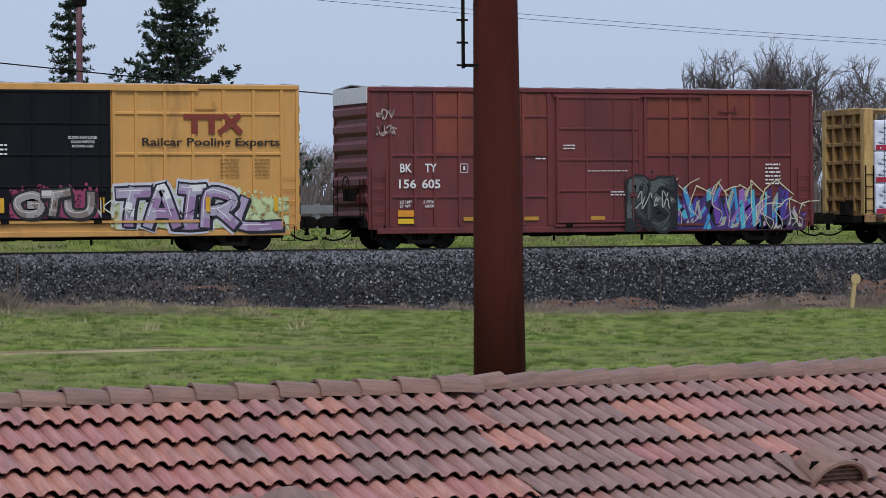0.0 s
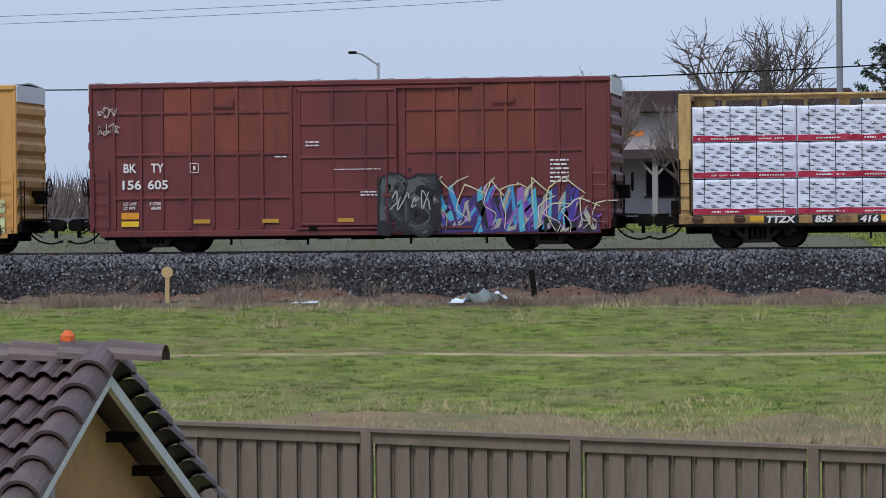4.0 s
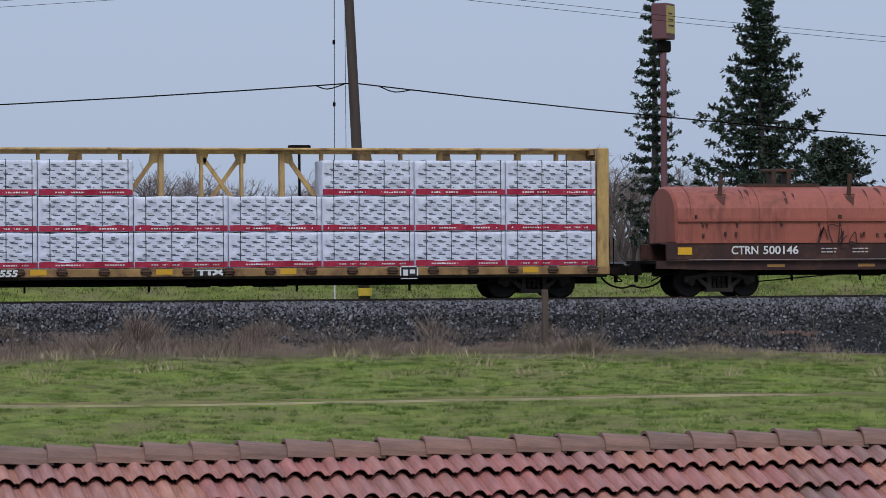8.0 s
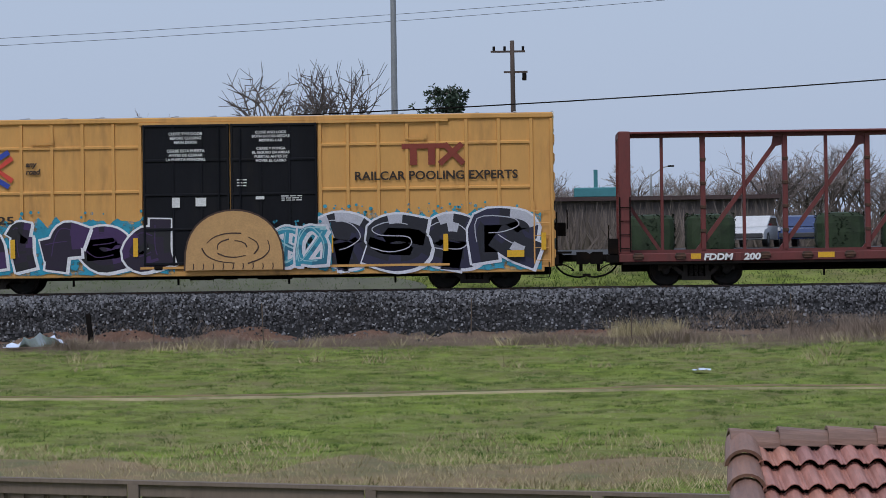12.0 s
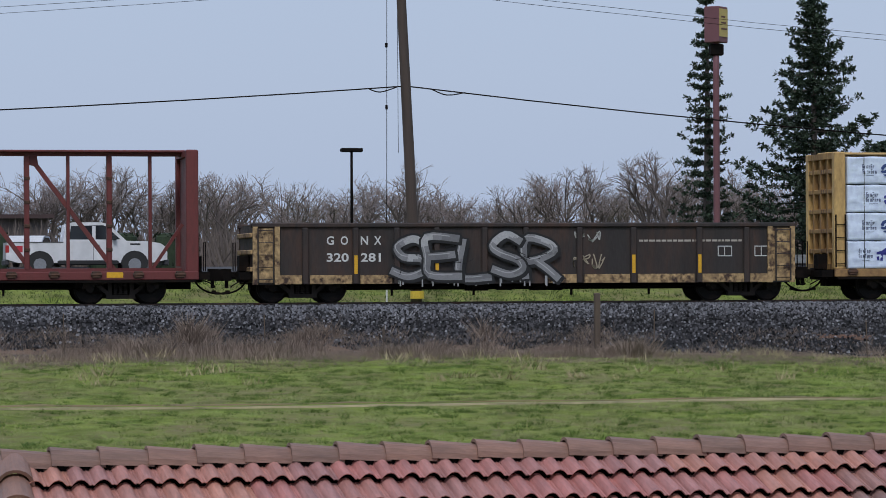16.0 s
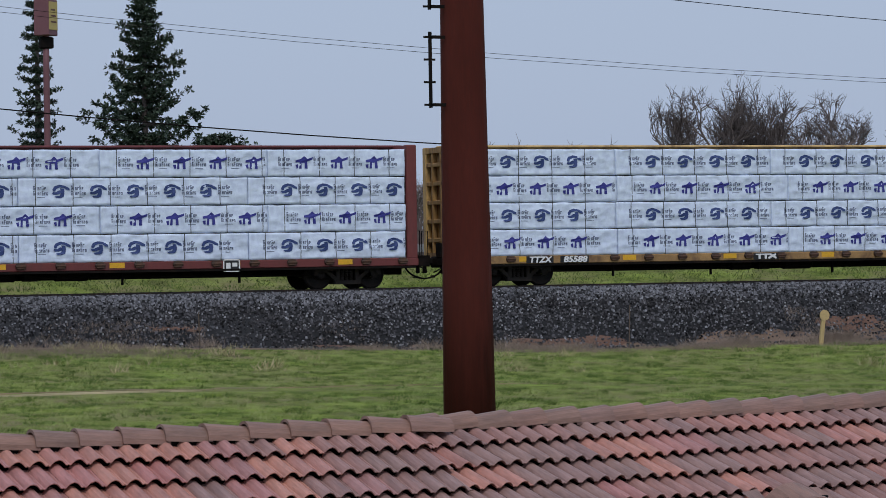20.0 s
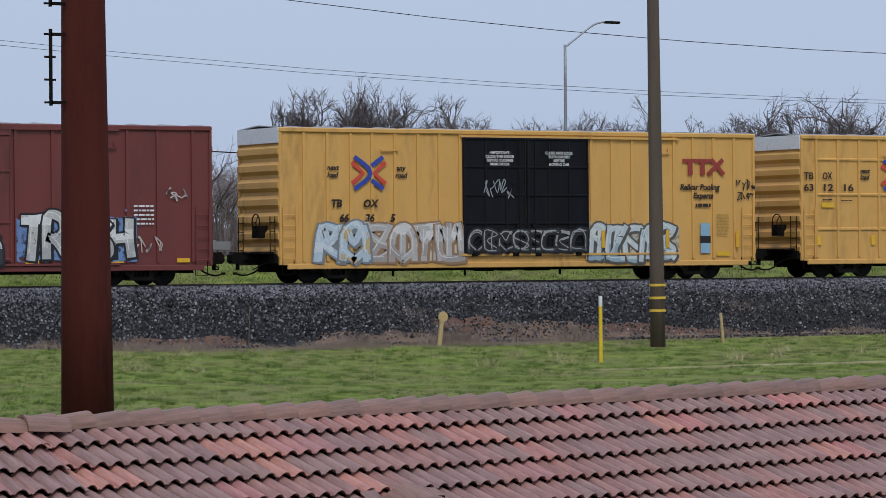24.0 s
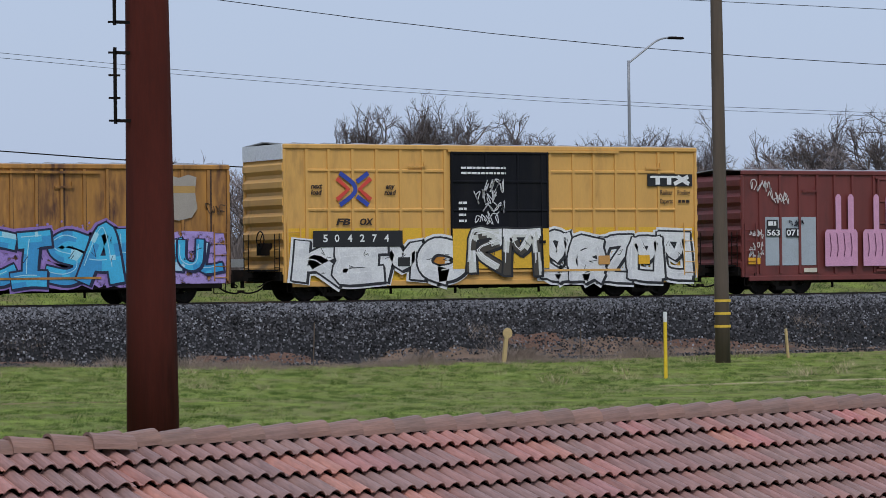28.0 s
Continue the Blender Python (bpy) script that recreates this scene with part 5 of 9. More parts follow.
graffiti(c, 13.9, 15.3, 0.58, 1.7, "L", (0.42, 0.34, 0.48), (0.33, 0.2, 0.36), (0.012, 0.011, 0.02), WHITE, (0.5, 0.58, 0.32), 25, 0.26, 8)
scrawl(c, 9.3, 1.3, 0.8, (0.6, 0.62, 0.55), 26, NEAR - 0.095)
rub_marks(c, (6.35, 9.45, 12.8, 15.0), 1.2, 1.65)

# dark red boxcar
c = boxcar("dark red steel boxcar with faded brick-red panels and graffiti", 36.31, 15.74, 5.07, "maroon", (6.43, 9.4, 0.75, 4.82),
           [0.76, 1.58, 2.24, 3.09, 3.8, 4.54, 5.3, 6.18, 9.6, 10.5, 11.2, 11.95, 12.65, 13.45, 14.2, 14.95], [4.17, 2.93, 1.63], inset=1.9, door_colour="maroon", panels=((2.3, 6.1, 3.0, 4.88, "rusty_red"), (9.7, 13.6, 3.0, 4.88, "rusty_red")))
words(c, "BK", 1.06, 2.4, 0.26, WHITE, 0.4)
words(c, "TY", 1.9, 2.4, 0.26, WHITE, 0.4)
words(c, "156", 1.02, 1.9, 0.26, WHITE, 0.58)
words(c, "605", 1.8, 1.9, 0.26, WHITE, 0.62)
words(c, "LD LMT", 1.05, 1.42, 0.085, WHITE)
words(c, "LT WT", 1.05, 1.29, 0.085, WHITE)
words(c, "217700", 1.84, 1.42, 0.085, WHITE)
words(c, "68300", 1.9, 1.29, 0.085, WHITE)
patch(c, 0.98, 1.52, 1.0, 1.2, (0.75, 0.3, 0.02))
patch(c, 0.98, 1.52, 0.78, 0.94, (0.8, 0.5, 0.02))
for x in (3.2, 5.3, 7.6, 12.0, 14.3):
    patch(c, x, x + 0.5, 0.86, 0.98, (0.5, 0.26, 0.03), y=NEAR - 0.075 if 6.4 < x < 9.4 else NEAR - 0.006)
s = Shape()
for a in (0, 0.25):
    s.box(3.1 + a, 3.12 + a, NEAR - 0.009, NEAR - 0.006, 2.38, 2.66)
    s.box(3.1, 3.37, NEAR - 0.009, NEAR - 0.006, 2.38 + a * 1.06, 2.4 + a * 1.06)
s.box(3.2, 3.27, NEAR - 0.009, NEAR - 0.006, 2.46, 2.58)
part("plate_mark", s, ink(*WHITE), c)
bars(c, 5.7, 6.05, 2.78, 2.88, 1, WHITE, 6)
bars(c, 6.65, 7.05, 3.1, 3.3, 2, WHITE, 7, y=NEAR - 0.08)
bars(c, 7.5, 8.9, 2.4, 2.46, 1, WHITE, 8, y=NEAR - 0.08)
bars(c, 8.3, 9.0, 1.62, 1.8, 2, WHITE, 9, y=NEAR - 0.08)
bars(c, 13.95, 14.5, 1.95, 2.7, 6, WHITE, 10)
scrawl(c, 0.3, 4.2, 0.5, (0.5, 0.4, 0.4), 30)
scrawl(c, 0.3, 3.7, 0.5, (0.5, 0.4, 0.4), 31)
graffiti(c, 9.0, 10.5, 0.5, 2.2, 2, (0.03, 0.035, 0.04), (0.014, 0.014, 0.018), (0.008, 0.008, 0.012), (0.09, 0.1, 0.1), (0.014, 0.012, 0.018), 32, 0.3, 4, y=NEAR - 0.08)
scrawl(c, 9.1, 1.5, 1.0, (0.4, 0.42, 0.38), 34, NEAR - 0.1)
shards(c, 10.4, 14.7, 0.5, 2.05, ((0.06, 0.04, 0.3), (0.05, 0.28, 0.55), (0.012, 0.012, 0.02), (0.14, 0.05, 0.32), (0.28, 0.12, 0.4), (0.08, 0.4, 0.55), (0.36, 0.34, 0.3), (0.05, 0.025, 0.14)), (0.6, 0.57, 0.36), 33, 84)
shards(c, 13.6, 15.4, 0.48, 1.5, ((0.2, 0.08, 0.4), (0.012, 0.012, 0.02), (0.45, 0.43, 0.36), (0.06, 0.02, 0.08)), (0.6, 0.57, 0.42), 35, 16)

# four flatcars with red-banded lumber
c = centerbeam("yellow centerbeam flatcar loaded with wrapped lumber", 54.03, 23.0, "beam_yellow", marks=(("TTZX", 2.55, 0.85), ("855", 3.95, 0.52), ("416", 5.25, 0.52)))
red_load(54.03, 4, 3, 0.78, (0, 1, 5, 6))
c = centerbeam("dark red centerbeam flatcar loaded with wrapped lumber", 78.78, 23.1, "beam_red", marks=(("FDDM", 2.75, 0.85), ("200736", 3.9, 1.0)))
red_load(78.78, 3, 4, 0.8, (0, 1, 4, 5, 6), 3.06)
c = centerbeam("yellow centerbeam flatcar stacked with wrapped lumber", 103.53, 23.05, "beam_yellow", marks=(("TTZX", 2.8, 0.75), ("864", 3.9, 0.5), ("528", 5.0, 0.5)))
red_load(103.53, 4, 3, 0.75, (0, 1, 2, 4, 5, 6))
c = centerbeam("yellow centerbeam flatcar full of wrapped lumber", 128.11, 23.13, "beam_yellow", marks=(("TTZX", 2.5, 0.8), ("855", 3.7, 0.5), ("555", 4.85, 0.55)))
red_load(128.11, 8, 0, 0.0, (0, 1, 2, 5, 6, 7), 2.79)


def coil_car(off):
    car = empty("coil_car")
    tagged(car, "brown steel coil car with two salmon-red curved hoods", "coil car", "cars of the freight train")
    L = 15.6
    part("side_sill", Shape().soft(-0.3, L - 0.1, NEAR + 0.02, NEAR + 0.14, 1.12, 1.62, 0.02).box(-0.3, L - 0.1, NEAR - 0.03, NEAR + 0.14, 1.08, 1.13), M["sill_brown"], car)
    part("side_sill", Shape().soft(-0.3, L - 0.1, 1.41, 1.53, 1.12, 1.62, 0.02), M["sill_brown"], car)
    part("lower_sill", Shape().plate([(-0.6, 1.08), (L + 0.2, 1.08), (L + 0.2, 0.86), (L - 1.6, 0.8), (1.6, 0.8), (-0.6, 0.86)], NEAR + 0.08, NEAR + 0.2), M["sill_brown"], car)
    part("floor", Shape().box(-0.5, L + 0.1, -1.4, 1.4, 0.9, 1.1), M["under"], car)
    part("end_platform", Shape().box(-0.75, -0.28, -1.45, 1.45, 1.0, 1.1).box(L - 0.1, L + 0.35, -1.45, 1.45, 1.0, 1.1), M["under"], car)
    part("sill_line", Shape().box(0.4, L - 0.4, NEAR - 0.038, NEAR - 0.03, 1.115, 1.13), ink(0.45, 0.4, 0.4), car)
    for x0, x1, mat, lab in ((0.0, 7.5, "hood", "salmon-red faded hood"), (7.62, 15.1, "hood_dark", "dark red stained hood")):
        prof = [(-1.5, 1.66), (-1.5, 2.38)] + [(-1.5 * math.cos(a), 2.38 + 1.0 * math.sin(a) ** 0.8) for a in [k * math.pi / 14 for k in range(1, 14)]] + [(1.5, 2.38), (1.5, 1.66)]
        s = Shape()
        m = len(prof)
        xs = [x0, x0 + 0.08, x1 - 0.08, x1]
        for k, x in enumerate(xs):
            sc = 0.93 if k in (0, 3) else 1.0
            s.v += [(x, y * sc, 1.66 + (z - 1.66) * (0.96 if k in (0, 3) else 1)) for y, z in prof]
        s.f = [(i * m + k, i * m + k + 1, (i + 1) * m + k + 1, (i + 1) * m + k) for i in range(3) for k in range(m - 1)] + [tuple(range(m)), tuple(range(4 * m - 1, 3 * m - 1, -1))]
        hood = part("hood", s, M[mat], car, lab)
        for x in spans(x0 + 0.5, x1 - 0.5, 3):
            rib = [(x, y * 1.008, 1.66 + (z - 1.66) * 1.008) for y, z in prof]
            part("hood_seam", Shape().tube(rib, 0.018, 5), M[mat], hood)
        part("hood_rail", Shape().box(x0 + 0.06, x1 - 0.06, -1.56, -1.49, 2.28, 2.36).box(x0 + 0.02, x1 - 0.02, -1.56, -1.45, 1.62, 1.72), M[mat], hood)
        for q in (0.2, 0.75):
            x = x0 + (x1 - x0) * q
            part("hood_post", Shape().beam((x, -1.12, 2.95), (x + 0.06, -1.12, 3.75), 0.1, 0.12).box(x - 0.12, x + 0.18, -1.2, -1.05, 2.9, 2.98), M["winch"], hood)
        x = (x0 + x1) / 2
        part("lifting_frame", Shape().box(x - 1.2, x + 1.2, -0.4, 0.4, 3.36, 3.46).box(x - 0.3, x - 0.18, -0.3, 0.3, 3.46, 3.86).box(x + 0.18, x + 0.3, -0.3, 0.3, 3.46, 3.86).soft(x - 0.5, x + 0.5, -0.25, 0.25, 3.82, 3.92, 0.02), M["winch"], hood)
        r = random.Random(int(x0))

        def skin(a, x):
            return (x, -1.507 * math.cos(a), 2.38 + 1.007 * math.sin(a) ** 0.8)
        for k in range(7 if x0 < 1 else 22):
            q, a0, a1, w = r.uniform(x0 + 0.2, x1 - 0.2), r.uniform(0.5, 1.2), r.uniform(0.02, 0.4), r.uniform(0.02, 0.09)
            s = Shape()
            for i in range(7):
                a = a0 + (a1 - a0) * i / 6
                ww = w * (0.5 + 0.5 * math.sin(0.4 + i)) * (1 - i / 8)
                s.v += [skin(a, q - ww), skin(a, q + ww)]
            s.f = [(2 * i, 2 * i + 1, 2 * i + 3, 2 * i + 2) for i in range(6)]
            part("rust_stain", s, M["rust_run"], hood, "dark rust run")
        for q in (0.2, 0.75):
            x = x0 + (x1 - x0) * q
            part("rust_stain", Shape().add([skin(0.75, x - 0.16), skin(0.75, x + 0.22), skin(0.5, x + 0.12), skin(0.3, x + 0.06), skin(0.42, x - 0.05), skin(0.5, x - 0.12)], [(0, 1, 2, 3, 4, 5)]), M["rust_run"], hood, "dark rust run")
        for k in range(16):
            xx, zz = r.uniform(x0 + 0.2, x1 - 0.2), r.choice((2.42, 1.9, 2.2, 1.85))
            part("hood_lug", Shape().soft(xx - 0.03, xx + 0.03, -1.57, -1.48, zz - 0.06, zz + 0.06, 0.01), M["winch"], hood)
    words(car, "CTRN", 1.74, 1.29, 0.24, WHITE, 0.85)
    words(car, "500146", 2.75, 1.29, 0.24, WHITE, 1.12)
    for x, w in ((0.05, 0.45), (14.75, 0.45)):
        patch(car, x, x + w, 1.28, 1.5, (0.8, 0.42, 0.02))
    for x in (2.9, 5.8, 8.4):
        patch(car, x, x + 0.55, 0.89, 0.98, (0.4, 0.2, 0.06), y=NEAR + 0.07)
    for k, x in enumerate((4.6, 5.6, 7.2, 8.6, 12.0, 14.3)):
        bars(car, x, x + 0.5, 1.3, 1.5, 2, (0.55, 0.5, 0.5), 40 + k)
    s = Shape()
    for a in (0, 0.27, 0.53):
        s.box(13.1 + a, 13.12 + a, NEAR - 0.009, NEAR - 0.006, 1.25, 1.52)
    for a in (1.25, 1.37, 1.5):
        s.box(13.1, 13.65, NEAR - 0.009, NEAR - 0.006, a, a + 0.018)
    part("data_plate", s, ink(0.6, 0.6, 0.6), car)
    patch(car, 7.66, 7.78, 1.75, 2.2, BAND, y=-1.57)
    scrawl(car, 8.1, 1.95, 0.9, (0.75, 0.75, 0.75), 45, -1.575)
    scrawl(car, 4.5, 1.8, 1.0, (0.05, 0.02, 0.02), 46, -1.575)
    underframe(car, L, 1.6, 0.82, 9)
    running_gear(car, L, 1.5, 1.0)
    for x in (1.5, L - 1.5):
        part("body_bolster", Shape().box(x - 0.5, x + 0.5, -1.45, 1.45, 0.78, 0.9), M["under"], car)
    return rolling(car, off)


coil_car(153.3)

# yellow hi-cube boxcar with blue, white and purple graffiti
c = pooling_yellow(171.09, 18.88, [0.65, 1.52, 2.42, 3.33, 4.23, 5.13, 6.03, 6.82, 12.08, 12.89, 13.78, 14.62, 15.51, 16.35, 17.29, 18.24], [4.25, 2.95, 1.7], (6.9, 12.0, 0.78, 4.9), 5.1,
                   "tall yellow boxcar with black double doors and purple graffiti", "gold", gate=(4.1, 15.0))
cross_logo(c, 1.82, 3.04, 3.14, 4.16)
for t, x, z in (("next", 0.84, 3.69), ("load", 0.84, 3.49), ("any", 3.47, 3.72), ("road", 3.47, 3.5)):
    words(c, t, x, z, 0.15, BROWN, None, 0.2)
words(c, "TB", 0.82, 2.5, 0.22, BROWN, 0.5, 0.2)
words(c, "OX", 1.68, 2.5, 0.22, BROWN, 0.55, 0.2)
for t, x in (("64", 0.82), ("14", 1.75), ("25", 2.63)):
    words(c, t, x, 2.05, 0.22, BROWN, 0.48, 0.0, NEAR - 0.032)
bar_logo(c, 14.47, 16.3, 3.62, 4.24, DULL_RED)
words(c, "RAILCAR POOLING EXPERTS", 13.1, 3.2, 0.24, BROWN, 4.74)
for k, t in enumerate(("CLOSE THIS DOOR", "BEFORE CLOSING", "MAIN DOOR", "", "CIERRE ESTA PUERTA", "ANTES DE CERRAR", "LA PUERTA PRINCIPAL")):
    if t:
        words(c, t, 8.17, 4.58 - k * 0.125, 0.08, WHITE, None, 0, NEAR - 0.082, True)
for k, t in enumerate(("CLOSE AND LOCK", "BOTH DOORS BEFORE", "MOVING CAR", "", "CIERRE Y PONGA", "EL SEGURO EN AMBAS", "PUERTAS ANTES DE", "MOVER EL CARRO")):
    if t:
        words(c, t, 10.66, 4.6 - k * 0.118, 0.075, WHITE, None, 0, NEAR - 0.082, True)
patch(c, 7.75, 7.98, 2.47, 2.76, (0.65, 0.65, 0.65), "placard", NEAR - 0.082)
patch(c, 8.44, 8.75, 2.5, 2.75, (0.65, 0.65, 0.65), "placard", NEAR - 0.082)
patch(c, 10.2, 10.45, 2.68, 2.77, (0.65, 0.65, 0.65), "placard", NEAR - 0.082)
bars(c, 9.65, 9.95, 3.05, 3.3, 3, WHITE, 50, y=NEAR - 0.082)
bars(c, 10.95, 11.55, 2.62, 2.8, 3, WHITE, 51, y=NEAR - 0.082)
graffiti(c, 0.3, 7.6, 0.5, 2.2, "Knifed", (0.016, 0.008, 0.026), (0.011, 0.01, 0.014), (0.74, 0.74, 0.78), (0.05, 0.02, 0.09), (0.02, 0.27, 0.4), 52, 0.5, 22, y=NEAR - 0.02)
graffiti(c, 11.9, 18.3, 0.5, 2.3, "OSOR", (0.012, 0.012, 0.022), (0.02, 0.018, 0.05), (0.66, 0.66, 0.74), (0.45, 0.45, 0.52), (0.03, 0.28, 0.4), 53, 0.5, 60, y=NEAR - 0.02)
graffiti(c, 10.7, 12.2, 0.7, 1.9, 2, (0.03, 0.25, 0.36), (0.02, 0.14, 0.22), (0.6, 0.6, 0.66), (0.3, 0.5, 0.56), (0.02, 0.22, 0.32), 54, 0.2, 12, y=NEAR - 0.09)
# a plain tan dome of paint between the two pieces
dome = [(8.1 + 2.9 * (0.5 - 0.5 * math.cos(k * math.pi / 18)), 0.63 + 1.75 * math.sin(k * math.pi / 18) ** 0.7) for k in range(19)]
part("sprayed_dome", Shape().add([(x, NEAR - 0.15, z) for x, z in dome], [tuple(range(19))]), ink(0.5, 0.29, 0.12), c)
s = Shape()
ribbon(s, dome, 0.05, NEAR - 0.154)
for k in range(7):
    q = 0.3 + 0.09 * k
    ribbon(s, curve_through([(9.55 + 1.25 * q * math.cos(1.9 * k + a), 1.3 + 0.62 * q * math.sin(1.9 * k + a)) for a in (0.0, 0.5, 1.0, 1.5)]), 0.045, NEAR - 0.155 - 0.0004 * k, 0.5)
for k in range(9):
    ribbon(s, [(8.35 + 0.29 * k, 0.66), (8.37 + 0.29 * k, 0.72), (8.36 + 0.29 * k, 0.82)], 0.03, NEAR - 0.161)
part("sprayed_line", s, ink(0.06, 0.03, 0.02), c)
rub_marks(c, (0.1, 3.0, 6.6), 1.05, 1.6)
rub_marks(c, (9.95, 12.3, 15.65, 18.5), 1.1, 1.6)
patch(c, 0.95, 1.4, 0.9, 1.05, (0.7, 0.4, 0.02), y=NEAR - 0.16)
patch(c, 17.5, 18.0, 0.9, 1.1, (0.7, 0.4, 0.02), y=NEAR - 0.16)

# three empty centerbeams
centerbeam("empty dark red centerbeam flatcar with open truss", 191.85, 23.2, "beam_red", loaded=False, marks=(("FDDM", 2.45, 0.85), ("200", 3.6, 0.5)))
centerbeam("empty yellow centerbeam flatcar with open truss", 216.79, 23.08, "beam_yellow", top=4.64, loaded=False, marks=(("TTZX", 2.5, 0.85), ("864", 3.95, 0.55), ("801", 4.95, 0.55)))
centerbeam("empty brick-red centerbeam flatcar with open truss", 241.51, 23.12, "beam_red", loaded=False, marks=(("SERA", 2.7, 0.7), ("73024", 3.8, 0.75)))


def gondola(off):
    car = empty("gondola")
    tagged(car, "low black gondola with rusty yellow ends and silver graffiti", "gondola", "cars of the freight train")
    L = 16.55
    for y in (NEAR + 0.06, 1.45):
        part("side_sheet", Shape().box(0, L, y, y + 0.04, 0.55, 2.26), M["gondola"], car)
        part("top_chord", Shape().soft(-0.05, L + 0.05, y - 0.08, y + 0.1, 2.22, 2.36, 0.03), M["gondola"], car)
    part("floor", Shape().box(0, L, -1.45, 1.45, 0.8, 0.9), M["under"], car)
    for x in (0.03, L - 0.15):
        e = part("end_panel", Shape().box(x, x + 0.1, -1.5, 1.5, 0.6, 2.3), M["gondola"], car)
        for z in (1.0, 1.5, 2.0):
            part("end_rib", Shape().soft(x - 0.1 if x < 1 else x + 0.09, x + 0.01 if x < 1 else x + 0.2, -1.48, 1.48, z - 0.07, z + 0.07, 0.02), M["rust_cream"], e)
    for x in (1.56, 3.06, 4.3, 5.5, 6.95, 8.21, 9.85, 11.51, 13.56, 15.04):
        piece("side_post", "gpost", lambda: Shape().soft(-0.09, 0.09, NEAR - 0.04, NEAR + 0.06, 0.55, 2.22, 0.025), M["gondola"], car, pose(x, 0, 0))
    for x0, x1 in ((0.05, 0.75), (15.75, L - 0.05)):
        part("end_patch", Shape().box(x0, x1, NEAR + 0.03, NEAR + 0.06, 0.6, 2.2), M["rust_cream"], car, "chipped and rusty yellow paint")
        part("end_post", Shape().box(x0 - 0.05, x0 + 0.1, NEAR - 0.03, NEAR + 0.06, 0.55, 2.25).box(x1 - 0.1, x1 + 0.05, NEAR - 0.03, NEAR + 0.06, 0.55, 2.25), M["rust_cream"], car)
    for a, b in ((0.8, 1.45), (1.7, 2.95), (3.2, 4.15), (8.9, 9.75), (10.0, 11.4), (11.65, 13.4), (13.65, 14.95), (15.15, 15.7)):
        part("sill_patch", Shape().box(a, b, NEAR - 0.01, NEAR + 0.05, 0.56, 0.82), M["rust_cream"], car, "chipped yellow sill paint")
    for x in (3.06, 5.5, 8.21, 11.51, 13.56):
        patch(car, x - 0.05, x + 0.05, 0.85, 1.4, BAND, y=NEAR - 0.05)
    for t, x in (("G", 2.2), ("O", 2.62), ("N", 3.22), ("X", 3.62)):
        words(car, t, x, 1.72, 0.24, (0.6, 0.6, 0.6), 0.22, 0, NEAR + 0.05)
    words(car, "320", 2.2, 1.22, 0.24, (0.6, 0.6, 0.6), 0.66, 0, NEAR + 0.05)
    words(car, "281", 3.22, 1.22, 0.24, (0.6, 0.6, 0.6), 0.6, 0, NEAR + 0.05)
    graffiti(car, 4.2, 9.1, 0.62, 2.05, "SELSR", (0.22, 0.22, 0.23), (0.16, 0.16, 0.17), (0.01, 0.01, 0.011), (0.4, 0.4, 0.41), None, 61, 0.17, y=NEAR - 0.055)
    drips = Shape()
    r = random.Random(5)
    for k in range(26):
        x, z = r.uniform(4.3, 9.3), r.uniform(0.45, 0.6)
        drips.box(x, x + 0.04, NEAR - 0.06, NEAR - 0.056, z, 0.78)
    part("paint_drips", drips, ink(0.34, 0.34, 0.35), car)
    scrawl(car, 9.7, 1.9, 0.6, (0.4, 0.4, 0.38), 62, NEAR + 0.04)
    scrawl(car, 9.7, 1.2, 0.7, (0.35, 0.3, 0.22), 63, NEAR + 0.04)
    for x in (14.15, 15.3):
        s = Shape()
        for a in (0, 0.2, 0.42):
            s.box(x + a, x + a + 0.025, NEAR + 0.05, NEAR + 0.056, 1.35, 1.65)
        s.box(x, x + 0.44, NEAR + 0.05, NEAR + 0.056, 1.34, 1.37).box(x, x + 0.44, NEAR + 0.05, NEAR + 0.056, 1.63, 1.66)
        part("data_plate", s, ink(0.55, 0.55, 0.55), car)
    bars(car, 11.7, 14.9, 1.75, 1.9, 1, (0.4, 0.36, 0.32), 65, y=NEAR + 0.05)
    for x in (0.15, L - 0.6):
        piece("ladder", "gladder", lambda: ladder_shape(0.6, 2.2), M["gondola"], car, pose(x, NEAR + 0.02, 0))
    piece("brake_gear", "low_works", None, M["under"], car, pose(0, 0, 0))
    piece("brake_gear", "low_works", None, M["under"], car, pose(L, 0, 0, 0, 0, 180))
    underframe(car, L, 1.6, 0.55, 12)
    running_gear(car, L, 1.55, 0.75)
    return rolling(car, off)


gondola(266.21)

# five flatcars of blue-printed lumber
centerbeam("yellow centerbeam flatcar full of blue-printed lumber", 284.06, 23.15, "beam_yellow", marks=(("TTZX", 2.6, 0.75), ("85480", 3.75, 0.85)))
blue_load(284.06, (5.0, 7.1, 4.9, 5.35))
centerbeam("yellow centerbeam flatcar packed with blue-printed lumber", 308.7, 23.2, "beam_yellow", marks=(("TTZX", 2.3, 0.8), ("84742", 3.5, 0.85)))
blue_load(308.7, (5.6, 6.2, 5.6, 5.0))
centerbeam("dark red centerbeam flatcar full of blue-printed lumber", 333.25, 23.35, "beam_red", marks=(("273783", 3.4, 0.9),))
blue_load(333.25, (4.6, 5.4, 7.3, 5.25))
centerbeam("yellow centerbeam flatcar stacked with blue-printed lumber", 358.0, 23.15, "beam_yellow", marks=(("TTZX", 2.4, 0.8), ("85588", 3.6, 0.85)))
blue_load(358.0, (5.2, 6.3, 5.7, 5.15))
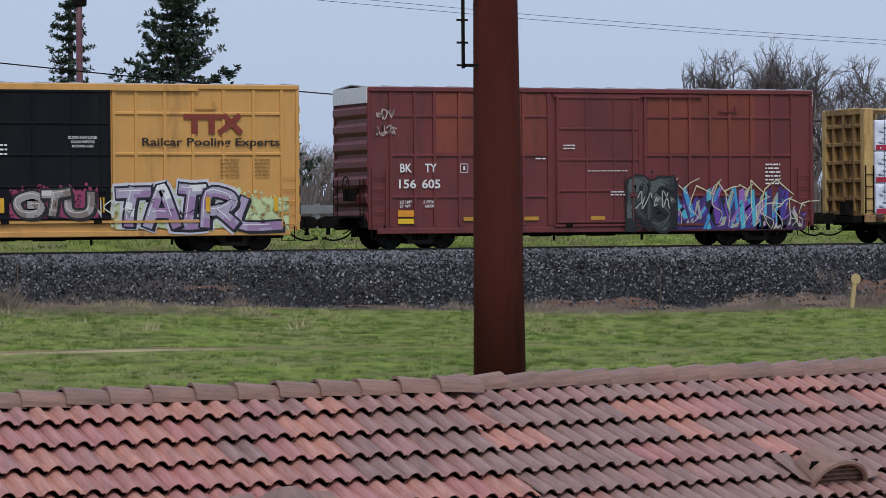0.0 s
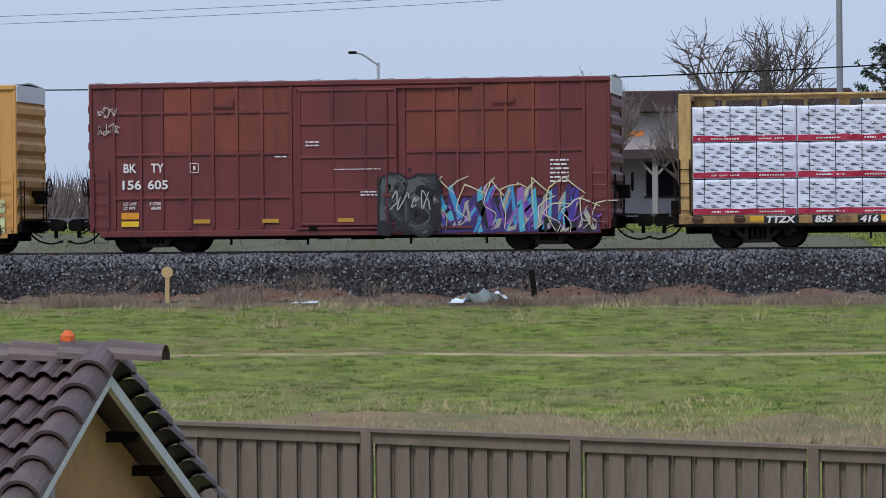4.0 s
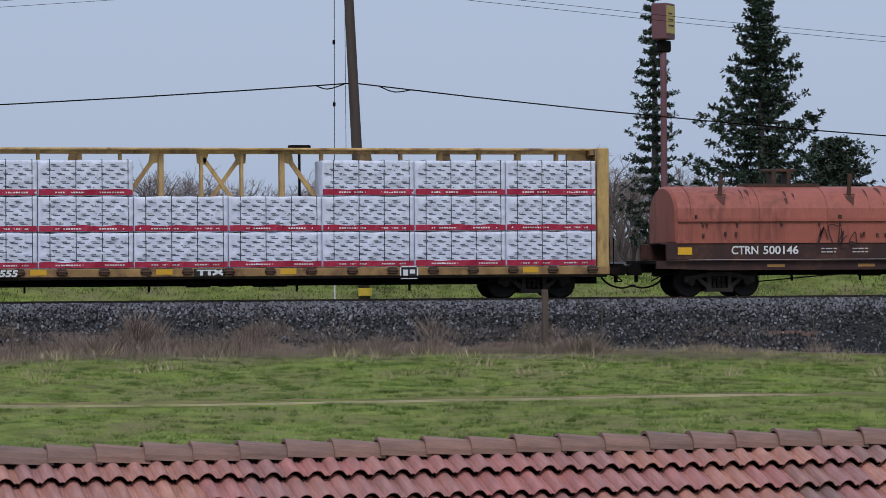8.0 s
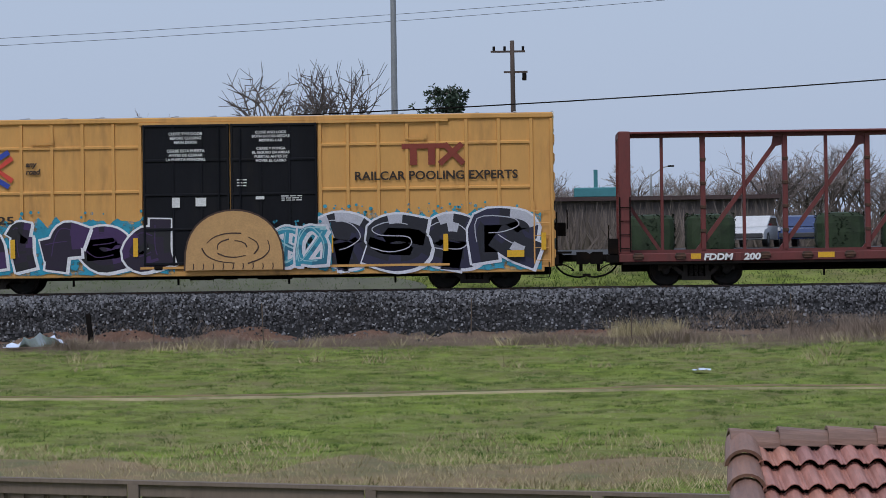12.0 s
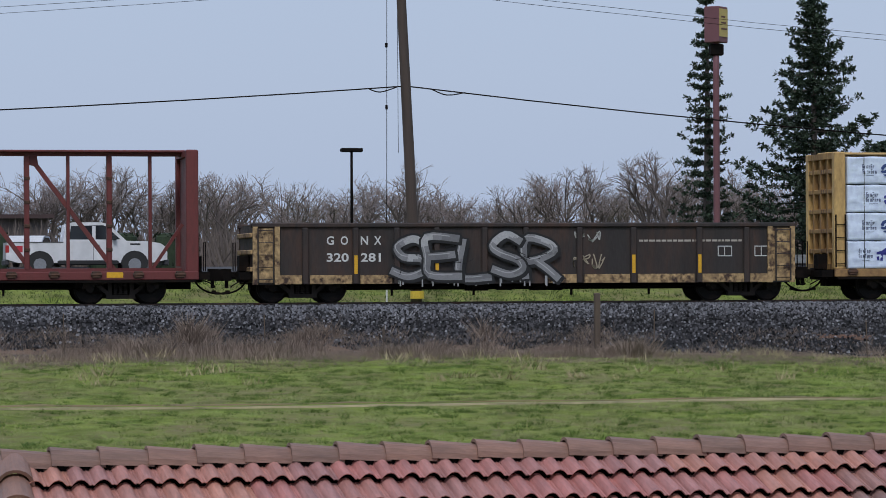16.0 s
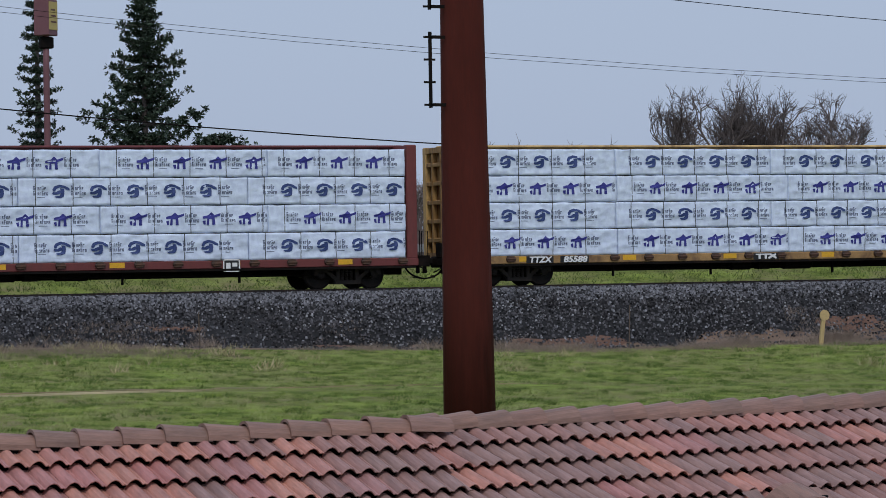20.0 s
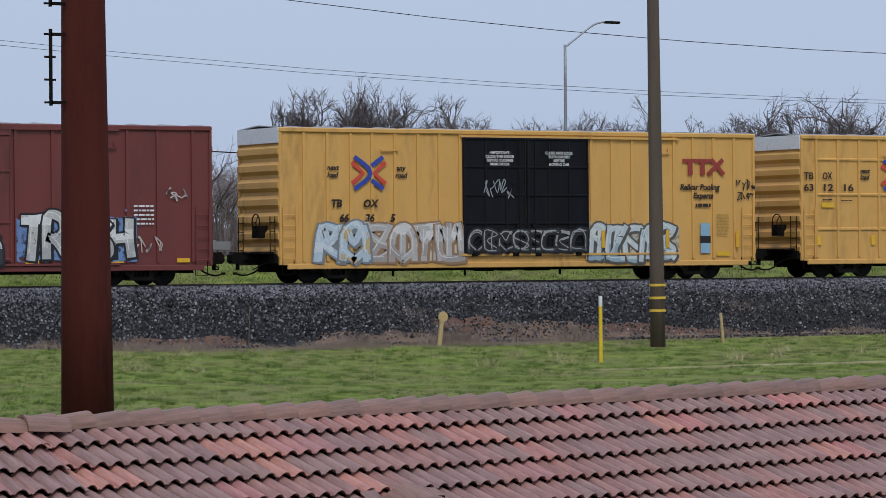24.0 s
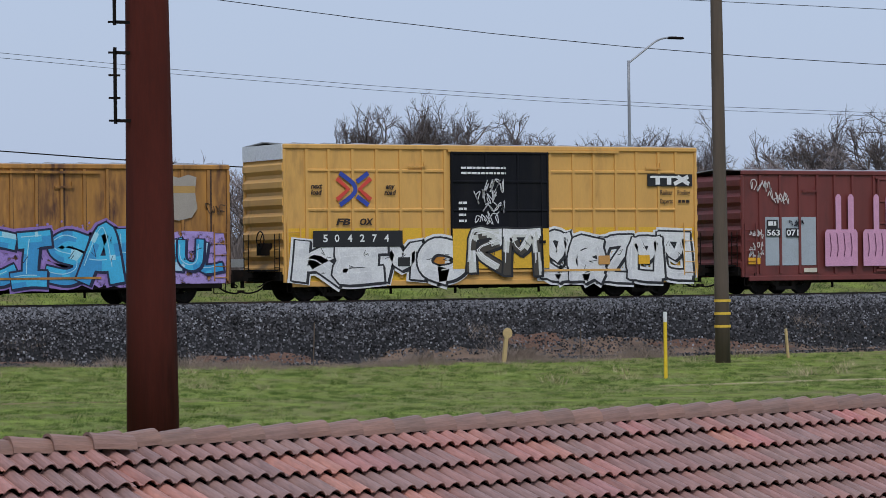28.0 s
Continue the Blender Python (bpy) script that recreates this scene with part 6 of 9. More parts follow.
centerbeam("yellow centerbeam flatcar with a gap in its lumber", 382.85, 23.35, "beam_yellow", marks=(("TTZX", 3.8, 0.8), ("86683", 4.95, 0.85)), inset=3.0)
blue_load(382.85, (6.6, 2.2, 6.4, 7.35), tiers=2)
load(382.85, [(x, w, 0.955 + j * 0.858, 0.842, (k * 3 + j) % 4) for j, k, x, w in ((2, 0, 0.41, 4.15), (2, 1, 4.58, 3.0), (2, 2, 7.82, 7.1), (2, 3, 15.2, 7.57), (3, 0, 0.41, 5.9), (3, 2, 7.76, 7.15), (3, 3, 15.2, 7.57))], "blue", "white-wrapped lumber bundle printed with dark blue emblems")

# brick-red boxcar with a striped white emblem
c = boxcar("brick-red boxcar with a white striped emblem and graffiti", 408.4, 18.86, 5.09, "brick", (7.06, 11.94, 0.75, 4.92), [0.7, 1.97, 3.19, 4.35, 5.52, 6.85, 12.1, 13.34, 14.61, 15.89, 16.95, 18.18], [], inset=2.3,
           door_colour="brick", double=True, door_rails=(0.85, 2.0, 3.61, 4.75), gate=(3.9, 15.3))
s = Shape()
y = NEAR - 0.006
for k in range(5):
    s.plate([(0.55, 3.1 + k * 0.215), (2.55 + k * 0.1, 3.1 + k * 0.215), (2.6 + k * 0.1, 3.22 + k * 0.215), (0.55, 3.22 + k * 0.215)], y, y + 0.003)
s.plate([(2.5, 3.1), (2.85, 3.1), (3.2, 4.16), (2.95, 4.16)], y, y + 0.003)
s.plate([(2.95, 4.16), (3.4, 4.16), (3.75, 3.1), (3.35, 3.1)], y - 0.004, y - 0.001)
s.plate([(3.4, 3.1), (3.75, 3.1), (4.0, 4.16), (3.65, 4.16)], y - 0.008, y - 0.005)
ribbon(s, curve_through([(5.0, 3.95), (4.5, 4.05), (4.25, 3.8), (4.6, 3.6), (4.9, 3.4), (4.6, 3.2), (3.95, 3.22)]), 0.26, y - 0.01)
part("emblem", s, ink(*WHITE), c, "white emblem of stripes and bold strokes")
words(c, "470", 1.12, 1.78, 0.24, WHITE, 0.68)
words(c, "105", 2.35, 1.78, 0.24, WHITE, 0.64)
bars(c, 1.12, 1.7, 2.35, 2.58, 1, WHITE, 70)
patch(c, 0.95, 1.55, 1.05, 1.22, (0.75, 0.3, 0.02))
patch(c, 0.95, 1.5, 0.72, 0.95, (0.8, 0.4, 0.02))
for x in (3.0, 12.4, 15.3, 17.6):
    patch(c, x, x + 0.45, 0.72, 0.86, (0.75, 0.4, 0.02))
for k, t in enumerate(("CLOSE AND LOCK", "BOTH DOORS BEFORE", "MOVING CAR")):
    words(c, t, 10.7, 4.12 - k * 0.13, 0.08, WHITE, None, 0, NEAR - 0.082, True)
bars(c, 2.35, 2.9, 1.35, 1.6, 2, WHITE, 71)
bars(c, 7.5, 8.6, 2.3, 2.36, 1, WHITE, 72, y=NEAR - 0.08)
bars(c, 9.8, 11.0, 2.3, 2.36, 1, WHITE, 73, y=NEAR - 0.08)
bars(c, 16.1, 16.8, 1.9, 2.6, 5, WHITE, 74)
graffiti(c, 3.1, 6.9, 0.58, 2.05, 5, (0.42, 0.39, 0.24), (0.26, 0.22, 0.12), (0.04, 0.02, 0.018), (0.56, 0.53, 0.4), (0.22, 0.16, 0.2), 75, 0.24, 8)
for k, (x, col) in enumerate(((7.6, (0.6, 0.6, 0.6)), (8.6, (0.1, 0.12, 0.2)), (9.5, (0.5, 0.42, 0.34)), (10.7, (0.6, 0.58, 0.6)))):
    graffiti(c, x, x + 0.8, 0.7, 1.75 + 0.3 * (k == 2), 1, col, (0.04, 0.04, 0.05), (0.014, 0.012, 0.014), (0.62, 0.6, 0.6), None, 76 + k, 0.24, y=NEAR - 0.085)
graffiti(c, 12.3, 16.0, 0.72, 2.25, "TRASH", (0.5, 0.5, 0.48), (0.4, 0.4, 0.4), (0.01, 0.01, 0.014), (0.7, 0.7, 0.68), (0.14, 0.24, 0.46), 90, 0.22, 6)
scrawl(c, 0.25, 2.9, 0.7, (0.4, 0.36, 0.36), 78)
scrawl(c, 16.0, 1.3, 0.8, (0.5, 0.45, 0.42), 79)
scrawl(c, 17.2, 2.9, 0.6, (0.6, 0.56, 0.55), 80)

# yellow boxcar, smooth ribs
c = pooling_yellow(429.68, 18.85, [0.9, 1.77, 2.64, 3.44, 4.3, 5.18, 6.0, 6.8, 12.0, 12.84, 13.67, 14.55, 15.41, 16.21, 17.08, 17.96], [], (6.89, 11.86, 0.96, 4.86), 5.1,
                   "yellow boxcar with black double doors and faded graffiti", gate=(4.2, 15.0))
bar_logo(c, 15.76, 17.54, 3.63, 4.2, (0.3, 0.04, 0.03))
for t, x, z in (("Railcar Pooling", 15.66, 3.12), ("Experts", 16.2, 2.82)):
    words(c, t, x, z, 0.19, BROWN, None, 0.15)
bars(c, 16.3, 17.0, 2.44, 2.74, 1, BROWN, 89)
cross_logo(c, 2.7, 3.9, 3.1, 4.15)
for t, x, z, hi in (("any", 4.35, 3.72, 0.16), ("road", 4.3, 3.48, 0.16), ("next", 1.75, 3.72, 0.16), ("load", 1.75, 3.48, 0.16), ("TB", 1.9, 2.5, 0.24), ("OX", 3.1, 2.5, 0.24), ("66", 2.2, 2.02, 0.24), ("36", 3.15, 2.02, 0.24), ("5", 4.1, 2.02, 0.24)):
    words(c, t, x, z, hi, BROWN, None, 0.2)
for k, t in enumerate(("-IMPORTANT-", "CLOSE THIS DOOR", "BEFORE CLOSING", "MAIN DOOR")):
    words(c, t, 8.3, 4.3 - k * 0.13, 0.09, WHITE, None, 0, NEAR - 0.082, True)
for k, t in enumerate(("CLOSE AND LOCK", "BOTH DOORS", "BEFORE", "MOVING CAR")):
    words(c, t, 10.65, 4.3 - k * 0.13, 0.09, WHITE, None, 0, NEAR - 0.082, True)
scrawl(c, 7.6, 3.1, 1.0, (0.3, 0.33, 0.35), 81, NEAR - 0.085)
graffiti(c, 7.1, 11.7, 1.0, 1.75, 8, (0.03, 0.03, 0.034), (0.1, 0.1, 0.11), (0.012, 0.012, 0.014), (0.35, 0.35, 0.36), None, 82, 0.14, y=NEAR - 0.085)
graffiti(c, 11.95, 15.4, 0.6, 1.95, 5, (0.5, 0.56, 0.58), (0.3, 0.4, 0.46), (0.1, 0.09, 0.08), (0.64, 0.66, 0.64), (0.5, 0.46, 0.36), 83, 0.22, 4)
graffiti(c, 3.2, 6.8, 0.62, 2.0, 4, (0.46, 0.44, 0.42), (0.36, 0.32, 0.3), (0.3, 0.18, 0.1), (0.66, 0.64, 0.62), (0.6, 0.52, 0.4), 84, 0.26, 4)
graffiti(c, 1.4, 3.2, 0.62, 2.0, 2, (0.46, 0.55, 0.62), (0.55, 0.4, 0.2), (0.2, 0.22, 0.24), (0.6, 0.66, 0.7), None, 88, 0.26)
scrawl(c, 18.05, 3.3, 0.6, (0.03, 0.02, 0.02), 85)
scrawl(c, 18.1, 2.9, 0.5, (0.03, 0.02, 0.02), 86)
rub_marks(c, (12.35, 15.0, 17.95), 1.1, 1.7)
patch(c, 16.5, 16.9, 0.9, 1.95, (0.25, 0.42, 0.55), "sprayed_patch")
patch(c, 16.48, 16.92, 1.25, 1.5, BLACK, "data_plate", NEAR - 0.012)
bars(c, 17.2, 17.7, 1.5, 2.3, 7, (0.4, 0.26, 0.06), 87)
patch(c, 17.2, 17.75, 0.8, 0.95, (0.7, 0.42, 0.02))

# clean yellow boxcar
c = pooling_yellow(450.53, 18.78, [0.69, 1.64, 2.59, 3.48, 4.35, 5.21, 6.05, 6.88, 12.05, 12.79, 13.69, 14.67, 15.58, 16.35, 17.2, 18.08], [4.23, 2.97, 1.73], (6.97, 11.94, 1.0, 4.9), 5.1,
                   "clean yellow boxcar with black double doors", gate=(4.1, 14.7))
cross_logo(c, 3.62, 4.95, 3.15, 4.2)
for t, x, z in (("next", 2.62, 3.75), ("load", 2.62, 3.52), ("any", 5.35, 3.75), ("road", 5.35, 3.5)):
    words(c, t, x, z, 0.16, BROWN, None, 0.2)
for t, x, z in (("TB", 0.12, 3.52), ("OX", 0.95, 3.52), ("63", 0.12, 3.1), ("12", 1.0, 3.1), ("16", 1.9, 3.1)):
    words(c, t, x, z, 0.24, BROWN, 0.42)
bar_logo(c, 14.38, 16.25, 3.66, 4.26, DULL_RED)
words(c, "RAILCAR POOLING EXPERTS", 13.01, 3.18, 0.26, BROWN, 4.77)
for x in (8.15, 10.75):
    bars(c, x - 0.35, x + 0.35, 4.05, 4.65, 7, WHITE, int(x), y=NEAR - 0.082)
    patch(c, x - 0.15, x + 0.1, 1.75, 2.0, (0.65, 0.65, 0.65), "placard", NEAR - 0.082)
    patch(c, x - 0.55, x - 0.35, 1.75, 1.9, (0.35, 0.04, 0.03), "placard", NEAR - 0.082)
    bars(c, x - 0.2, x + 0.35, 2.1, 2.3, 2, WHITE, int(x) + 3, y=NEAR - 0.082)
bars(c, 7.2, 7.9, 3.0, 3.25, 3, WHITE, 90, y=NEAR - 0.082)
patch(c, 0.9, 1.45, 2.5, 2.68, (0.75, 0.45, 0.03))
patch(c, 17.3, 17.8, 2.5, 2.66, (0.75, 0.45, 0.03))
patch(c, 16.5, 16.95, 2.62, 2.9, (0.2, 0.18, 0.14), "data_plate")
bars(c, 0.95, 1.4, 2.72, 2.86, 1, BROWN, 91)
bars(c, 1.75, 2.3, 2.72, 2.8, 1, BROWN, 92)
for x in (0.7, 3.1, 6.35, 12.3, 15.2, 17.6):
    patch(c, x, x + 0.16, 1.15, 1.5, (0.78, 0.46, 0.02))

# weathered orange boxcar
c = boxcar("weathered orange boxcar with bright blue graffiti", 471.45, 19.15, 4.4, "orange", (5.75, 10.85, 0.9, 4.12), [0.9, 1.7, 2.5, 3.35, 4.2, 4.8, 5.6, 11.0, 11.73, 12.56, 13.4, 14.16, 14.93, 15.78, 16.56, 17.5, 18.4], [], inset=2.2,
           door_colour="orange", double=True, white_end=False, ribs=6, door_rails=(1.0, 1.8, 2.5, 3.3, 4.02), sill_colour="under", gate=(3.0, 13.6))
graffiti(c, 1.0, 5.6, 0.56, 2.15, 5, (0.46, 0.42, 0.46), (0.26, 0.23, 0.25), (0.02, 0.015, 0.02), (0.7, 0.68, 0.72), (0.03, 0.16, 0.5), 100, 0.34, low=(0.36, 0.07, 0.18))
for a, b, z in ((0.15, 1.1, 1.9), (5.5, 6.3, 2.0)):
    part("graffiti_cloud", Shape().plate([(a, 0.55), (b, 0.58), (b - 0.05, z * 0.7), (b + 0.1, z), (a + 0.2, z - 0.1), (a - 0.05, z * 0.6)], NEAR - 0.012, NEAR - 0.009), ink(0.02, 0.14, 0.5), c)
graffiti(c, 6.3, 7.0, 0.7, 1.8, 1, (0.05, 0.2, 0.55), (0.3, 0.3, 0.3), (0.02, 0.06, 0.26), (0.5, 0.56, 0.65), None, 101, 0.3, y=NEAR - 0.085)
graffiti(c, 10.6, 16.5, 0.5, 2.4, "CISAH", (0.05, 0.42, 0.68), (0.04, 0.28, 0.56), (0.012, 0.015, 0.05), (0.35, 0.64, 0.75), (0.3, 0.2, 0.5), 102, 0.36, rim=(0.26, 0.16, 0.44), y=NEAR - 0.02)
part("graffiti_cloud", Shape().plate([(16.5, 0.62), (18.95, 0.62), (19.0, 1.6), (18.9, 2.25), (17.4, 2.3), (16.6, 2.1)], NEAR - 0.012, NEAR - 0.009), overspray(0.36, 0.26, 0.56), c)
graffiti(c, 16.7, 18.8, 0.95, 2.1, "MUL", (0.05, 0.42, 0.68), (0.03, 0.28, 0.56), (0.012, 0.015, 0.06), (0.4, 0.6, 0.75), None, 103, 0.24, y=NEAR - 0.02)
part("shield_emblem", Shape().plate([(16.75, 4.0), (17.0, 4.08), (17.35, 3.98), (17.7, 4.08), (17.98, 4.0), (17.92, 3.55), (18.0, 3.0), (17.8, 2.72), (17.36, 2.62), (16.92, 2.72), (16.73, 3.0), (16.8, 3.55)], NEAR - 0.009, NEAR - 0.006), ink(0.34, 0.3, 0.26), c, "faded grey shield")
patch(c, 16.8, 17.93, 3.5, 3.72, (0.42, 0.25, 0.08), "shield_bar", NEAR - 0.014)
for x in (1.15, 2.0, 2.85, 3.7, 4.45):
    patch(c, x, x + 0.34, 3.25, 3.7, (0.4, 0.19, 0.05), "faded_letter")
for t, x in (("56", 1.1), ("32", 1.95), ("4", 2.7)):
    words(c, t, x, 1.85, 0.24, BROWN, 0.4 if len(t) > 1 else 0.18, 0, NEAR - 0.03)
scrawl(c, 1.2, 3.0, 0.6, (0.62, 0.58, 0.5), 104)
scrawl(c, 1.2, 2.5, 0.6, (0.62, 0.58, 0.5), 105)
scrawl(c, 18.3, 3.0, 0.5, (0.1, 0.05, 0.02), 106)
patch(c, 8.5, 8.85, 1.75, 2.05, (0.4, 0.04, 0.03), "placard", NEAR - 0.08)
patch(c, 8.6, 9.7, 1.0, 1.3, (0.62, 0.36, 0.03), "reflector", NEAR - 0.08)
patch(c, 7.2, 7.8, 1.35, 1.75, BLACK, "placard", NEAR - 0.08)
bars(c, 9.2, 10.2, 3.4, 3.75, 3, BROWN, 107, y=NEAR - 0.08)

# two-tone yellow boxcar with white graffiti
c = pooling_yellow(492.5, 15.86, [0.84, 1.64, 2.51, 3.39, 4.28, 5.11, 5.94, 9.97, 10.89, 11.7, 12.58, 13.41, 14.3, 15.0], [4.25, 2.97], (6.14, 9.88, 0.98, 4.9), 5.1,
                   "two-tone yellow boxcar with black door and white graffiti", double=False, inset=2.0, gate=(5.0, 14.2), panels=((0.1, 6.1, 0.62, 2.36, "bright"), (9.9, 15.75, 0.62, 2.36, "bright")))
part("door_lower", Shape().box(6.16, 9.86, NEAR - 0.082, NEAR - 0.076, 1.0, 2.33), M["bright"], c, "fresh yellow lower half of the door")
cross_logo(c, 1.96, 3.13, 3.12, 4.16)
for t, x, z in (("next", 0.98, 3.66), ("load", 0.98, 3.46), ("any", 3.72, 3.66), ("road", 3.66, 3.46)):
    words(c, t, x, z, 0.15, BROWN, None, 0.2)
words(c, "FB", 1.88, 2.47, 0.2, BROWN, 0.52, 0.2)
words(c, "OX", 2.75, 2.47, 0.2, BROWN, 0.5, 0.2)
patch(c, 1.0, 4.28, 1.75, 2.28, BLACK, "number_panel", NEAR - 0.085)
for t, x in zip("504274", (1.36, 1.78, 2.25, 2.7, 3.15, 3.6)):
    words(c, t, x, 1.92, 0.23, WHITE, 0.17, 0, NEAR - 0.09)
patch(c, 13.83, 15.66, 3.76, 4.18, BLACK, "emblem_panel")
bar_logo(c, 13.95, 15.55, 3.82, 4.12, WHITE, NEAR - 0.012)
words(c, "Railcar", 14.35, 3.48, 0.15, BROWN, 0.5)
words(c, "Pooling", 15.05, 3.48, 0.15, BROWN, 0.52)
words(c, "Experts", 14.35, 3.18, 0.15, BROWN, 0.5)
bars(c, 15.08, 15.58, 3.14, 3.38, 1, BROWN, 109)
bars(c, 6.5, 8.2, 4.1, 4.45, 2, WHITE, 110, y=NEAR - 0.08)
for k in range(4):
    scrawl(c, 7.0 + 0.3 * (k % 2), 2.7 + 0.35 * k, 0.7, (0.6, 0.6, 0.62), 111 + k, NEAR - 0.085)
bars(c, 6.4, 6.7, 2.5, 3.3, 4, WHITE, 116, y=NEAR - 0.08)
graffiti(c, 0.5, 6.5, 0.5, 2.1, "KEMO", (0.7, 0.7, 0.7), (0.64, 0.64, 0.65), (0.02, 0.02, 0.025), (0.75, 0.75, 0.75), None, 117, 0.36, rim=(0.72, 0.72, 0.72), y=NEAR - 0.055)
graffiti(c, 9.6, 15.5, 0.5, 2.2, 5, (0.7, 0.7, 0.7), (0.62, 0.62, 0.63), (0.02, 0.02, 0.024), (0.75, 0.75, 0.75), None, 118, 0.3, rim=(0.72, 0.72, 0.72), y=NEAR - 0.02)
graffiti(c, 6.9, 9.4, 0.7, 2.3, 2, (0.6, 0.6, 0.56), (0.06, 0.05, 0.04), (0.015, 0.015, 0.018), (0.75, 0.75, 0.75), None, 119, 0.26, y=NEAR - 0.09)
for x, col in ((1.9, (0.6, 0.3, 0.05)), (4.1, (0.02, 0.02, 0.02)), (5.4, (0.5, 0.2, 0.02)), (11.8, (0.55, 0.28, 0.08)), (13.4, (0.75, 0.4, 0.02))):
    patch(c, x, x + 0.45, 1.1, 1.4, col, "reflector", NEAR - 0.07)

# dark red boxcar that comes last
c = boxcar("dull red boxcar with pink sprayed shapes and white tags", 510.2, 16.6, 4.33, "brick", (5.8, 10.6, 0.85, 4.08), [0.78, 1.63, 2.45, 3.22, 3.96, 4.74, 5.67, 10.8, 11.6, 12.4, 13.2, 14.0, 14.8, 15.7], [], inset=2.1, door_colour="brick",
           double=True, white_end=False, ribs=6, gate=(3.0, 13.0))
part("number_panel", Shape().box(1.0, 3.15, NEAR + 0.035, NEAR + 0.044, 1.0, 2.7), ink(0.36, 0.4, 0.44), c)
patch(c, 1.04, 1.5, 2.05, 2.6, BLACK, "number_panel")
patch(c, 1.85, 2.4, 2.0, 2.3, BLACK, "number_panel")
patch(c, 1.02, 1.62, 2.02, 2.3, BLACK, "number_panel", NEAR - 0.003)
words(c, "563", 1.04, 2.05, 0.2, WHITE, 0.54, 0, NEAR - 0.012)
words(c, "071", 1.87, 2.05, 0.2, WHITE, 0.5, 0, NEAR - 0.012)
bars(c, 1.1, 1.46, 2.3, 2.68, 1, WHITE, 119, y=NEAR - 0.012)
for k in range(3):
    x = 3.3 + k * 1.65
    s = Shape()
    for q, (a, b, z) in enumerate(((0.62, 0.86, 3.5), (1.15, 1.4, 3.5), (0.15, 1.55, 2.25))):
        s.plate([(x + a, 0.95), (x + b, 0.95), (x + b, z - 0.1), (x + b - 0.08, z), (x + a + 0.08, z), (x + a, z - 0.1)], NEAR - 0.09 - 0.004 * q, NEAR - 0.087 - 0.004 * q)
    part("sprayed_shape", s, ink(0.6, 0.3, 0.45), c, "plain pink sprayed shape")
    s = Shape()
    for a in (0.35, 0.65, 0.95, 1.25):
        ribbon(s, curve_through([(x + a, 2.1), (x + a + 0.05, 1.6), (x + a, 1.3)]), 0.04, NEAR - 0.108)
    part("sprayed_line", s, ink(0.12, 0.03, 0.08), c)
for k, (x, z) in enumerate(((0.4, 3.8), (1.1, 3.4), (0.3, 2.1), (0.3, 1.7), (0.3, 1.4), (2.0, 2.5))):
    scrawl(c, x, z, 0.7 if k < 2 else 0.45, (0.6, 0.56, 0.55) if k < 5 else (0.03, 0.03, 0.04), 120 + k)
patch(c, 0.25, 0.75, 1.05, 1.28, (0.72, 0.36, 0.02))
patch(c, 2.6, 3.15, 0.75, 0.9, (0.6, 0.55, 0.45))


# ---- roofs of the houses below ----
TILE_W, GAUGE, LAP = 0.344, 0.365, 0.42


def tile_shape():
    """Two broad barrels, each with a narrow ribbed pan beside it; its lower edge stands clear of the tile below. x across, y up the slope, z out of it."""
    one = [(0.0, 0.0), (0.012, 0.016), (0.036, 0.036), (0.064, 0.043), (0.092, 0.036), (0.116, 0.016), (0.128, 0.002), (0.142, 0.0), (0.15, 0.006), (0.158, 0.0)]
    prof = one + [(x + TILE_W / 2, z) for x, z in one] + [(TILE_W, 0.0)]
    m = len(prof)
    v = [(x, 0, z * 1.12 + 0.064) for x, z in prof] + [(x, LAP, z * 1.12) for x, z in prof] + [(x, 0, z * 1.12 + 0.056) for x, z in prof] + [(x, 0.24, z * 1.12 + 0.016) for x, z in prof]
    f = []
    for i in range(m - 1):
        f += [(i, i + 1, m + i + 1, m + i), (2 * m + i, 2 * m + i + 1, i + 1, i), (3 * m + i, 3 * m + i + 1, 2 * m + i + 1, 2 * m + i)]
    return Shape().add(v, f)


def barrel_shape(long, r0, r1, sides=7, lift=0.02):
    """A half-round cover tile along +y, a little wider and higher at y = 0."""
    v = []
    for y, r, z in ((0, r0, lift), (long, r1, 0)):
        for q in (1.0, 0.82):
            v += [(-r * q * math.cos(math.pi * k / sides), y, z + r * q * math.sin(math.pi * k / sides)) for k in range(sides + 1)]
    n = sides + 1
    f = [(k, k + 1, 2 * n + k + 1, 2 * n + k) for k in range(sides)] + [(k + 1, k, n + k, n + k + 1) for k in range(sides)]
    return Shape().add(v, f)


def slope_frame(p, along, down, pitch):
    """A frame on a roof: origin p, x along the ridge, y up the slope, z out."""
    a = Vector((along[0], along[1], 0)).normalized()
    d = Vector((down[0], down[1], 0)).normalized()
    up = -d * math.cos(radians(pitch)) + Vector((0, 0, math.sin(radians(pitch))))
    out = d * math.sin(radians(pitch)) + Vector((0, 0, math.cos(radians(pitch))))
    m = Matrix((a, up, out)).transposed().to_4x4()
    m.translation = Vector(p)
    return m


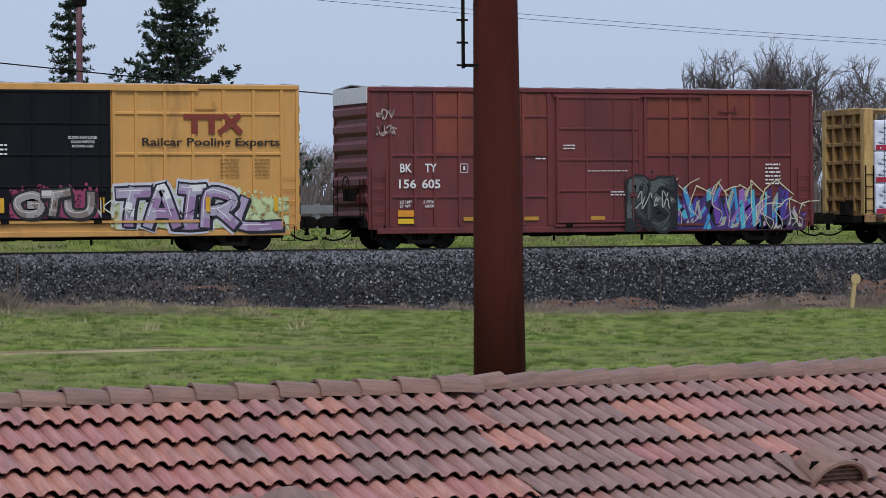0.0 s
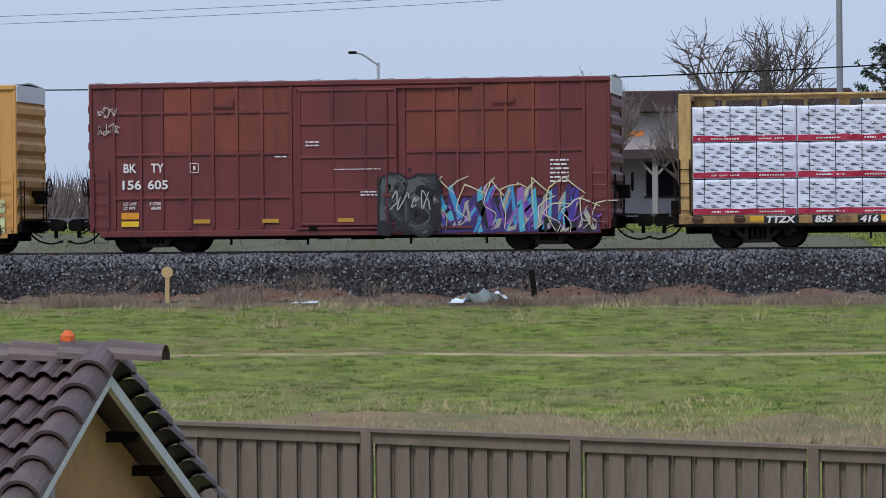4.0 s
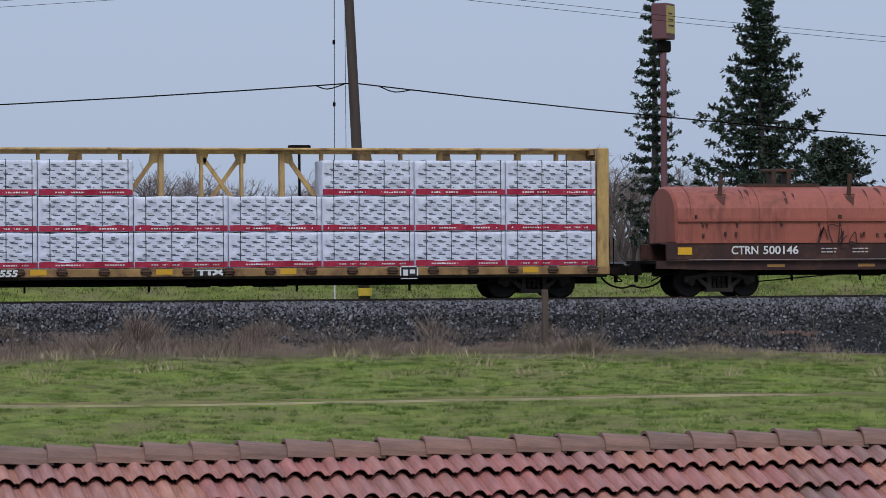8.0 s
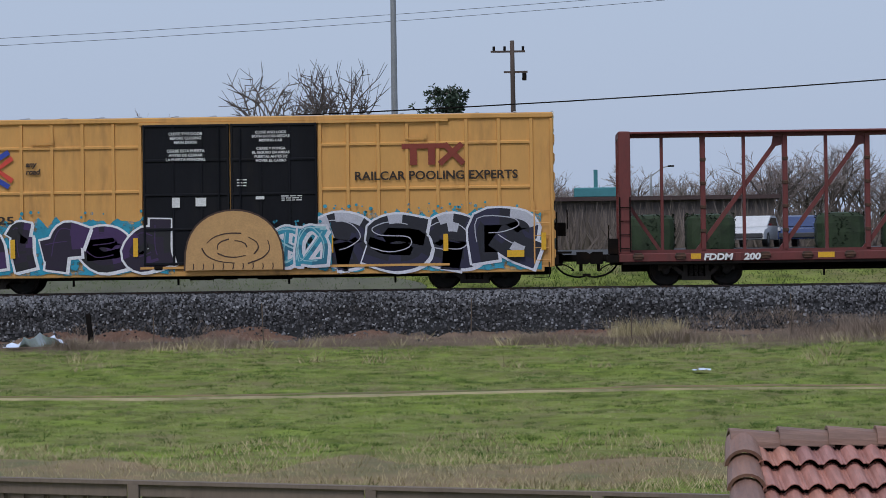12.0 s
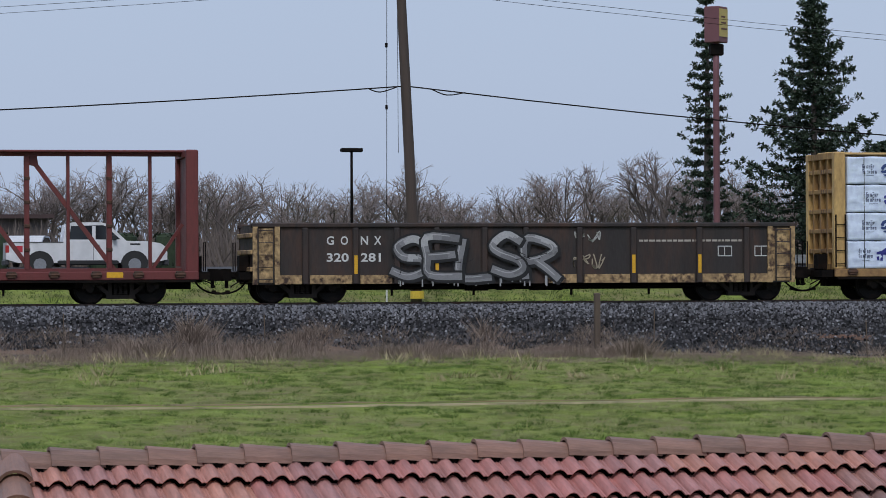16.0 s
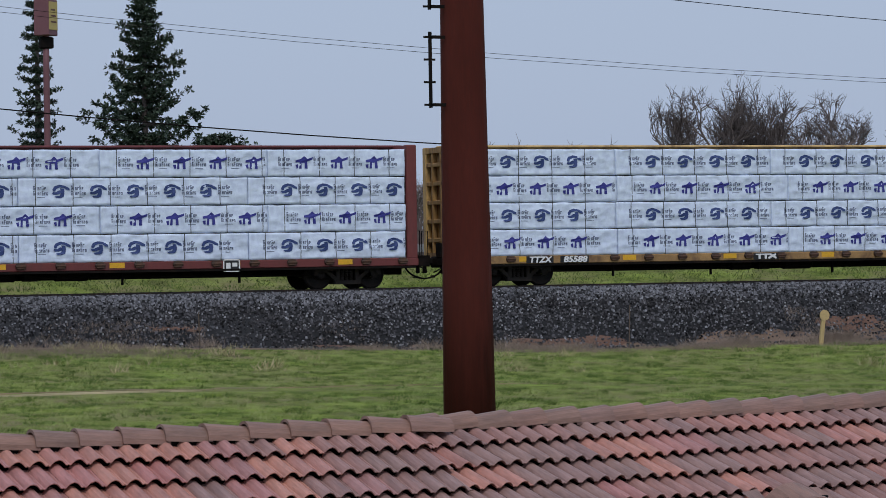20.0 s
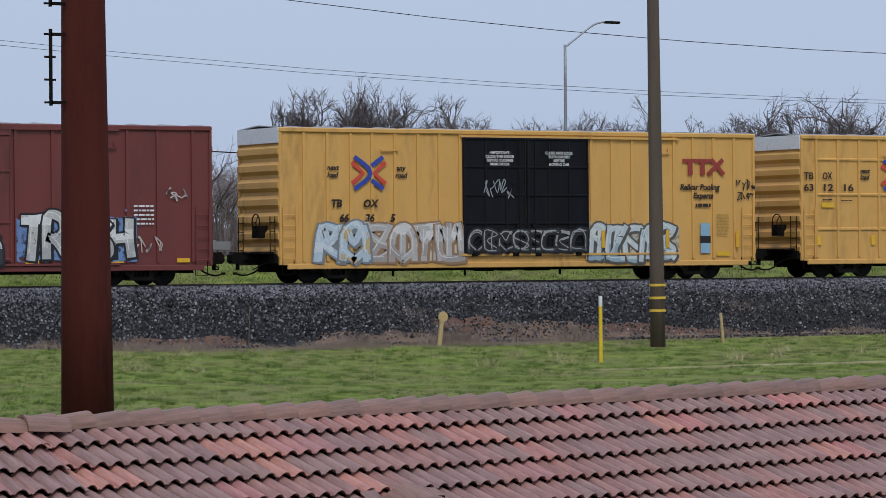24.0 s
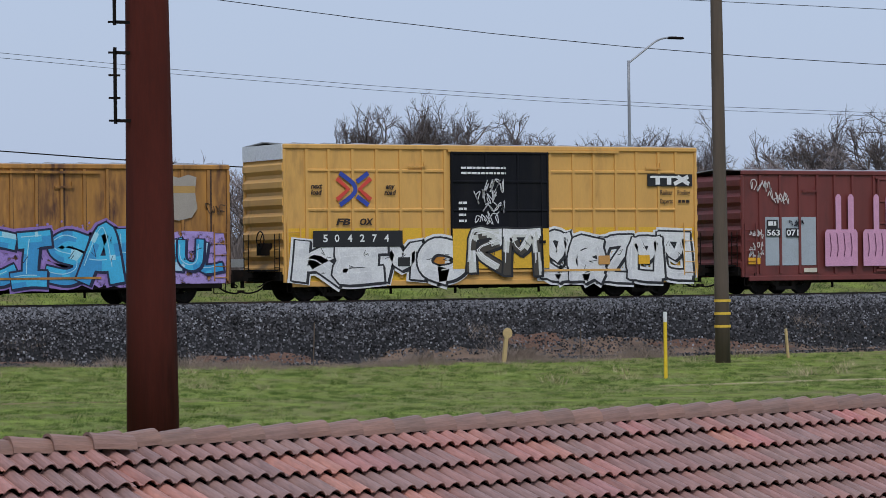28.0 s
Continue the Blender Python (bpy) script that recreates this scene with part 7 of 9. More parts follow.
def tiled_roof(house, p, phi, length, pitch, courses, singles, mats, start_rake, end_rake, extra=(0, 0), lap_right=False):
    """The slope that faces the camera, tile by tile, with its ridge and rake covers. p: left end of the ridge."""
    along, down = Vector((math.cos(phi), -math.sin(phi))), Vector((-math.sin(phi), -math.cos(phi)))
    m = slope_frame(p, along, down, pitch)
    cols = int(length / TILE_W)
    roof = part("roof_deck", Shape().box(0.0, (cols + extra[1]) * TILE_W, -courses * GAUGE - 0.05, 0.0, -0.06, -0.012), M["under"], house)
    roof.matrix_basis = m
    rest = Shape()
    base = tile_shape()
    for j in range(courses):
        for i in range(-extra[0], cols + extra[1]):
            x, y = i * TILE_W, -(j + 1) * GAUGE - 0.02
            if i < 0 and start_rake and j < 3:
                continue
            if j < singles:
                kind = mats[3] if len(mats) > 3 and i > cols - 9 and (i * 13 + j * 7) % 9 < i - (cols - 9) else mats[0]
                if kind is M["tile_brown"] and noise.noise((i * 0.31 + j * 0.4, j * 3.7, 2.0)) > 0.27:
                    kind = M["tile"]
                piece("roof_tile", ("tile", kind.name), tile_shape, kind, roof, pose(x, y, 0.002 * ((i * 7 + j * 3) % 3), 0, 0, 0))
            else:
                rest.add([(a + x, b + y, c) for a, b, c in base.v], base.f)
    if rest.v:
        ob = part("roof_tiles_below", rest, mats[1], roof)
        ob["kind"] = "stuff"
    n = int(length / 0.375)
    for i in range(n + 2 if start_rake else n + 1):
        turn = math.degrees(-phi) + 90
        q = length - i * 0.375
        lift = 0.004 * math.sin(i * 2.3)
        if lap_right:
            q, turn = i * 0.375 + 0.4, turn - 180
        at = Matrix.Translation(Vector(p) + Vector((along.x, along.y, 0)) * q + Vector((0, 0, 0.008 + lift))) @ pose(0, 0, 0, -1.1, 0, turn - 180 + 0.5 * math.sin(i * 1.7))
        piece("ridge_tile", ("ridge", mats[2].name), lambda: barrel_shape(0.42, 0.138, 0.12, 9, 0.015), mats[2], house, at)
    # near-black filler: shade under the ridge tiles put into its colour
    part("ridge_mortar", Shape().plate([(-0.1, -0.06), (0.1, -0.06), (0.07, 0.06), (-0.07, 0.06)], 0, length), M["under"], house).matrix_basis = Matrix.Translation(Vector(p)) @ pose(0, 0, 0, 0, 0, math.degrees(-phi) - 90)
    for x, skew in (((-0.05, 0.09),) if start_rake else ()) + (((cols * TILE_W + 0.07, 0.0),) if end_rake else ()):
        for j in range(courses):
            y = -(j + 1) * GAUGE
            piece("rake_tile", ("rake", mats[2].name), lambda: barrel_shape(0.42, 0.15, 0.125, 9, 0.035), mats[2], house, m @ pose(x + skew * y, y, 0.01, 0, 0, -math.degrees(math.atan(skew))))
    # the slope behind the ridge, with its own rake covers
    back = slope_frame(p, along, -down, pitch)
    ob = part("rear_slope", Shape().box(1.2 if start_rake else 0.0, cols * TILE_W, -courses * GAUGE, 0.0, -0.06, 0.03), mats[2], house)
    ob.matrix_basis = back
    if end_rake:
        for j in range(courses):
            piece("rake_tile", ("rake", mats[2].name), None, mats[2], house, back @ pose(cols * TILE_W + 0.07, -(j + 1) * GAUGE, 0.0))
    return m


def roof_vent(house, m, x, y):
    """A louvred half-round vent set into the slope."""
    v = empty("roof_vent", m @ pose(x, y, 0.02), house)
    s = Shape()
    n = 10
    for q, (yy, r) in enumerate(((-0.0, 0.31), (0.32, 0.27))):
        s.v += [(-r * math.cos(math.pi * k / n), yy, 0.02 + (r * 0.78) * math.sin(math.pi * k / n)) for k in range(n + 1)]
    s.f = [(k, k + 1, n + 2 + k, n + 1 + k) for k in range(n)]
    part("vent_hood", s, M["ridge"], v)
    part("vent_rim", Shape().tube([(-0.3 * math.cos(math.pi * k / n), -0.02, 0.02 + 0.235 * math.sin(math.pi * k / n)) for k in range(n + 1)], 0.028, 6), M["ridge"], v)
    for k in range(5):
        z = 0.03 + k * 0.045
        w = 0.27 * math.sqrt(max(0.05, 1 - (z / 0.24) ** 2))
        part("louvre", Shape().add([(-w, 0.0, z), (w, 0.0, z), (w, 0.06, z + 0.03), (-w, 0.06, z + 0.03), (-w, 0.0, z + 0.012), (w, 0.0, z + 0.012)], [(0, 1, 2, 3), (4, 5, 1, 0), (3, 2, 5, 4)]), M["ridge"], v)
    part("vent_back", Shape().box(-0.26, 0.26, 0.1, 0.12, 0.0, 0.2), M["under"], v)
    part("flashing", Shape().add([(-0.46, -0.02, 0.12), (-0.28, -0.02, 0.06), (-0.2, 0.5, 0.08), (-0.44, 0.42, 0.1), (0.46, -0.02, 0.12), (0.28, -0.02, 0.06), (0.2, 0.5, 0.08), (0.44, 0.42, 0.1)], [(0, 1, 2, 3), (5, 4, 7, 6)]), M["ridge"], v)


PITCH = 26.0


def houses():
    h = tagged(empty("tiled_garage"), "low building roofed in mottled red and brown barrel tiles", "building")
    mats = (M["tile"], M["tile_red_rest"], M["ridge"], M["tile_brown"])
    brown = (M["tile_brown"], M["tile_rest"], M["ridge"])
    m = tiled_roof(h, (1.6, 24.75, -0.62), radians(-5.0), 8.85, PITCH, 9, 4, mats, True, False, (1, 1))
    roof_vent(h, m, 1.75, -2.35)
    roof_vent(h, m, 6.68, -2.13)
    part("wall", Shape().box(1.2, 8.8, -3.0, 3.0, -3.4, -2.12), M["stucco"], h).matrix_basis = Matrix.Translation((1.6, 24.75, 0)) @ pose(0, 0, 0, 0, 0, 5.5)
    g = Shape().plate([(-3.0, -2.12), (3.0, -2.12), (0, -0.74)], -1.3, -1.2)
    part("gable_wall", g, M["stucco"], h).matrix_basis = Matrix.Translation((1.6, 24.75, 0)) @ pose(0, 0, 0, 0, 0, 95.5)
    h2 = tagged(empty("tiled_wing"), "long roof wing covered with mottled red barrel tiles", "building")
    m = tiled_roof(h2, (10.37, 25.6, -0.62), radians(-12.5), 15.5, PITCH, 9, 4, brown, False, False, (0, 0), True)
    roof_vent(h2, m, 3.05, -1.98)
    part("wall", Shape().box(0.2, 15.0, -3.0, 3.0, -3.4, -2.12), M["stucco"], h2).matrix_basis = Matrix.Translation((10.37, 25.6, 0)) @ pose(0, 0, 0, 0, 0, 12.5)
    h3 = tagged(empty("gabled_house"), "dark-tiled gabled house with white rake trim and tan plywood gable", "house")
    dark = (M["dark_tile"], M["dark_tile"], M["dark_tile"])
    tiled_roof(h3, (-13.35, 23.3, -0.16), radians(1.2), 7.0, 24.0, 9, 5, dark, False, True)
    at = Matrix.Translation((-6.4, 23.15, 0)) @ pose(0, 0, 0, 0, 0, 88.8)
    part("gable_wall", Shape().plate([(-3.1, -1.62), (3.1, -1.62), (0, -0.32)], 0.25, 0.35).box(-3.1, 3.1, 0.25, 0.35, -3.6, -1.62), M["ply"], h3, "tan plywood gable").matrix_basis = at
    for k in (-1, 1):
        part("rake_trim", Shape().beam((0, -0.02, -0.3), (k * 3.3, -0.02, -0.3 - 3.3 * math.tan(radians(24))), 0.09, 0.05), M["white"], h3, "white painted rake board").matrix_basis = at
        for q in (0.9, 1.6, 2.3, 3.0):
            part("outrigger", Shape().box(k * q - 0.04, k * q + 0.04, 0.0, 0.3, -0.42 - q * math.tan(radians(24)), -0.34 - q * math.tan(radians(24))), M["under"], h3).matrix_basis = at
    part("vent_pipe", Shape().tube([(-0.75, 0.2, -3.0), (-0.75, 0.2, -0.75)], 0.05, 8).box(-0.95, -0.5, 0.12, 0.24, -1.3, -1.26), M["galv"], h3).matrix_basis = at
    part("ridge_cap", Shape().tube([(-6.68, 23.16, -0.1), (-6.68, 23.16, 0.03), (-6.68, 23.16, 0.07)], [0.055, 0.055, 0.02], 10), ink(0.75, 0.14, 0.03), h3, "orange plastic vent cap on the ridge")
    part("wall", Shape().box(-7, 0.2, -3.0, 3.0, -3.6, -1.62), M["stucco"], h3).matrix_basis = Matrix.Translation((-6.4, 23.15, 0)) @ pose(0, 0, 0, 0, 0, -1.2)


def garden_fence():
    fence = tagged(empty("board_fence"), "brown-painted board and batten garden fence", "fence")
    posts = [(-19.1, 35.6), (-16.6, 35.4), (-14.1, 35.3), (-11.6, 35.1), (-9.1, 34.95), (-6.66, 34.8), (-4.33, 34.6), (-1.78, 34.4), (0.62, 34.2), (3.1, 34.0), (5.6, 33.8), (8.1, 33.6)]
    for i, (x, y) in enumerate(posts):
        top = -1.42 - 0.03 * (x + 6.66)
        part("fence_post", Shape().soft(x - 0.06, x + 0.06, y - 0.1, y + 0.05, -3.6, top + 0.01, 0.01), M["fence"], fence)
        if i + 1 == len(posts):
            break
        x2, y2 = posts[i + 1]
        t2 = -1.42 - 0.03 * (x2 + 6.66)
        L = math.hypot(x2 - x, y2 - y)
        at = Matrix.Translation((x, y, 0)) @ pose(0, 0, 0, 0, 0, math.degrees(math.atan2(y2 - y, x2 - x)))
        drop = (t2 - top) / L
        part("cap_rail", Shape().plate([(0, top - 0.02), (L, t2 - 0.02), (L, t2 + 0.02), (0, top + 0.02)], -0.1, 0.06), M["fence"], fence).matrix_basis = at
        part("top_board", Shape().plate([(0.07, top - 0.15), (L - 0.07, t2 - 0.15), (L - 0.07, t2 - 0.022), (0.07, top - 0.022)], -0.055, -0.03), M["fence"], fence).matrix_basis = at
        n = 10
        for k in range(n):
            a = 0.08 + (L - 0.16) * k / n
            b = a + (L - 0.16) / n
            part("board", Shape().plate([(a, -3.5), (b - 0.006, -3.5), (b - 0.006, top + drop * b - 0.03), (a, top + drop * a - 0.03)], 0.03, 0.05), M["fence"], fence).matrix_basis = at
            part("batten", Shape().plate([(a + 0.035, -3.5), (b - 0.035, -3.5), (b - 0.035, top + drop * b - 0.15), (a + 0.035, top + drop * a - 0.15)], -0.02, 0.029), M["fence"], fence).matrix_basis = at


# ---- poles, wires, signs ----
def pole_at(name, label, category, base, top, r0, r1, mat, sides=14, n=6, group=""):
    ob = empty(name, pose(*base))
    tagged(ob, label, category, group)
    d = Vector(top) - Vector(base)
    part("shaft", Shape().tube([d * k / n for k in range(n + 1)], [r0 + (r1 - r0) * k / n for k in range(n + 1)], sides), M[mat], ob, "", True)
    return ob


def poles():
    b = (24.6, 56.95, level(24.6, 57) - 0.1)
    p = pole_at("steel_power_pole", "tall weathering-steel power pole standing in the meadow", "utility pole", b, (24.5, 56.9, 16.0), 0.51, 0.31, "corten", 12)
    for z0, z1 in ((3.75, 5.2), (5.62, 7.2)):
        s = Shape()
        x, y = -0.77, -0.15
        s.box(x - 0.025, x + 0.025, y - 0.03, y + 0.03, z0 - b[2], z1 - b[2])
        for z in (z0 + 0.06, z1 - 0.1):
            s.box(x, x + 0.3, y - 0.03, y + 0.03, z - b[2] - 0.03, z - b[2] + 0.03)
        for k, z in enumerate(spans(z0 + 0.06, z1 - 0.1, 3)):
            s.box(x - 0.13, x + 0.1, y - 0.015, y + 0.015, z - b[2] - 0.02, z - b[2] + 0.02)
        part("climbing_ladder", s, M["under"], p, "dark climbing ladder section")
    b = (56.1, 85.0, level(56.1, 85) - 0.1)
    p = pole_at("utility_pole", "grey wooden utility pole with yellow bands by the track", "utility pole", b, (55.9, 84.9, 14.0), 0.24, 0.16, "wood", group="wooden utility poles")
    for z in (-0.1, -0.5, -0.9):
        part("yellow_band", Shape().tube([(0, 0, z - b[2] - 0.04), (0, 0, z - b[2] + 0.04)], 0.262, 14), ink(0.7, 0.45, 0.05), p)
    b = (19.42, 102.7, level(19.42, 102.7) - 0.1)
    p = pole_at("utility_pole", "leaning dark wooden utility pole behind the track", "utility pole", b, (18.75, 102.6, 13.2), 0.19, 0.14, "pole_dark", group="wooden utility poles")
    part("crossarm", Shape().box(-1.8, 0.6, -0.06, 0.06, 11.9, 12.05), M["wood"], p)
    part("yellow_band", Shape().tube([(0, 0, 0.5), (0, 0, 0.75)], 0.226, 14), ink(0.7, 0.5, 0.06), p)
    part("guy_guard", Shape().tube([(-1.0, 0, 0.0), (-1.0, 0, 1.2)], 0.03, 8), M["white"], p)
    s = Shape().tube([(-1.0, 0, 0.2), (-0.95, 0, 12.0)], 0.011, 5).tube([(-0.6, 0, 5.2), (-0.62, 0, 12.0)], 0.009, 5)
    for z in (6.6, 8.6, 10.2):
        s.soft(-1.02, -0.94, -0.04, 0.04, z, z + 0.14, 0.01)
    part("guy_wire", s, M["under"], p)
    b = (-0.9, 150.0, level(0, 150) - 0.1)
    p = pole_at("utility_pole", "wooden utility pole with crossarms beyond the road", "utility pole", b, (-0.95, 150.0, 10.95), 0.15, 0.1, "pole_dark", group="wooden utility poles")
    for a, b2, z in ((-1.05, 0.55, 9.3), (-0.45, 0.65, 8.35)):
        part("crossarm", Shape().box(a, b2, -0.05, 0.05, z, z + 0.09), M["pole_dark"], p)
    for x, z, h, q in ((-0.9, 9.39, 0.2, 0.06), (-0.4, 9.39, 0.2, 0.06), (0.45, 9.39, 0.2, 0.06), (0.5, 8.0, 0.35, 0.1)):
        part("insulator", Shape().tube([(x, 0, z), (x, 0, z + h)], q, 8), M["under"], p)
    b = (-4.8, 111.9, level(-4.8, 112) - 0.1)
    pole_at("light_mast", "tall slim grey steel mast beside the road", "mast", b, (-4.8, 111.9, 12.5), 0.13, 0.09, "galvpole")
    for x, y, h, arm, side, g in ((-23.5, 125.8, 6.4, 1.1, -1, 0.075), (68.55, 110.45, 8.55, 2.4, 1, 0.075), (7.0, 195.0, 4.6, 1.3, 1, 0.09)):
        z = level(x, y)
        p = pole_at("street_lamp", "grey steel street lamp with a curved arm", "street lamp", (x, y, z - 0.1), (x, y, z + h), g, g * 0.75, "galvpole", group="street lamps")
        part("lamp_arm", Shape().tube(curve_through([(0, 0, h), (side * arm * 0.27, 0, h + 0.19 * arm), (side * arm * 0.55, 0, h + 0.38 * arm), (side * arm * 0.75, 0, h + 0.44 * arm), (side * arm * 0.95, 0, h + 0.46 * arm)], 5), 0.04, 6), M["galvpole"], p)
        part("lamp_head", Shape().soft(min(side * arm * 0.78, side * arm * 1.08), max(side * arm * 0.78, side * arm * 1.08), -0.12, 0.12, h + 0.42 * arm, h + 0.42 * arm + 0.1, 0.03), M["under"], p)
    z = level(24.9, 147.9)
    p = pole_at("parking_lamp", "square-headed black parking lot lamp", "street lamp", (24.9, 147.9, z - 0.1), (24.9, 147.9, 6.6), 0.07, 0.06, "under")
    part("lamp_head", Shape().soft(-0.5, 0.5, -0.25, 0.25, 6.6 - z, 6.78 - z, 0.03), M["under"], p)
    # the roadside sign on its red pole
    z = level(38.6, 134.6)
    p = pole_at("roadside_sign", "tall dark red pole sign with a yellow panel", "sign", (38.6, 134.6, z - 0.1), (38.6, 134.6, 11.0), 0.145, 0.135, "sign_red")
    box = empty("sign_box", pose(0, 0, 0, 0, 0, -42), p)
    part("sign_case", Shape().soft(-0.35, 0.35, -0.45, 0.45, 10.85 - z, 12.4 - z, 0.03), M["sign_red"], box)
    part("sign_panel", Shape().box(0.352, 0.37, -0.4, 0.4, 11.1 - z, 12.3 - z), ink(0.5, 0.38, 0.12), box, "faded yellow sign panel")
    s = Shape()
    for k in range(3):
        s.box(0.372, 0.376, -0.25, 0.3 - 0.08 * k, 11.4 + 0.26 * k - z, 11.47 + 0.26 * k - z)
    part("sign_print", s, ink(0.1, 0.03, 0.02), box)
    part("sign_foot", Shape().soft(-0.28, 0.3, -0.2, 0.2, 10.3 - z, 10.8 - z, 0.05), M["under"], p)


def wire(pts, r, label):
    ob = part("overhead_wire", Shape().tube(pts, r, 5), M["under"])
    tagged(ob, label, "wire", "overhead wires")


def sag(a, b, drop, n=14):
    a, b = Vector(a), Vector(b)
    return [a.lerp(b, k / n) - Vector((0, 0, 4 * drop * (k / n) * (1 - k / n))) for k in range(n + 1)]


def wires():
    hub = (19.05, 102.62, 6.9)
    wire(sag(hub, (-67, 102.6, 6.85), 1.63, 24), 0.022, "thick black cable along the railway")
    wire(sag(hub, (113, 102.6, 6.9), 2.66, 24), 0.022, "thick black cable along the railway")
    for pts in (((17.8, 6.82), (18.2, 6.7), (18.75, 6.86)), ((19.9, 6.8), (20.4, 6.62), (21.0, 6.7))):
        wire(curve_through([(x, 102.6, z) for x, z in pts], 4), 0.02, "slack loop of cable at the pole")
    for d in (0.0, 0.32):
        wire(sag((18.6, 120, 11.95 + d * 0.7), (140, 120, 9.2 + d * 0.3), 2.65), 0.009, "thin power line crossing the sky")
        wire(sag((18.6, 120, 11.4 + d * 0.7), (-60, 120, 8.6 + d), 1.0), 0.008, "thin power line crossing the sky")
    wire(sag((48, 120, 12.8), (140, 120, 12.1), 2.4), 0.016, "thin power line crossing the sky")
    wire(sag((60, 120, 13.0), (150, 120, 12.6), 0.25), 0.014, "thin power line crossing the sky")


# ---- trees ----
def limb(s, p, d, length, r, depth, rnd, twigs, spread=0.6, sides=4, dome=None):
    """One branch and those that grow from it; dome: radius, middle height and half height of the crown that twigs keep inside."""
    pts, q = [p], Vector(d)
    for k in range(3):
        q = (q + Vector((rnd.uniform(-1, 1), rnd.uniform(-1, 1), rnd.uniform(-0.3, 0.7))) * 0.22).normalized()
        pts.append(pts[-1] + q * length / 3)
    if dome and depth < 4 and (pts[3].x ** 2 + pts[3].y ** 2) / dome[0] ** 2 + ((pts[3].z - dome[1]) / dome[2]) ** 2 > rnd.uniform(0.85, 1.08):
        return
    if depth:
        (s if depth > 1 else twigs).tube(pts, [r, r * 0.85, r * 0.7, r * 0.5], sides if depth > 1 else 3, False)
    else:
        twigs.tube([pts[0], pts[3]], [r, r * 0.5], 3, False)
    if depth == 0:
        return
    for k in range(rnd.choice((3, 4, 4)) if depth > 3 else rnd.choice((3, 3, 4))):
        a = pts[1].lerp(pts[3], rnd.uniform(0.2, 1.0))
        e = (q + Vector((rnd.uniform(-1, 1), rnd.uniform(-1, 1), rnd.uniform(-0.35, 0.75) if depth > 2 else rnd.uniform(-0.6, 0.62))) * spread * 1.5).normalized()
        limb(s, a, e, length * rnd.uniform(0.54, 0.78), r * 0.6, depth - 1, rnd, twigs, spread, sides, dome)


def bare_tree(seed, h, spread=0.65, depth=4, lean=0.0, twig="twig", rise=(0.7, 1.3), limbs=7, dome=None):
    rnd = random.Random(seed)
    ob = empty("bare_tree")
    s, t = Shape(), Shape()
    s.tube([(0, 0, -0.3), (lean * 0.3, 0, h * 0.12), (lean, 0, h * 0.26)], [h * 0.03, h * 0.024, h * 0.02], 7, False)
    for k in range(limbs):
        a = k * 6.28 / limbs + rnd.uniform(-0.4, 0.4)
        limb(s, Vector((lean, 0, h * rnd.uniform(0.16, 0.26))), Vector((math.cos(a) * spread, math.sin(a) * spread, rnd.uniform(*rise))).normalized(), h * rnd.uniform(0.24, 0.34), h * 0.013, depth, rnd, t, spread, 4, dome)
    part("trunk", s, M["bark"], ob)
    part("crown", t, M[twig], ob)
    return ob


def conifer(seed, h, w, name="conifer", thin=1.0, droop=-0.1, bare=0.12, clumps=420, top_bias=1.0, full=False, whorl=6, lush=1.0, taper=0.75):
    """A trunk with whorls of boughs, each hung with many small needle sprays."""
    rnd = random.Random(seed)
    ob = empty(name)
    part("trunk", Shape().tube([(0, 0, -0.3), (0.05, 0, h * 0.5), (0, 0, h)], [h * 0.018, h * 0.011, 0.02], 8), M["bark"], ob)
    boughs, sprays = Shape(), Shape()
    n = int(clumps / 6)
    for i in range(n):
        f = bare + (1 - bare) * (int(i / whorl) * whorl / n) ** top_bias + rnd.uniform(-0.006, 0.006)
        reach = w * 0.5 * (1 - f) ** taper * rnd.uniform(0.45, 1.15) * (0.6 + 0.4 * min(1, f / 0.25)) + 0.1
        if full:
            reach = w * 0.5 * min(1.0, (1 - f) * 1.15) * rnd.choice((0.55, 0.7, 0.8, 0.9, 1.1)) + 0.1
        a = i * 2.4 + rnd.uniform(-0.5, 0.5)
        p0 = Vector((0, 0, h * f))
        mid = p0 + Vector((math.cos(a), math.sin(a), droop)) * reach * 0.6
        tip = p0 + Vector((math.cos(a), math.sin(a), droop + rnd.uniform(0.1, 0.4))) * reach
        boughs.tube([p0, mid, tip], [0.035, 0.022, 0.008], 4, False)
        for k in range(int((5 + 6 * reach) * lush)):
            u = rnd.uniform(0.1, 1.05)
            c = (p0.lerp(mid, u / 0.6) if u < 0.6 else mid.lerp(tip, (u - 0.6) / 0.4)) + Vector((rnd.uniform(-1, 1), rnd.uniform(-1, 1), rnd.uniform(-0.5, 0.2))) * 0.17 * thin
            size = rnd.uniform(0.14, 0.28) * thin
            for q in range(9):
                e = Vector((rnd.uniform(-1, 1) + 0.5 * math.cos(a), rnd.uniform(-1, 1) + 0.5 * math.sin(a), rnd.uniform(-0.7, 0.8))).normalized() * size
                g = e.cross(Vector((rnd.uniform(-1, 1), rnd.uniform(-1, 1), 1))).normalized() * size * 0.2
                sprays.add([c - g * 0.4, c + e * 0.55 - g, c + e, c + e * 0.55 + g], [(0, 1, 2, 3)])
    part("bough_wood", boughs, M["bark"], ob)["kind"] = "stuff"
    part("needles", sprays, M["pine"], ob, "dark green needle sprays")["kind"] = "stuff"
    return ob


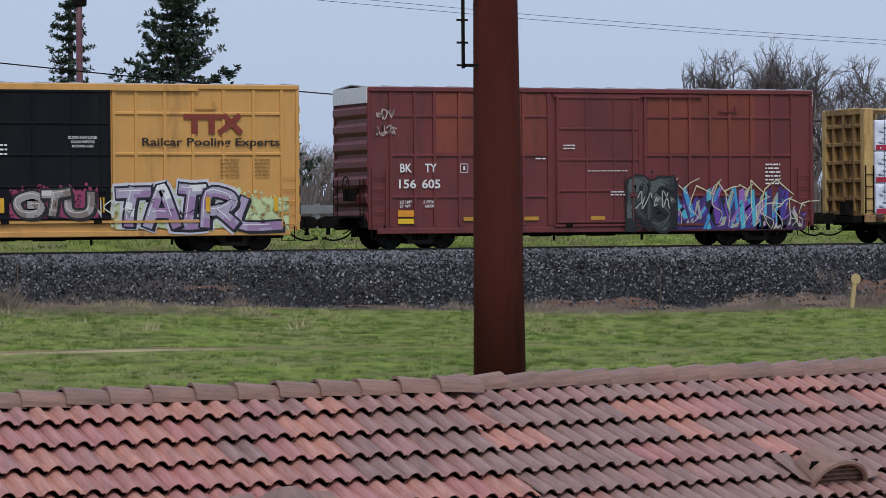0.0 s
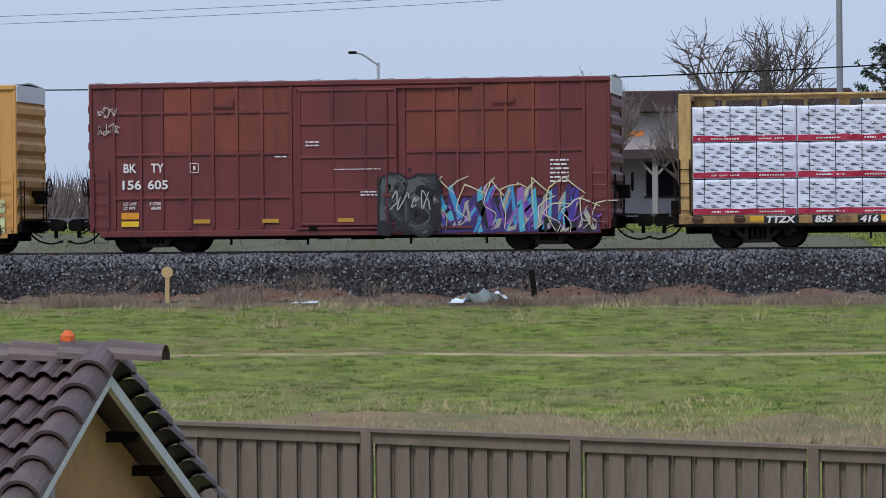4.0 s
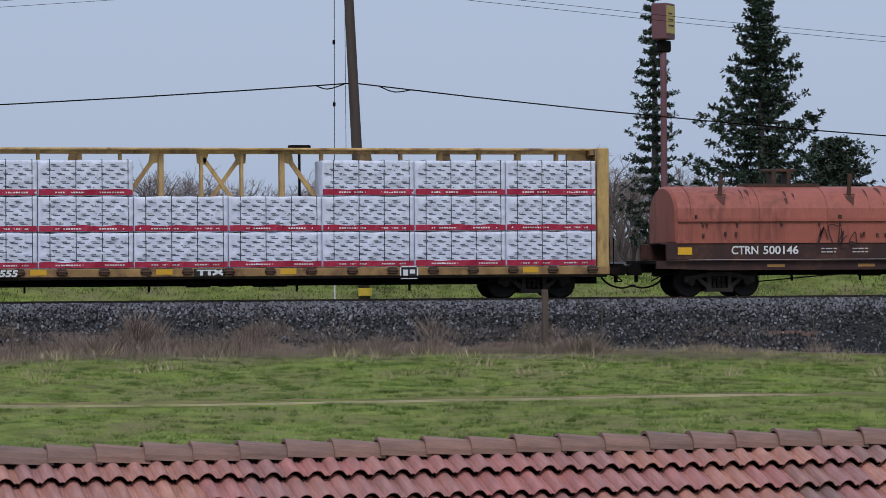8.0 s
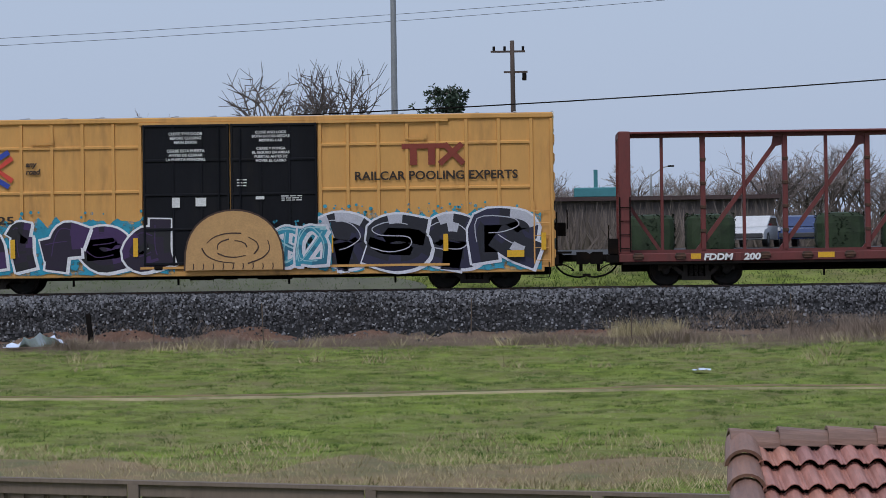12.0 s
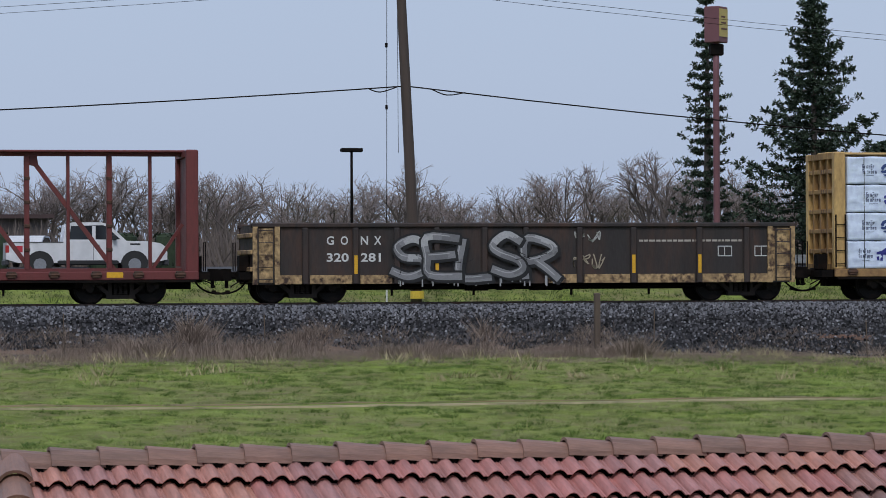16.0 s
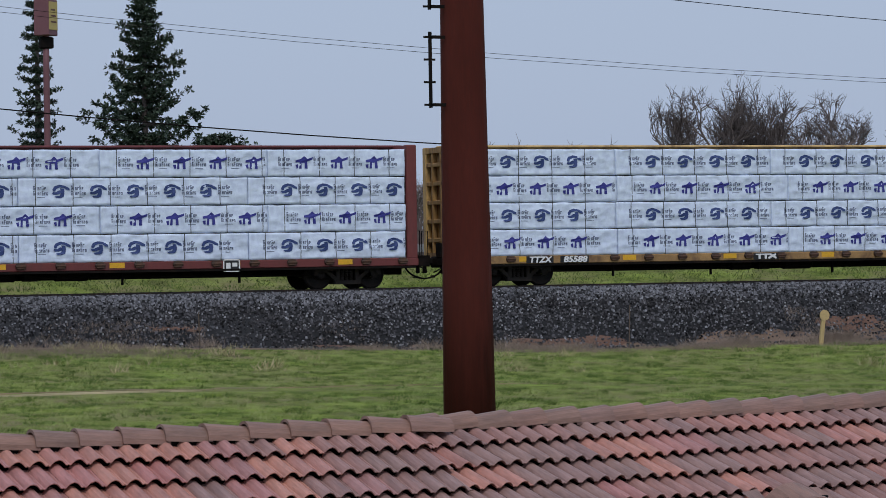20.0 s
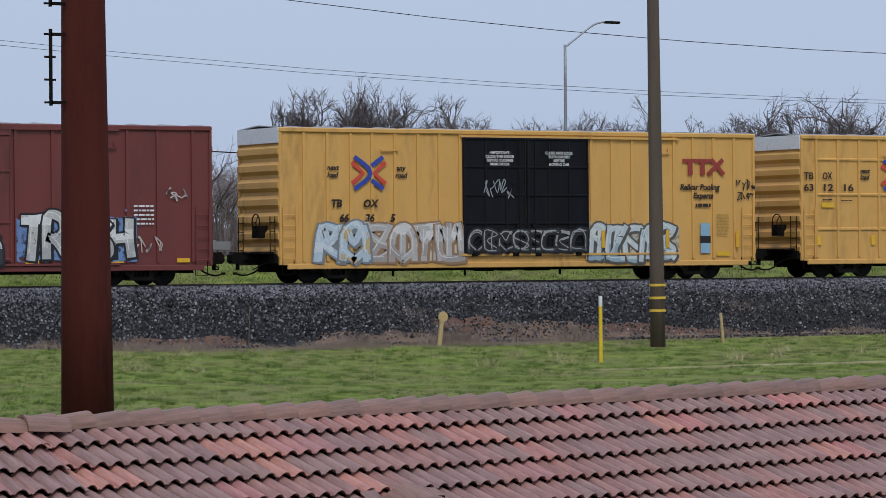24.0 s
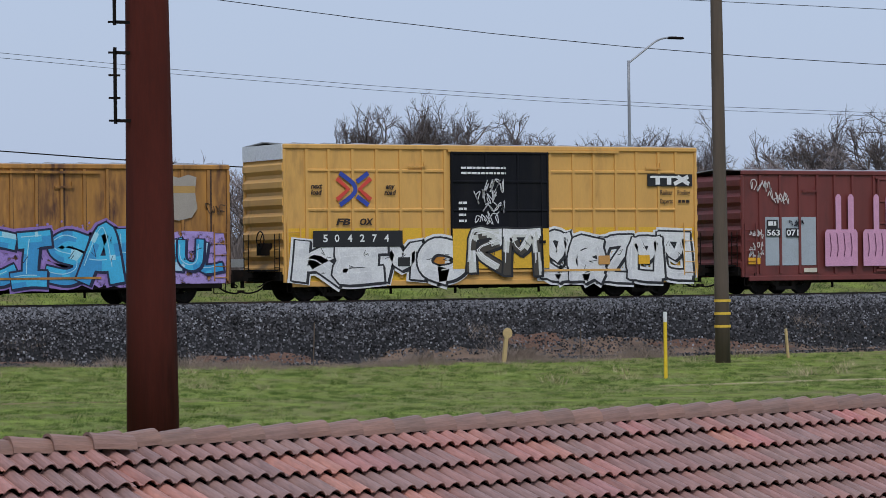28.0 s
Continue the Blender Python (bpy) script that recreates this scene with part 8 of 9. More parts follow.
def place(ob, x, y, turn=0.0, size=1.0, label="", category="tree", group="", tall=0.0, wide=0.0):
    """Stands a tree on the ground; tall and wide: the crown's top and width, its middle over x."""
    m = pose(x, y, level(x, y), 0, 0, turn)
    scale = (size, size, size)
    if tall:
        co = sorted(v.co.z for c in ob.children for v in c.data.vertices)
        scale = (tall / co[int(len(co) * 0.998)],) * 3
    if wide:
        co = sorted((m.to_3x3() @ v.co).x for c in ob.children for v in c.data.vertices)
        lo, hi = co[int(len(co) * 0.01)], co[int(len(co) * 0.99)]
        k = wide / (hi - lo)
        scale = (k, k, scale[2])
        m = pose(x - (lo + hi) / 2 * k, y, level(x, y), 0, 0, turn)
    ob.matrix_basis = m
    ob.scale = scale
    return tagged(ob, label, category, group)


def trees():
    place(conifer(4, 13.1, 8.2, clumps=1150, bare=0.06, thin=1.05, full=True, lush=1.6), 45.6, 142.9, 0, 1, "broad dark green conifer with ragged boughs")
    place(conifer(9, 13.4, 3.6, thin=0.85, clumps=900, bare=0.06, lush=1.5), 41.4, 146.0, 0, 1, "tall narrow conifer with gaps between its tiers")
    place(conifer(17, 5.9, 6.3, clumps=700, top_bias=0.8, whorl=1, taper=0.35, lush=1.2), 51.0, 148.0, 0, 1, "low rounded evergreen behind the conifers")
    place(conifer(21, 8.2, 5.0, clumps=330, bare=0.42, top_bias=0.9, droop=0.2, thin=1.1, whorl=5, taper=0.35, lush=1.2), -4.1, 160, 0, 1, "irregular dark pine beside the building")
    place(conifer(23, 6.4, 3.6, clumps=170, bare=0.3, top_bias=0.9, droop=0.2, full=True, whorl=1, lush=1.2), -2.2, 160.5, 0, 1, "irregular dark pine beside the building")
    place(conifer(25, 6.6, 2.2, clumps=140), -1.4, 158, 0, 1, "slender dark conifer by the utility pole")
    lone = "leafless grey tree with fine spreading twigs"
    for k, (x, y, high, spread, broad) in enumerate(((-9.0, 128, 8.0, 0.9, 5.6), (-14.9, 131, 6.1, 0.7, 2.6), (-12.2, 132, 4.8, 0.7, 3.0), (-17.2, 132, 5.0, 0.7, 3.0), (-5.4, 131, 4.8, 0.8, 2.6))):
        place(bare_tree(31 + k, 8.0, spread, 4, twig="dark_twig" if k == 0 else "twig", rise=(0.3, 1.1), dome=(3.4, 4.6, 3.3) if k == 0 else None), x, y, 20 + 50 * k, 1, lone, group="bare trees", tall=high, wide=broad)
    for k, (x, y, high, broad) in enumerate(((81.6, 156, 9.0, 5.4), (84.8, 156.5, 9.0, 4.6), (88.4, 156, 8.7, 6.2), (96.6, 156, 7.6, 5.4), (101.1, 157, 8.4, 5.2), (108.8, 156, 7.9, 6.2), (114.4, 156, 9.1, 6.4), (119.0, 157, 8.3, 6.0))):
        place(bare_tree(44 + k, 8.8, 0.85, 5, twig="dark_twig", rise=(0.3, 1.2), limbs=8, dome=(3.3, 5.0, 3.5)), x, y, 60 * k, 1, "dark leafless roadside tree with a rounded crown", group="bare trees", tall=high, wide=broad)
    kinds = [bare_tree(41 + k, 7.0, 0.6 + 0.08 * k, 4, limbs=5) for k in range(5)]
    rnd = random.Random(7)
    used = set()
    for i in range(190):
        a = -3 + 46 * i / 190 + rnd.uniform(-0.3, 0.3)
        far = rnd.uniform(165, 215) + (25 if a < 3 else 0)
        x, y = far * math.sin(radians(a)), far * math.cos(radians(a))
        k = rnd.randrange(5)
        ob = kinds[k] if k not in used else copy_thing(kinds[k], Matrix.Identity(4))
        used.add(k)
        place(ob, x, y, rnd.uniform(0, 360), rnd.uniform(0.6, 1.0) * (1.0 if a < 24 else 1.15), "bare winter tree in the far woods", group="far woods")
    # undergrowth below the woods
    s = Shape()
    for i in range(8000):
        a, far = radians(rnd.uniform(-18, 46)), rnd.uniform(152, 190)
        x, y = far * math.sin(a), far * math.cos(a)
        z = level(x, y)
        hh = rnd.uniform(0.6, 2.6)
        for k in range(4):
            d = Vector((rnd.uniform(-0.8, 0.8), rnd.uniform(-0.5, 0.5), hh))
            g = Vector((rnd.uniform(0.03, 0.09), 0, 0))
            p = Vector((x + rnd.uniform(-0.7, 0.7), y, z))
            s.add([p - g, p + g, p + d], [(0, 1, 2)])
    tagged(part("undergrowth", s, M["scrub"]), "grey-brown leafless scrub at the foot of the woods", "scrub", kind="stuff")


# ---- road, lot, buildings and vehicles beyond the track ----
def beyond():
    def strip(name, y0, y1, lift, mat, label):
        s = Shape()
        xs = spans(-400, 500, 180)
        s.v = [(x, y, level(x, y) + lift) for x in xs for y in (y0, (y0 + y1) / 2, y1)]
        s.f = [(3 * i + k, 3 * i + k + 1, 3 * i + k + 4, 3 * i + k + 3) for i in range(len(xs) - 1) for k in range(2)]
        tagged(part(name, s, mat), label, "road", kind="structure")
    strip("road", 109.5, 118.5, 0.03, M["asphalt"], "grey asphalt road behind the railway")
    strip("pavement", 120.5, 122.5, 0.1, M["concrete"], "pale concrete footpath along the road")
    strip("parking_lot", 136, 152, 0.03, M["asphalt"], "asphalt parking lot before the woods")
    # clipped hedges
    r = random.Random(3)
    for x, y, w in ((-0.2, 143, 2.1), (5.1, 143, 2.0), (7.7, 143, 2.1), (13.4, 143, 2.1), (16.2, 143, 1.9), (-5.5, 141, 2.3)):
        s = Shape()
        z0 = level(x, y)
        n = 14
        v = []
        for j in range(7):
            for i in range(n):
                a = 2 * math.pi * i / n
                q = (1.0, 1.04, 1.05, 1.05, 1.0, 0.86, 0.4)[j] * (1 + 0.06 * noise.noise((i * 2.0, j, x)))
                c, e = math.cos(a), math.sin(a)
                v.append((w / 2 * q * math.copysign(abs(c) ** 0.6, c), 0.8 * q * math.copysign(abs(e) ** 0.6, e), (0, 0.3, 0.7, 1.1, 1.4, 1.55, 1.6)[j]))
        s.add(v, [(j * n + i, j * n + (i + 1) % n, (j + 1) * n + (i + 1) % n, (j + 1) * n + i) for j in range(6) for i in range(n)] + [tuple(range(6 * n, 7 * n))])
        for k in range(700):
            a, b = r.uniform(0, 6.28), r.uniform(0.05, 1.6)
            p = Vector((w / 2 * 1.03 * math.cos(a), 0.84 * math.sin(a), b))
            e = Vector((r.uniform(-1, 1), r.uniform(-1, 1), r.uniform(-0.5, 1))) * 0.11
            g = e.cross(Vector((0.3, 0.5, 1))).normalized() * 0.05
            s.add([p - g, p + e, p + g], [(0, 1, 2)])
        hedge = part("clipped_hedge", s, M["hedge"])
        hedge.matrix_basis = pose(x, y, z0)
        tagged(hedge, "clipped dark green hedge beside the parking lot", "hedge", "clipped hedges")
    # the low commercial building with its dark fascia
    b = tagged(empty("shop_building", pose(-29.6, 142.2, level(-20, 142))), "low tan building with a broad dark brown fascia and porch", "building")
    part("wall", Shape().box(0, 27, 0, 14, 0, 4.45), M["pale_wall"], b)
    part("recess_panel", Shape().box(5.4, 10.4, -0.06, 0.0, 3.55, 4.44), M["fascia"], b, "dark red-brown panel over the windows")
    part("fascia", Shape().soft(-0.4, 24.0, -0.9, 14, 4.45, 5.4, 0.05), M["fascia"], b, "dark brown standing-seam fascia")
    for k in range(24):
        part("fascia_seam", Shape().box(k + 0.3, k + 0.36, -0.95, -0.9, 4.47, 5.37), M["fascia"], b)
    part("side_block", Shape().box(24.5, 27.2, 0.5, 10, 3.0, 4.9), M["pale_wall"], b)
    part("porch_roof", Shape().box(-0.5, 27.5, -2.6, 0, 2.55, 2.8).box(-0.5, 27.5, -2.7, -2.55, 2.4, 2.8), M["fascia"], b)
    for k in range(8):
        part("porch_post", Shape().soft(1.5 + k * 3.5, 1.75 + k * 3.5, -2.4, -2.2, 0, 2.5, 0.02), M["concrete"], b)
        part("post_brace", Shape().beam((1.7 + k * 3.5, -2.3, 1.7), (2.4 + k * 3.5, -2.3, 2.45), 0.1, 0.1).beam((1.55 + k * 3.5, -2.3, 1.7), (0.85 + k * 3.5, -2.3, 2.45), 0.1, 0.1), M["concrete"], b)
    for k in range(6):
        w = part("window", Shape().box(2.4 + k * 4.2, 4.9 + k * 4.2, -0.03, 0.02, 0.8, 2.2), M["glass"], b)
        part("window_frame", Shape().box(2.3 + k * 4.2, 5.0 + k * 4.2, -0.06, 0.0, 2.2, 2.3).box(2.3 + k * 4.2, 5.0 + k * 4.2, -0.06, 0.0, 0.7, 0.8).box(3.6 + k * 4.2, 3.7 + k * 4.2, -0.06, 0.0, 0.8, 2.2), M["fascia"], w)
    wheel = Shape()
    ring = [(5.6 + 0.62 * math.cos(2 * math.pi * k / 18), -0.12, 3.75 + 0.62 * math.sin(2 * math.pi * k / 18)) for k in range(19)]
    wheel.tube(ring, 0.05, 6)
    for k in range(0, 18, 2):
        wheel.tube([(5.6, -0.12, 3.75), ring[k]], 0.022, 5)
    wheel.tube([(5.6, -0.2, 3.75), (5.6, 0.0, 3.75)], 0.12, 8)
    part("wagon_wheel", wheel, M["plank"], b, "wooden wagon wheel hung on the wall")
    part("sign_board", Shape().box(5.9, 7.4, -0.12, -0.07, 3.72, 3.98), M["white"], b)
    part("orange_sign", Shape().box(13.0, 15.0, -1.0, -0.95, 3.4, 3.65), ink(0.6, 0.2, 0.04), b)
    # a long low shed and a farther house
    b = tagged(empty("low_shed", pose(-1, 163, level(0, 163))), "long low dark shed behind the parking lot", "building")
    part("wall", Shape().box(0, 13, 0, 6, 0, 2.5), M["shed"], b)
    part("roof", Shape().plate([(-0.3, 2.5), (13.3, 2.5), (13.3, 2.7), (-0.3, 2.7)], -0.5, 6.5), M["fascia"], b)
    for k in range(5):
        part("wall_panel", Shape().box(0.5 + k * 2.5, 2.6 + k * 2.5, -0.05, 0.0, 0.2, 2.3), M["shed"], b)
    part("roof_unit", Shape().soft(3.0, 5.2, 1, 2.5, 2.7, 3.2, 0.05).box(4.0, 4.2, 1.2, 1.4, 3.2, 4.1), ink(0.05, 0.22, 0.25), b, "teal machinery on the roof")
    b = tagged(empty("far_house", pose(-52, 190, level(-52, 190))), "distant house with a grey pitched roof", "house")
    part("wall", Shape().box(0, 18, 0, 10, 0, 5.0), M["stucco"], b)
    part("roof", Shape().plate([(-1, 5.0), (19, 5.0), (14, 7.2), (4, 7.2)], -1, 11), M["roof_grey"], b)
    # a traffic sign on a post
    b = tagged(empty("road_sign", pose(68.62, 110.3, level(68.6, 110.3))), "pale diamond road sign fixed to the lamp post", "sign")
    z = 5.47 - level(68.6, 110.3)
    part("bracket", Shape().box(-0.1, 0.1, -0.02, 0.15, z - 0.03, z + 0.03), M["galvpole"], b)
    part("sign_plate", Shape().plate([(0, z - 0.42), (0.4, z), (0, z + 0.42), (-0.4, z)], -0.04, -0.02), M["white"], b)
    b = tagged(empty("guard_rail", pose(30, 107.2, level(30, 107.2))), "galvanised guard rail beside the road", "guard rail")
    part("rail_beam", Shape().plate([(0, 0.5), (22, 0.5), (22, 0.8), (0, 0.8)], -0.05, 0.0), M["galvpole"], b)
    for k in range(8):
        part("post", Shape().box(k * 3 + 0.3, k * 3 + 0.45, 0.0, 0.15, -0.3, 0.85), M["galvpole"], b)


def vehicle(kind, colour, label):
    """A car built side-on along +x (its front), wheels as parts."""
    ob = tagged(empty({"pickup": "pickup_truck", "utility": "utility_truck"}.get(kind, kind)), label, "car", "road vehicles")
    mat = ink(*colour, 0.25)
    flare = 0.05
    if kind in ("pickup", "utility"):
        L, W, r, axles = 5.55, 1.95, 0.43, (1.15, 4.4)
        side = [(0.0, 0.62), (0.02, 1.2), (1.95, 1.2), (2.0, 1.24), (4.0, 1.25), (4.9, 1.23), (5.3, 1.16), (5.5, 1.02), (5.53, 0.6), (5.1, 0.5), (0.4, 0.5)]
        cab, glass = [(1.95, 1.22), (2.05, 1.82), (2.3, 1.89), (3.25, 1.89), (3.5, 1.83), (4.15, 1.23)], [(2.15, 1.3), (2.22, 1.76), (3.3, 1.79), (3.42, 1.75), (3.92, 1.3)]
    elif kind == "suv":
        L, W, r, axles = 4.7, 1.85, 0.36, (0.95, 3.75)
        side = [(0.0, 0.5), (0.03, 1.0), (0.15, 1.1), (3.3, 1.1), (4.4, 0.95), (4.68, 0.75), (4.68, 0.4), (0.2, 0.36)]
        cab, glass = [(0.1, 1.05), (0.45, 1.6), (0.8, 1.66), (2.3, 1.66), (2.7, 1.58), (3.5, 1.08)], [(0.5, 1.14), (0.72, 1.52), (2.4, 1.54), (2.62, 1.5), (3.25, 1.12)]
    else:
        L, W, r, axles = 4.7, 1.8, 0.33, (0.95, 3.7)
        side = [(0.0, 0.45), (0.04, 0.88), (0.7, 0.95), (3.4, 0.92), (4.4, 0.78), (4.7, 0.6), (4.68, 0.35), (0.15, 0.33)]
        cab, glass = [(0.55, 0.92), (1.25, 1.36), (1.6, 1.43), (2.4, 1.43), (2.75, 1.36), (3.55, 0.92)], [(1.0, 0.97), (1.4, 1.32), (2.5, 1.34), (2.65, 1.3), (3.25, 0.97)]
    part("body", Shape().plate(side, -W / 2, W / 2), mat, ob)
    part("cabin", Shape().plate(cab, -W / 2 + 0.08, W / 2 - 0.08), mat, ob)
    for y in (-W / 2 + 0.07, W / 2 - 0.08):
        part("side_glass", Shape().plate(glass, y, y + 0.01), M["glass"], ob)
    part("pillar", Shape().box(sum(x for x, z in glass) / len(glass) - 0.06, sum(x for x, z in glass) / len(glass) + 0.06, -W / 2 + 0.06, -W / 2 + 0.07, glass[0][1], glass[1][1]), mat, ob)
    for y in (-W / 2 - 0.015,):
        for x in axles:
            part("wheel_arch", Shape().plate([(x + (r + flare) * math.cos(a), r + (r + flare) * math.sin(a)) for a in [math.pi * k / 10 for k in range(11)]], y, y + 0.03), ink(0.015, 0.015, 0.016), ob)
    for x in axles:
        for y in (-W / 2 + 0.1, W / 2 - 0.1):
            w = part("wheel", Shape().tube([(x, y - 0.12, r), (x, y + 0.12, r)], r, 18), ink(0.02, 0.02, 0.02), ob)
            part("rim", Shape().tube([(x, y - 0.135, r), (x, y + 0.135, r)], r * 0.52, 12), M["galvpole"], w)
    part("bumper", Shape().soft(L - 0.12, L + 0.04, -W / 2 + 0.05, W / 2 - 0.05, 0.4, 0.62, 0.03).soft(-0.05, 0.1, -W / 2 + 0.05, W / 2 - 0.05, 0.42, 0.6, 0.03), ink(0.05, 0.05, 0.055), ob)
    part("tail_light", Shape().box(-0.02, 0.1, -W / 2 - 0.004, -W / 2 + 0.1, 0.85, 1.1), ink(0.4, 0.02, 0.02), ob)
    part("head_light", Shape().box(L - 0.3, L - 0.02, -W / 2 - 0.004, -W / 2 + 0.1, 0.72, 0.88), ink(0.6, 0.6, 0.62), ob)
    if kind == "pickup":
        part("bed_rim", Shape().box(0.02, 1.95, -W / 2 - 0.01, -W / 2 + 0.06, 1.18, 1.22), ink(0.1, 0.1, 0.1), ob)
        part("side_decal", Shape().box(0.34, 0.56, -W / 2 - 0.006, -W / 2 - 0.002, 0.86, 1.08), ink(0.5, 0.03, 0.05), ob)
        part("running_board", Shape().soft(1.75, 3.85, -W / 2 - 0.03, -W / 2 + 0.1, 0.42, 0.58, 0.03), ink(0.015, 0.015, 0.016), ob)
        part("side_mirror", Shape().soft(3.62, 3.76, -W / 2 - 0.2, -W / 2 + 0.08, 1.26, 1.46, 0.03), ink(0.02, 0.02, 0.022), ob)
        part("door_seam", Shape().box(2.98, 2.995, -W / 2 - 0.003, -W / 2 + 0.01, 0.58, 1.24), ink(0.05, 0.05, 0.055), ob)
        part("door_handle", Shape().soft(3.02, 3.2, -W / 2 - 0.03, -W / 2 + 0.01, 1.08, 1.12, 0.01), ink(0.05, 0.05, 0.055), ob)
        part("hood_vent", Shape().box(4.25, 4.6, -W / 2 - 0.006, -W / 2 + 0.01, 1.1, 1.16), ink(0.03, 0.03, 0.033), ob)
    if kind == "utility":
        part("service_box", Shape().soft(-0.05, 2.0, -W / 2 - 0.02, W / 2 + 0.02, 0.75, 1.6, 0.04), mat, ob)
        part("box_door", Shape().box(0.1, 0.6, -W / 2 - 0.03, -W / 2 - 0.02, 0.85, 1.5).box(0.7, 1.2, -W / 2 - 0.03, -W / 2 - 0.02, 0.85, 1.5), ink(0.6, 0.6, 0.6), ob)
    return ob


DRIVES = []


def traffic():
    """Vehicles that pass on the road: x at a time, speed, lane."""
    for kind, colour, label, x, t, v, y in (("pickup", (0.72, 0.72, 0.74), "white pickup truck driving along the road", 6.9, 14.0, 22.6, 112.6),
                                            ("pickup", (0.7, 0.7, 0.72), "white pickup truck with a red decal on the road", 6.8, 16.0, 21.5, 112.6),
                                            ("sedan", (0.66, 0.66, 0.68), "white sedan driving along the road", 3.5, 13.5, -18.5, 116.0),
                                            ("utility", (0.7, 0.7, 0.72), "white service truck with side boxes on the road", 7.6, 11.5, 21.0, 112.6),
                                            ("suv", (0.24, 0.014, 0.035), "deep red sport utility car on the road", 13.2, 10.0, 20.0, 112.6),
                                            ("pickup", (0.02, 0.022, 0.028), "black pickup truck on the road", 19.8, 1.0, 20.0, 112.6)):
        ob = vehicle(kind, colour, label)
        DRIVES.append((ob, x, t, v, y))
    for colour, x, label in (((0.6, 0.6, 0.62), 10.6, "white car parked in the lot"), ((0.03, 0.05, 0.14), 13.0, "dark blue car parked in the lot")):
        ob = vehicle("sedan", colour, label)
        ob.matrix_basis = pose(x, 150.5, level(x, 150.5) + 0.03, 0, 0, -105)


# ---- trackside and meadow details ----
def trackside():
    def post(name, label, x, y, h, w, mat, lean=0.0, cat="post", group=""):
        ob = part(name, Shape().soft(-w / 2, w / 2, -w / 2, w / 2, -0.2, h, w * 0.15), mat)
        ob.matrix_basis = pose(x, y, level(x, y), 0, lean, 0)
        return tagged(ob, label, cat, group)
    post("wooden_post", "old grey wooden post at the ballast's foot", 22.0, 89.0, 1.75, 0.17, M["wood"])
    post("wooden_stub", "charred leaning post stub by the weeds", -12.2, 88.6, 0.95, 0.14, M["under"], -6)
    for i, x in enumerate((-20, -17, -10.5, -7.5, -1.8, 2.6, 7.0, 12.5, 15.8, 23.6, 30.0, 38.8, 43.8, 53.2, 61.0, 68.0)):
        post("fence_stake", "thin rusty steel stake of the old trackside fence", x, 88.9 - 0.25 * math.sin(i), 1.1 + 0.25 * math.sin(i * 2.2), 0.03, M["wood"], 2.0 * math.sin(i * 1.7), "stake", "old fence stakes")
    m = tagged(empty("mile_marker", pose(49.9, 88.0, level(49.9, 88) - 0.1, 0, 7, 0)), "tan round-topped trackside marker", "marker", "trackside markers")
    part("post", Shape().soft(-0.06, 0.06, -0.05, 0.05, 0, 0.9, 0.01), M["tan_board"], m)
    part("disc", Shape().plate([(0.17 * math.cos(a), 1.02 + 0.17 * math.sin(a)) for a in [2 * math.pi * k / 14 for k in range(14)]], -0.07, -0.05), M["tan_board"], m)
    m2 = copy_thing(m, pose(-23.0, 90.0, level(-23, 90) - 0.1, 0, 1, 0) @ Matrix.Identity(4))
    st = tagged(empty("yellow_stake", pose(50.8, 80.0, level(50.8, 80) - 0.1)), "yellow plastic marker stake with a white top", "marker")
    part("stake", Shape().tube([(0, 0, 0), (0, 0, 1.75)], 0.055, 8), ink(0.75, 0.5, 0.02), st)
    part("cap", Shape().tube([(0, 0, 1.75), (0, 0, 2.05)], 0.056, 8), M["white"], st)
    post("grey_stake", "short pale marker stake by the pole", 59.6, 86.5, 0.95, 0.08, M["tan_board"], -5)
    # a rag of white plastic and litter
    r = random.Random(9)
    for name, x, y, w, h, label in (("plastic_sheet", -13.6, 87.8, 1.75, 0.42, "crumpled white plastic sheet on the grass"), ("plastic_scrap", -18.6, 88.2, 0.75, 0.08, "flat scrap of white plastic"), ("litter", 3.85, 76.0, 0.42, 0.07, "small scrap of white litter")):
        s = Shape()
        n = 12
        s.v = [((i / n - 0.5) * w, (j / 4 - 0.5) * 0.7, h * max(0, noise.noise((i * 0.5, j * 0.7, x)) + 0.35 - abs(i / n - 0.6)) + 0.02) for j in range(5) for i in range(n + 1)]
        s.f = [(j * (n + 1) + i, j * (n + 1) + i + 1, (j + 1) * (n + 1) + i + 1, (j + 1) * (n + 1) + i) for j in range(4) for i in range(n)]
        ob = part(name, s, M["wrap"])
        ob.matrix_basis = pose(x, y, level(x, y) + 0.06)
        tagged(ob, label, "litter")
    # worn earth: bare soil on the ballast's foot and the vehicle track through the field
    def sheet(name, x0, x1, y0, y1, lift, mat, label, wob, climb=0.0):
        s = Shape()
        n, k = max(12, int((x1 - x0) / 0.2)), 5
        for i in range(n + 1):
            x = x0 + (x1 - x0) * i / n
            e = abs(math.sin(math.pi * i / n)) ** 0.35
            up, low = 0.5 + wob * (0.8 * noise.noise((x * 0.55, 1.0, y0)) + 0.2 * noise.noise((x * 1.8, 2.0, y0))), 0.5 + wob * (0.7 * noise.noise((x * 0.7, 7.0, y0)) + 0.3 * noise.noise((x * 2.0, 9.0, y0)))
            for j in range(k):
                u = (up * j - low * (k - 1 - j)) / (k - 1) * e
                y = (y0 + y1) / 2 + (y1 - y0) * u + 0.4 * noise.noise((x * 0.08, 5.0, 0.0)) + climb * (i / n) ** 2
                s.v.append((x, y, max(level(x, y), bank(y)) + lift * (1 if 0 < j < k - 1 else -1)))
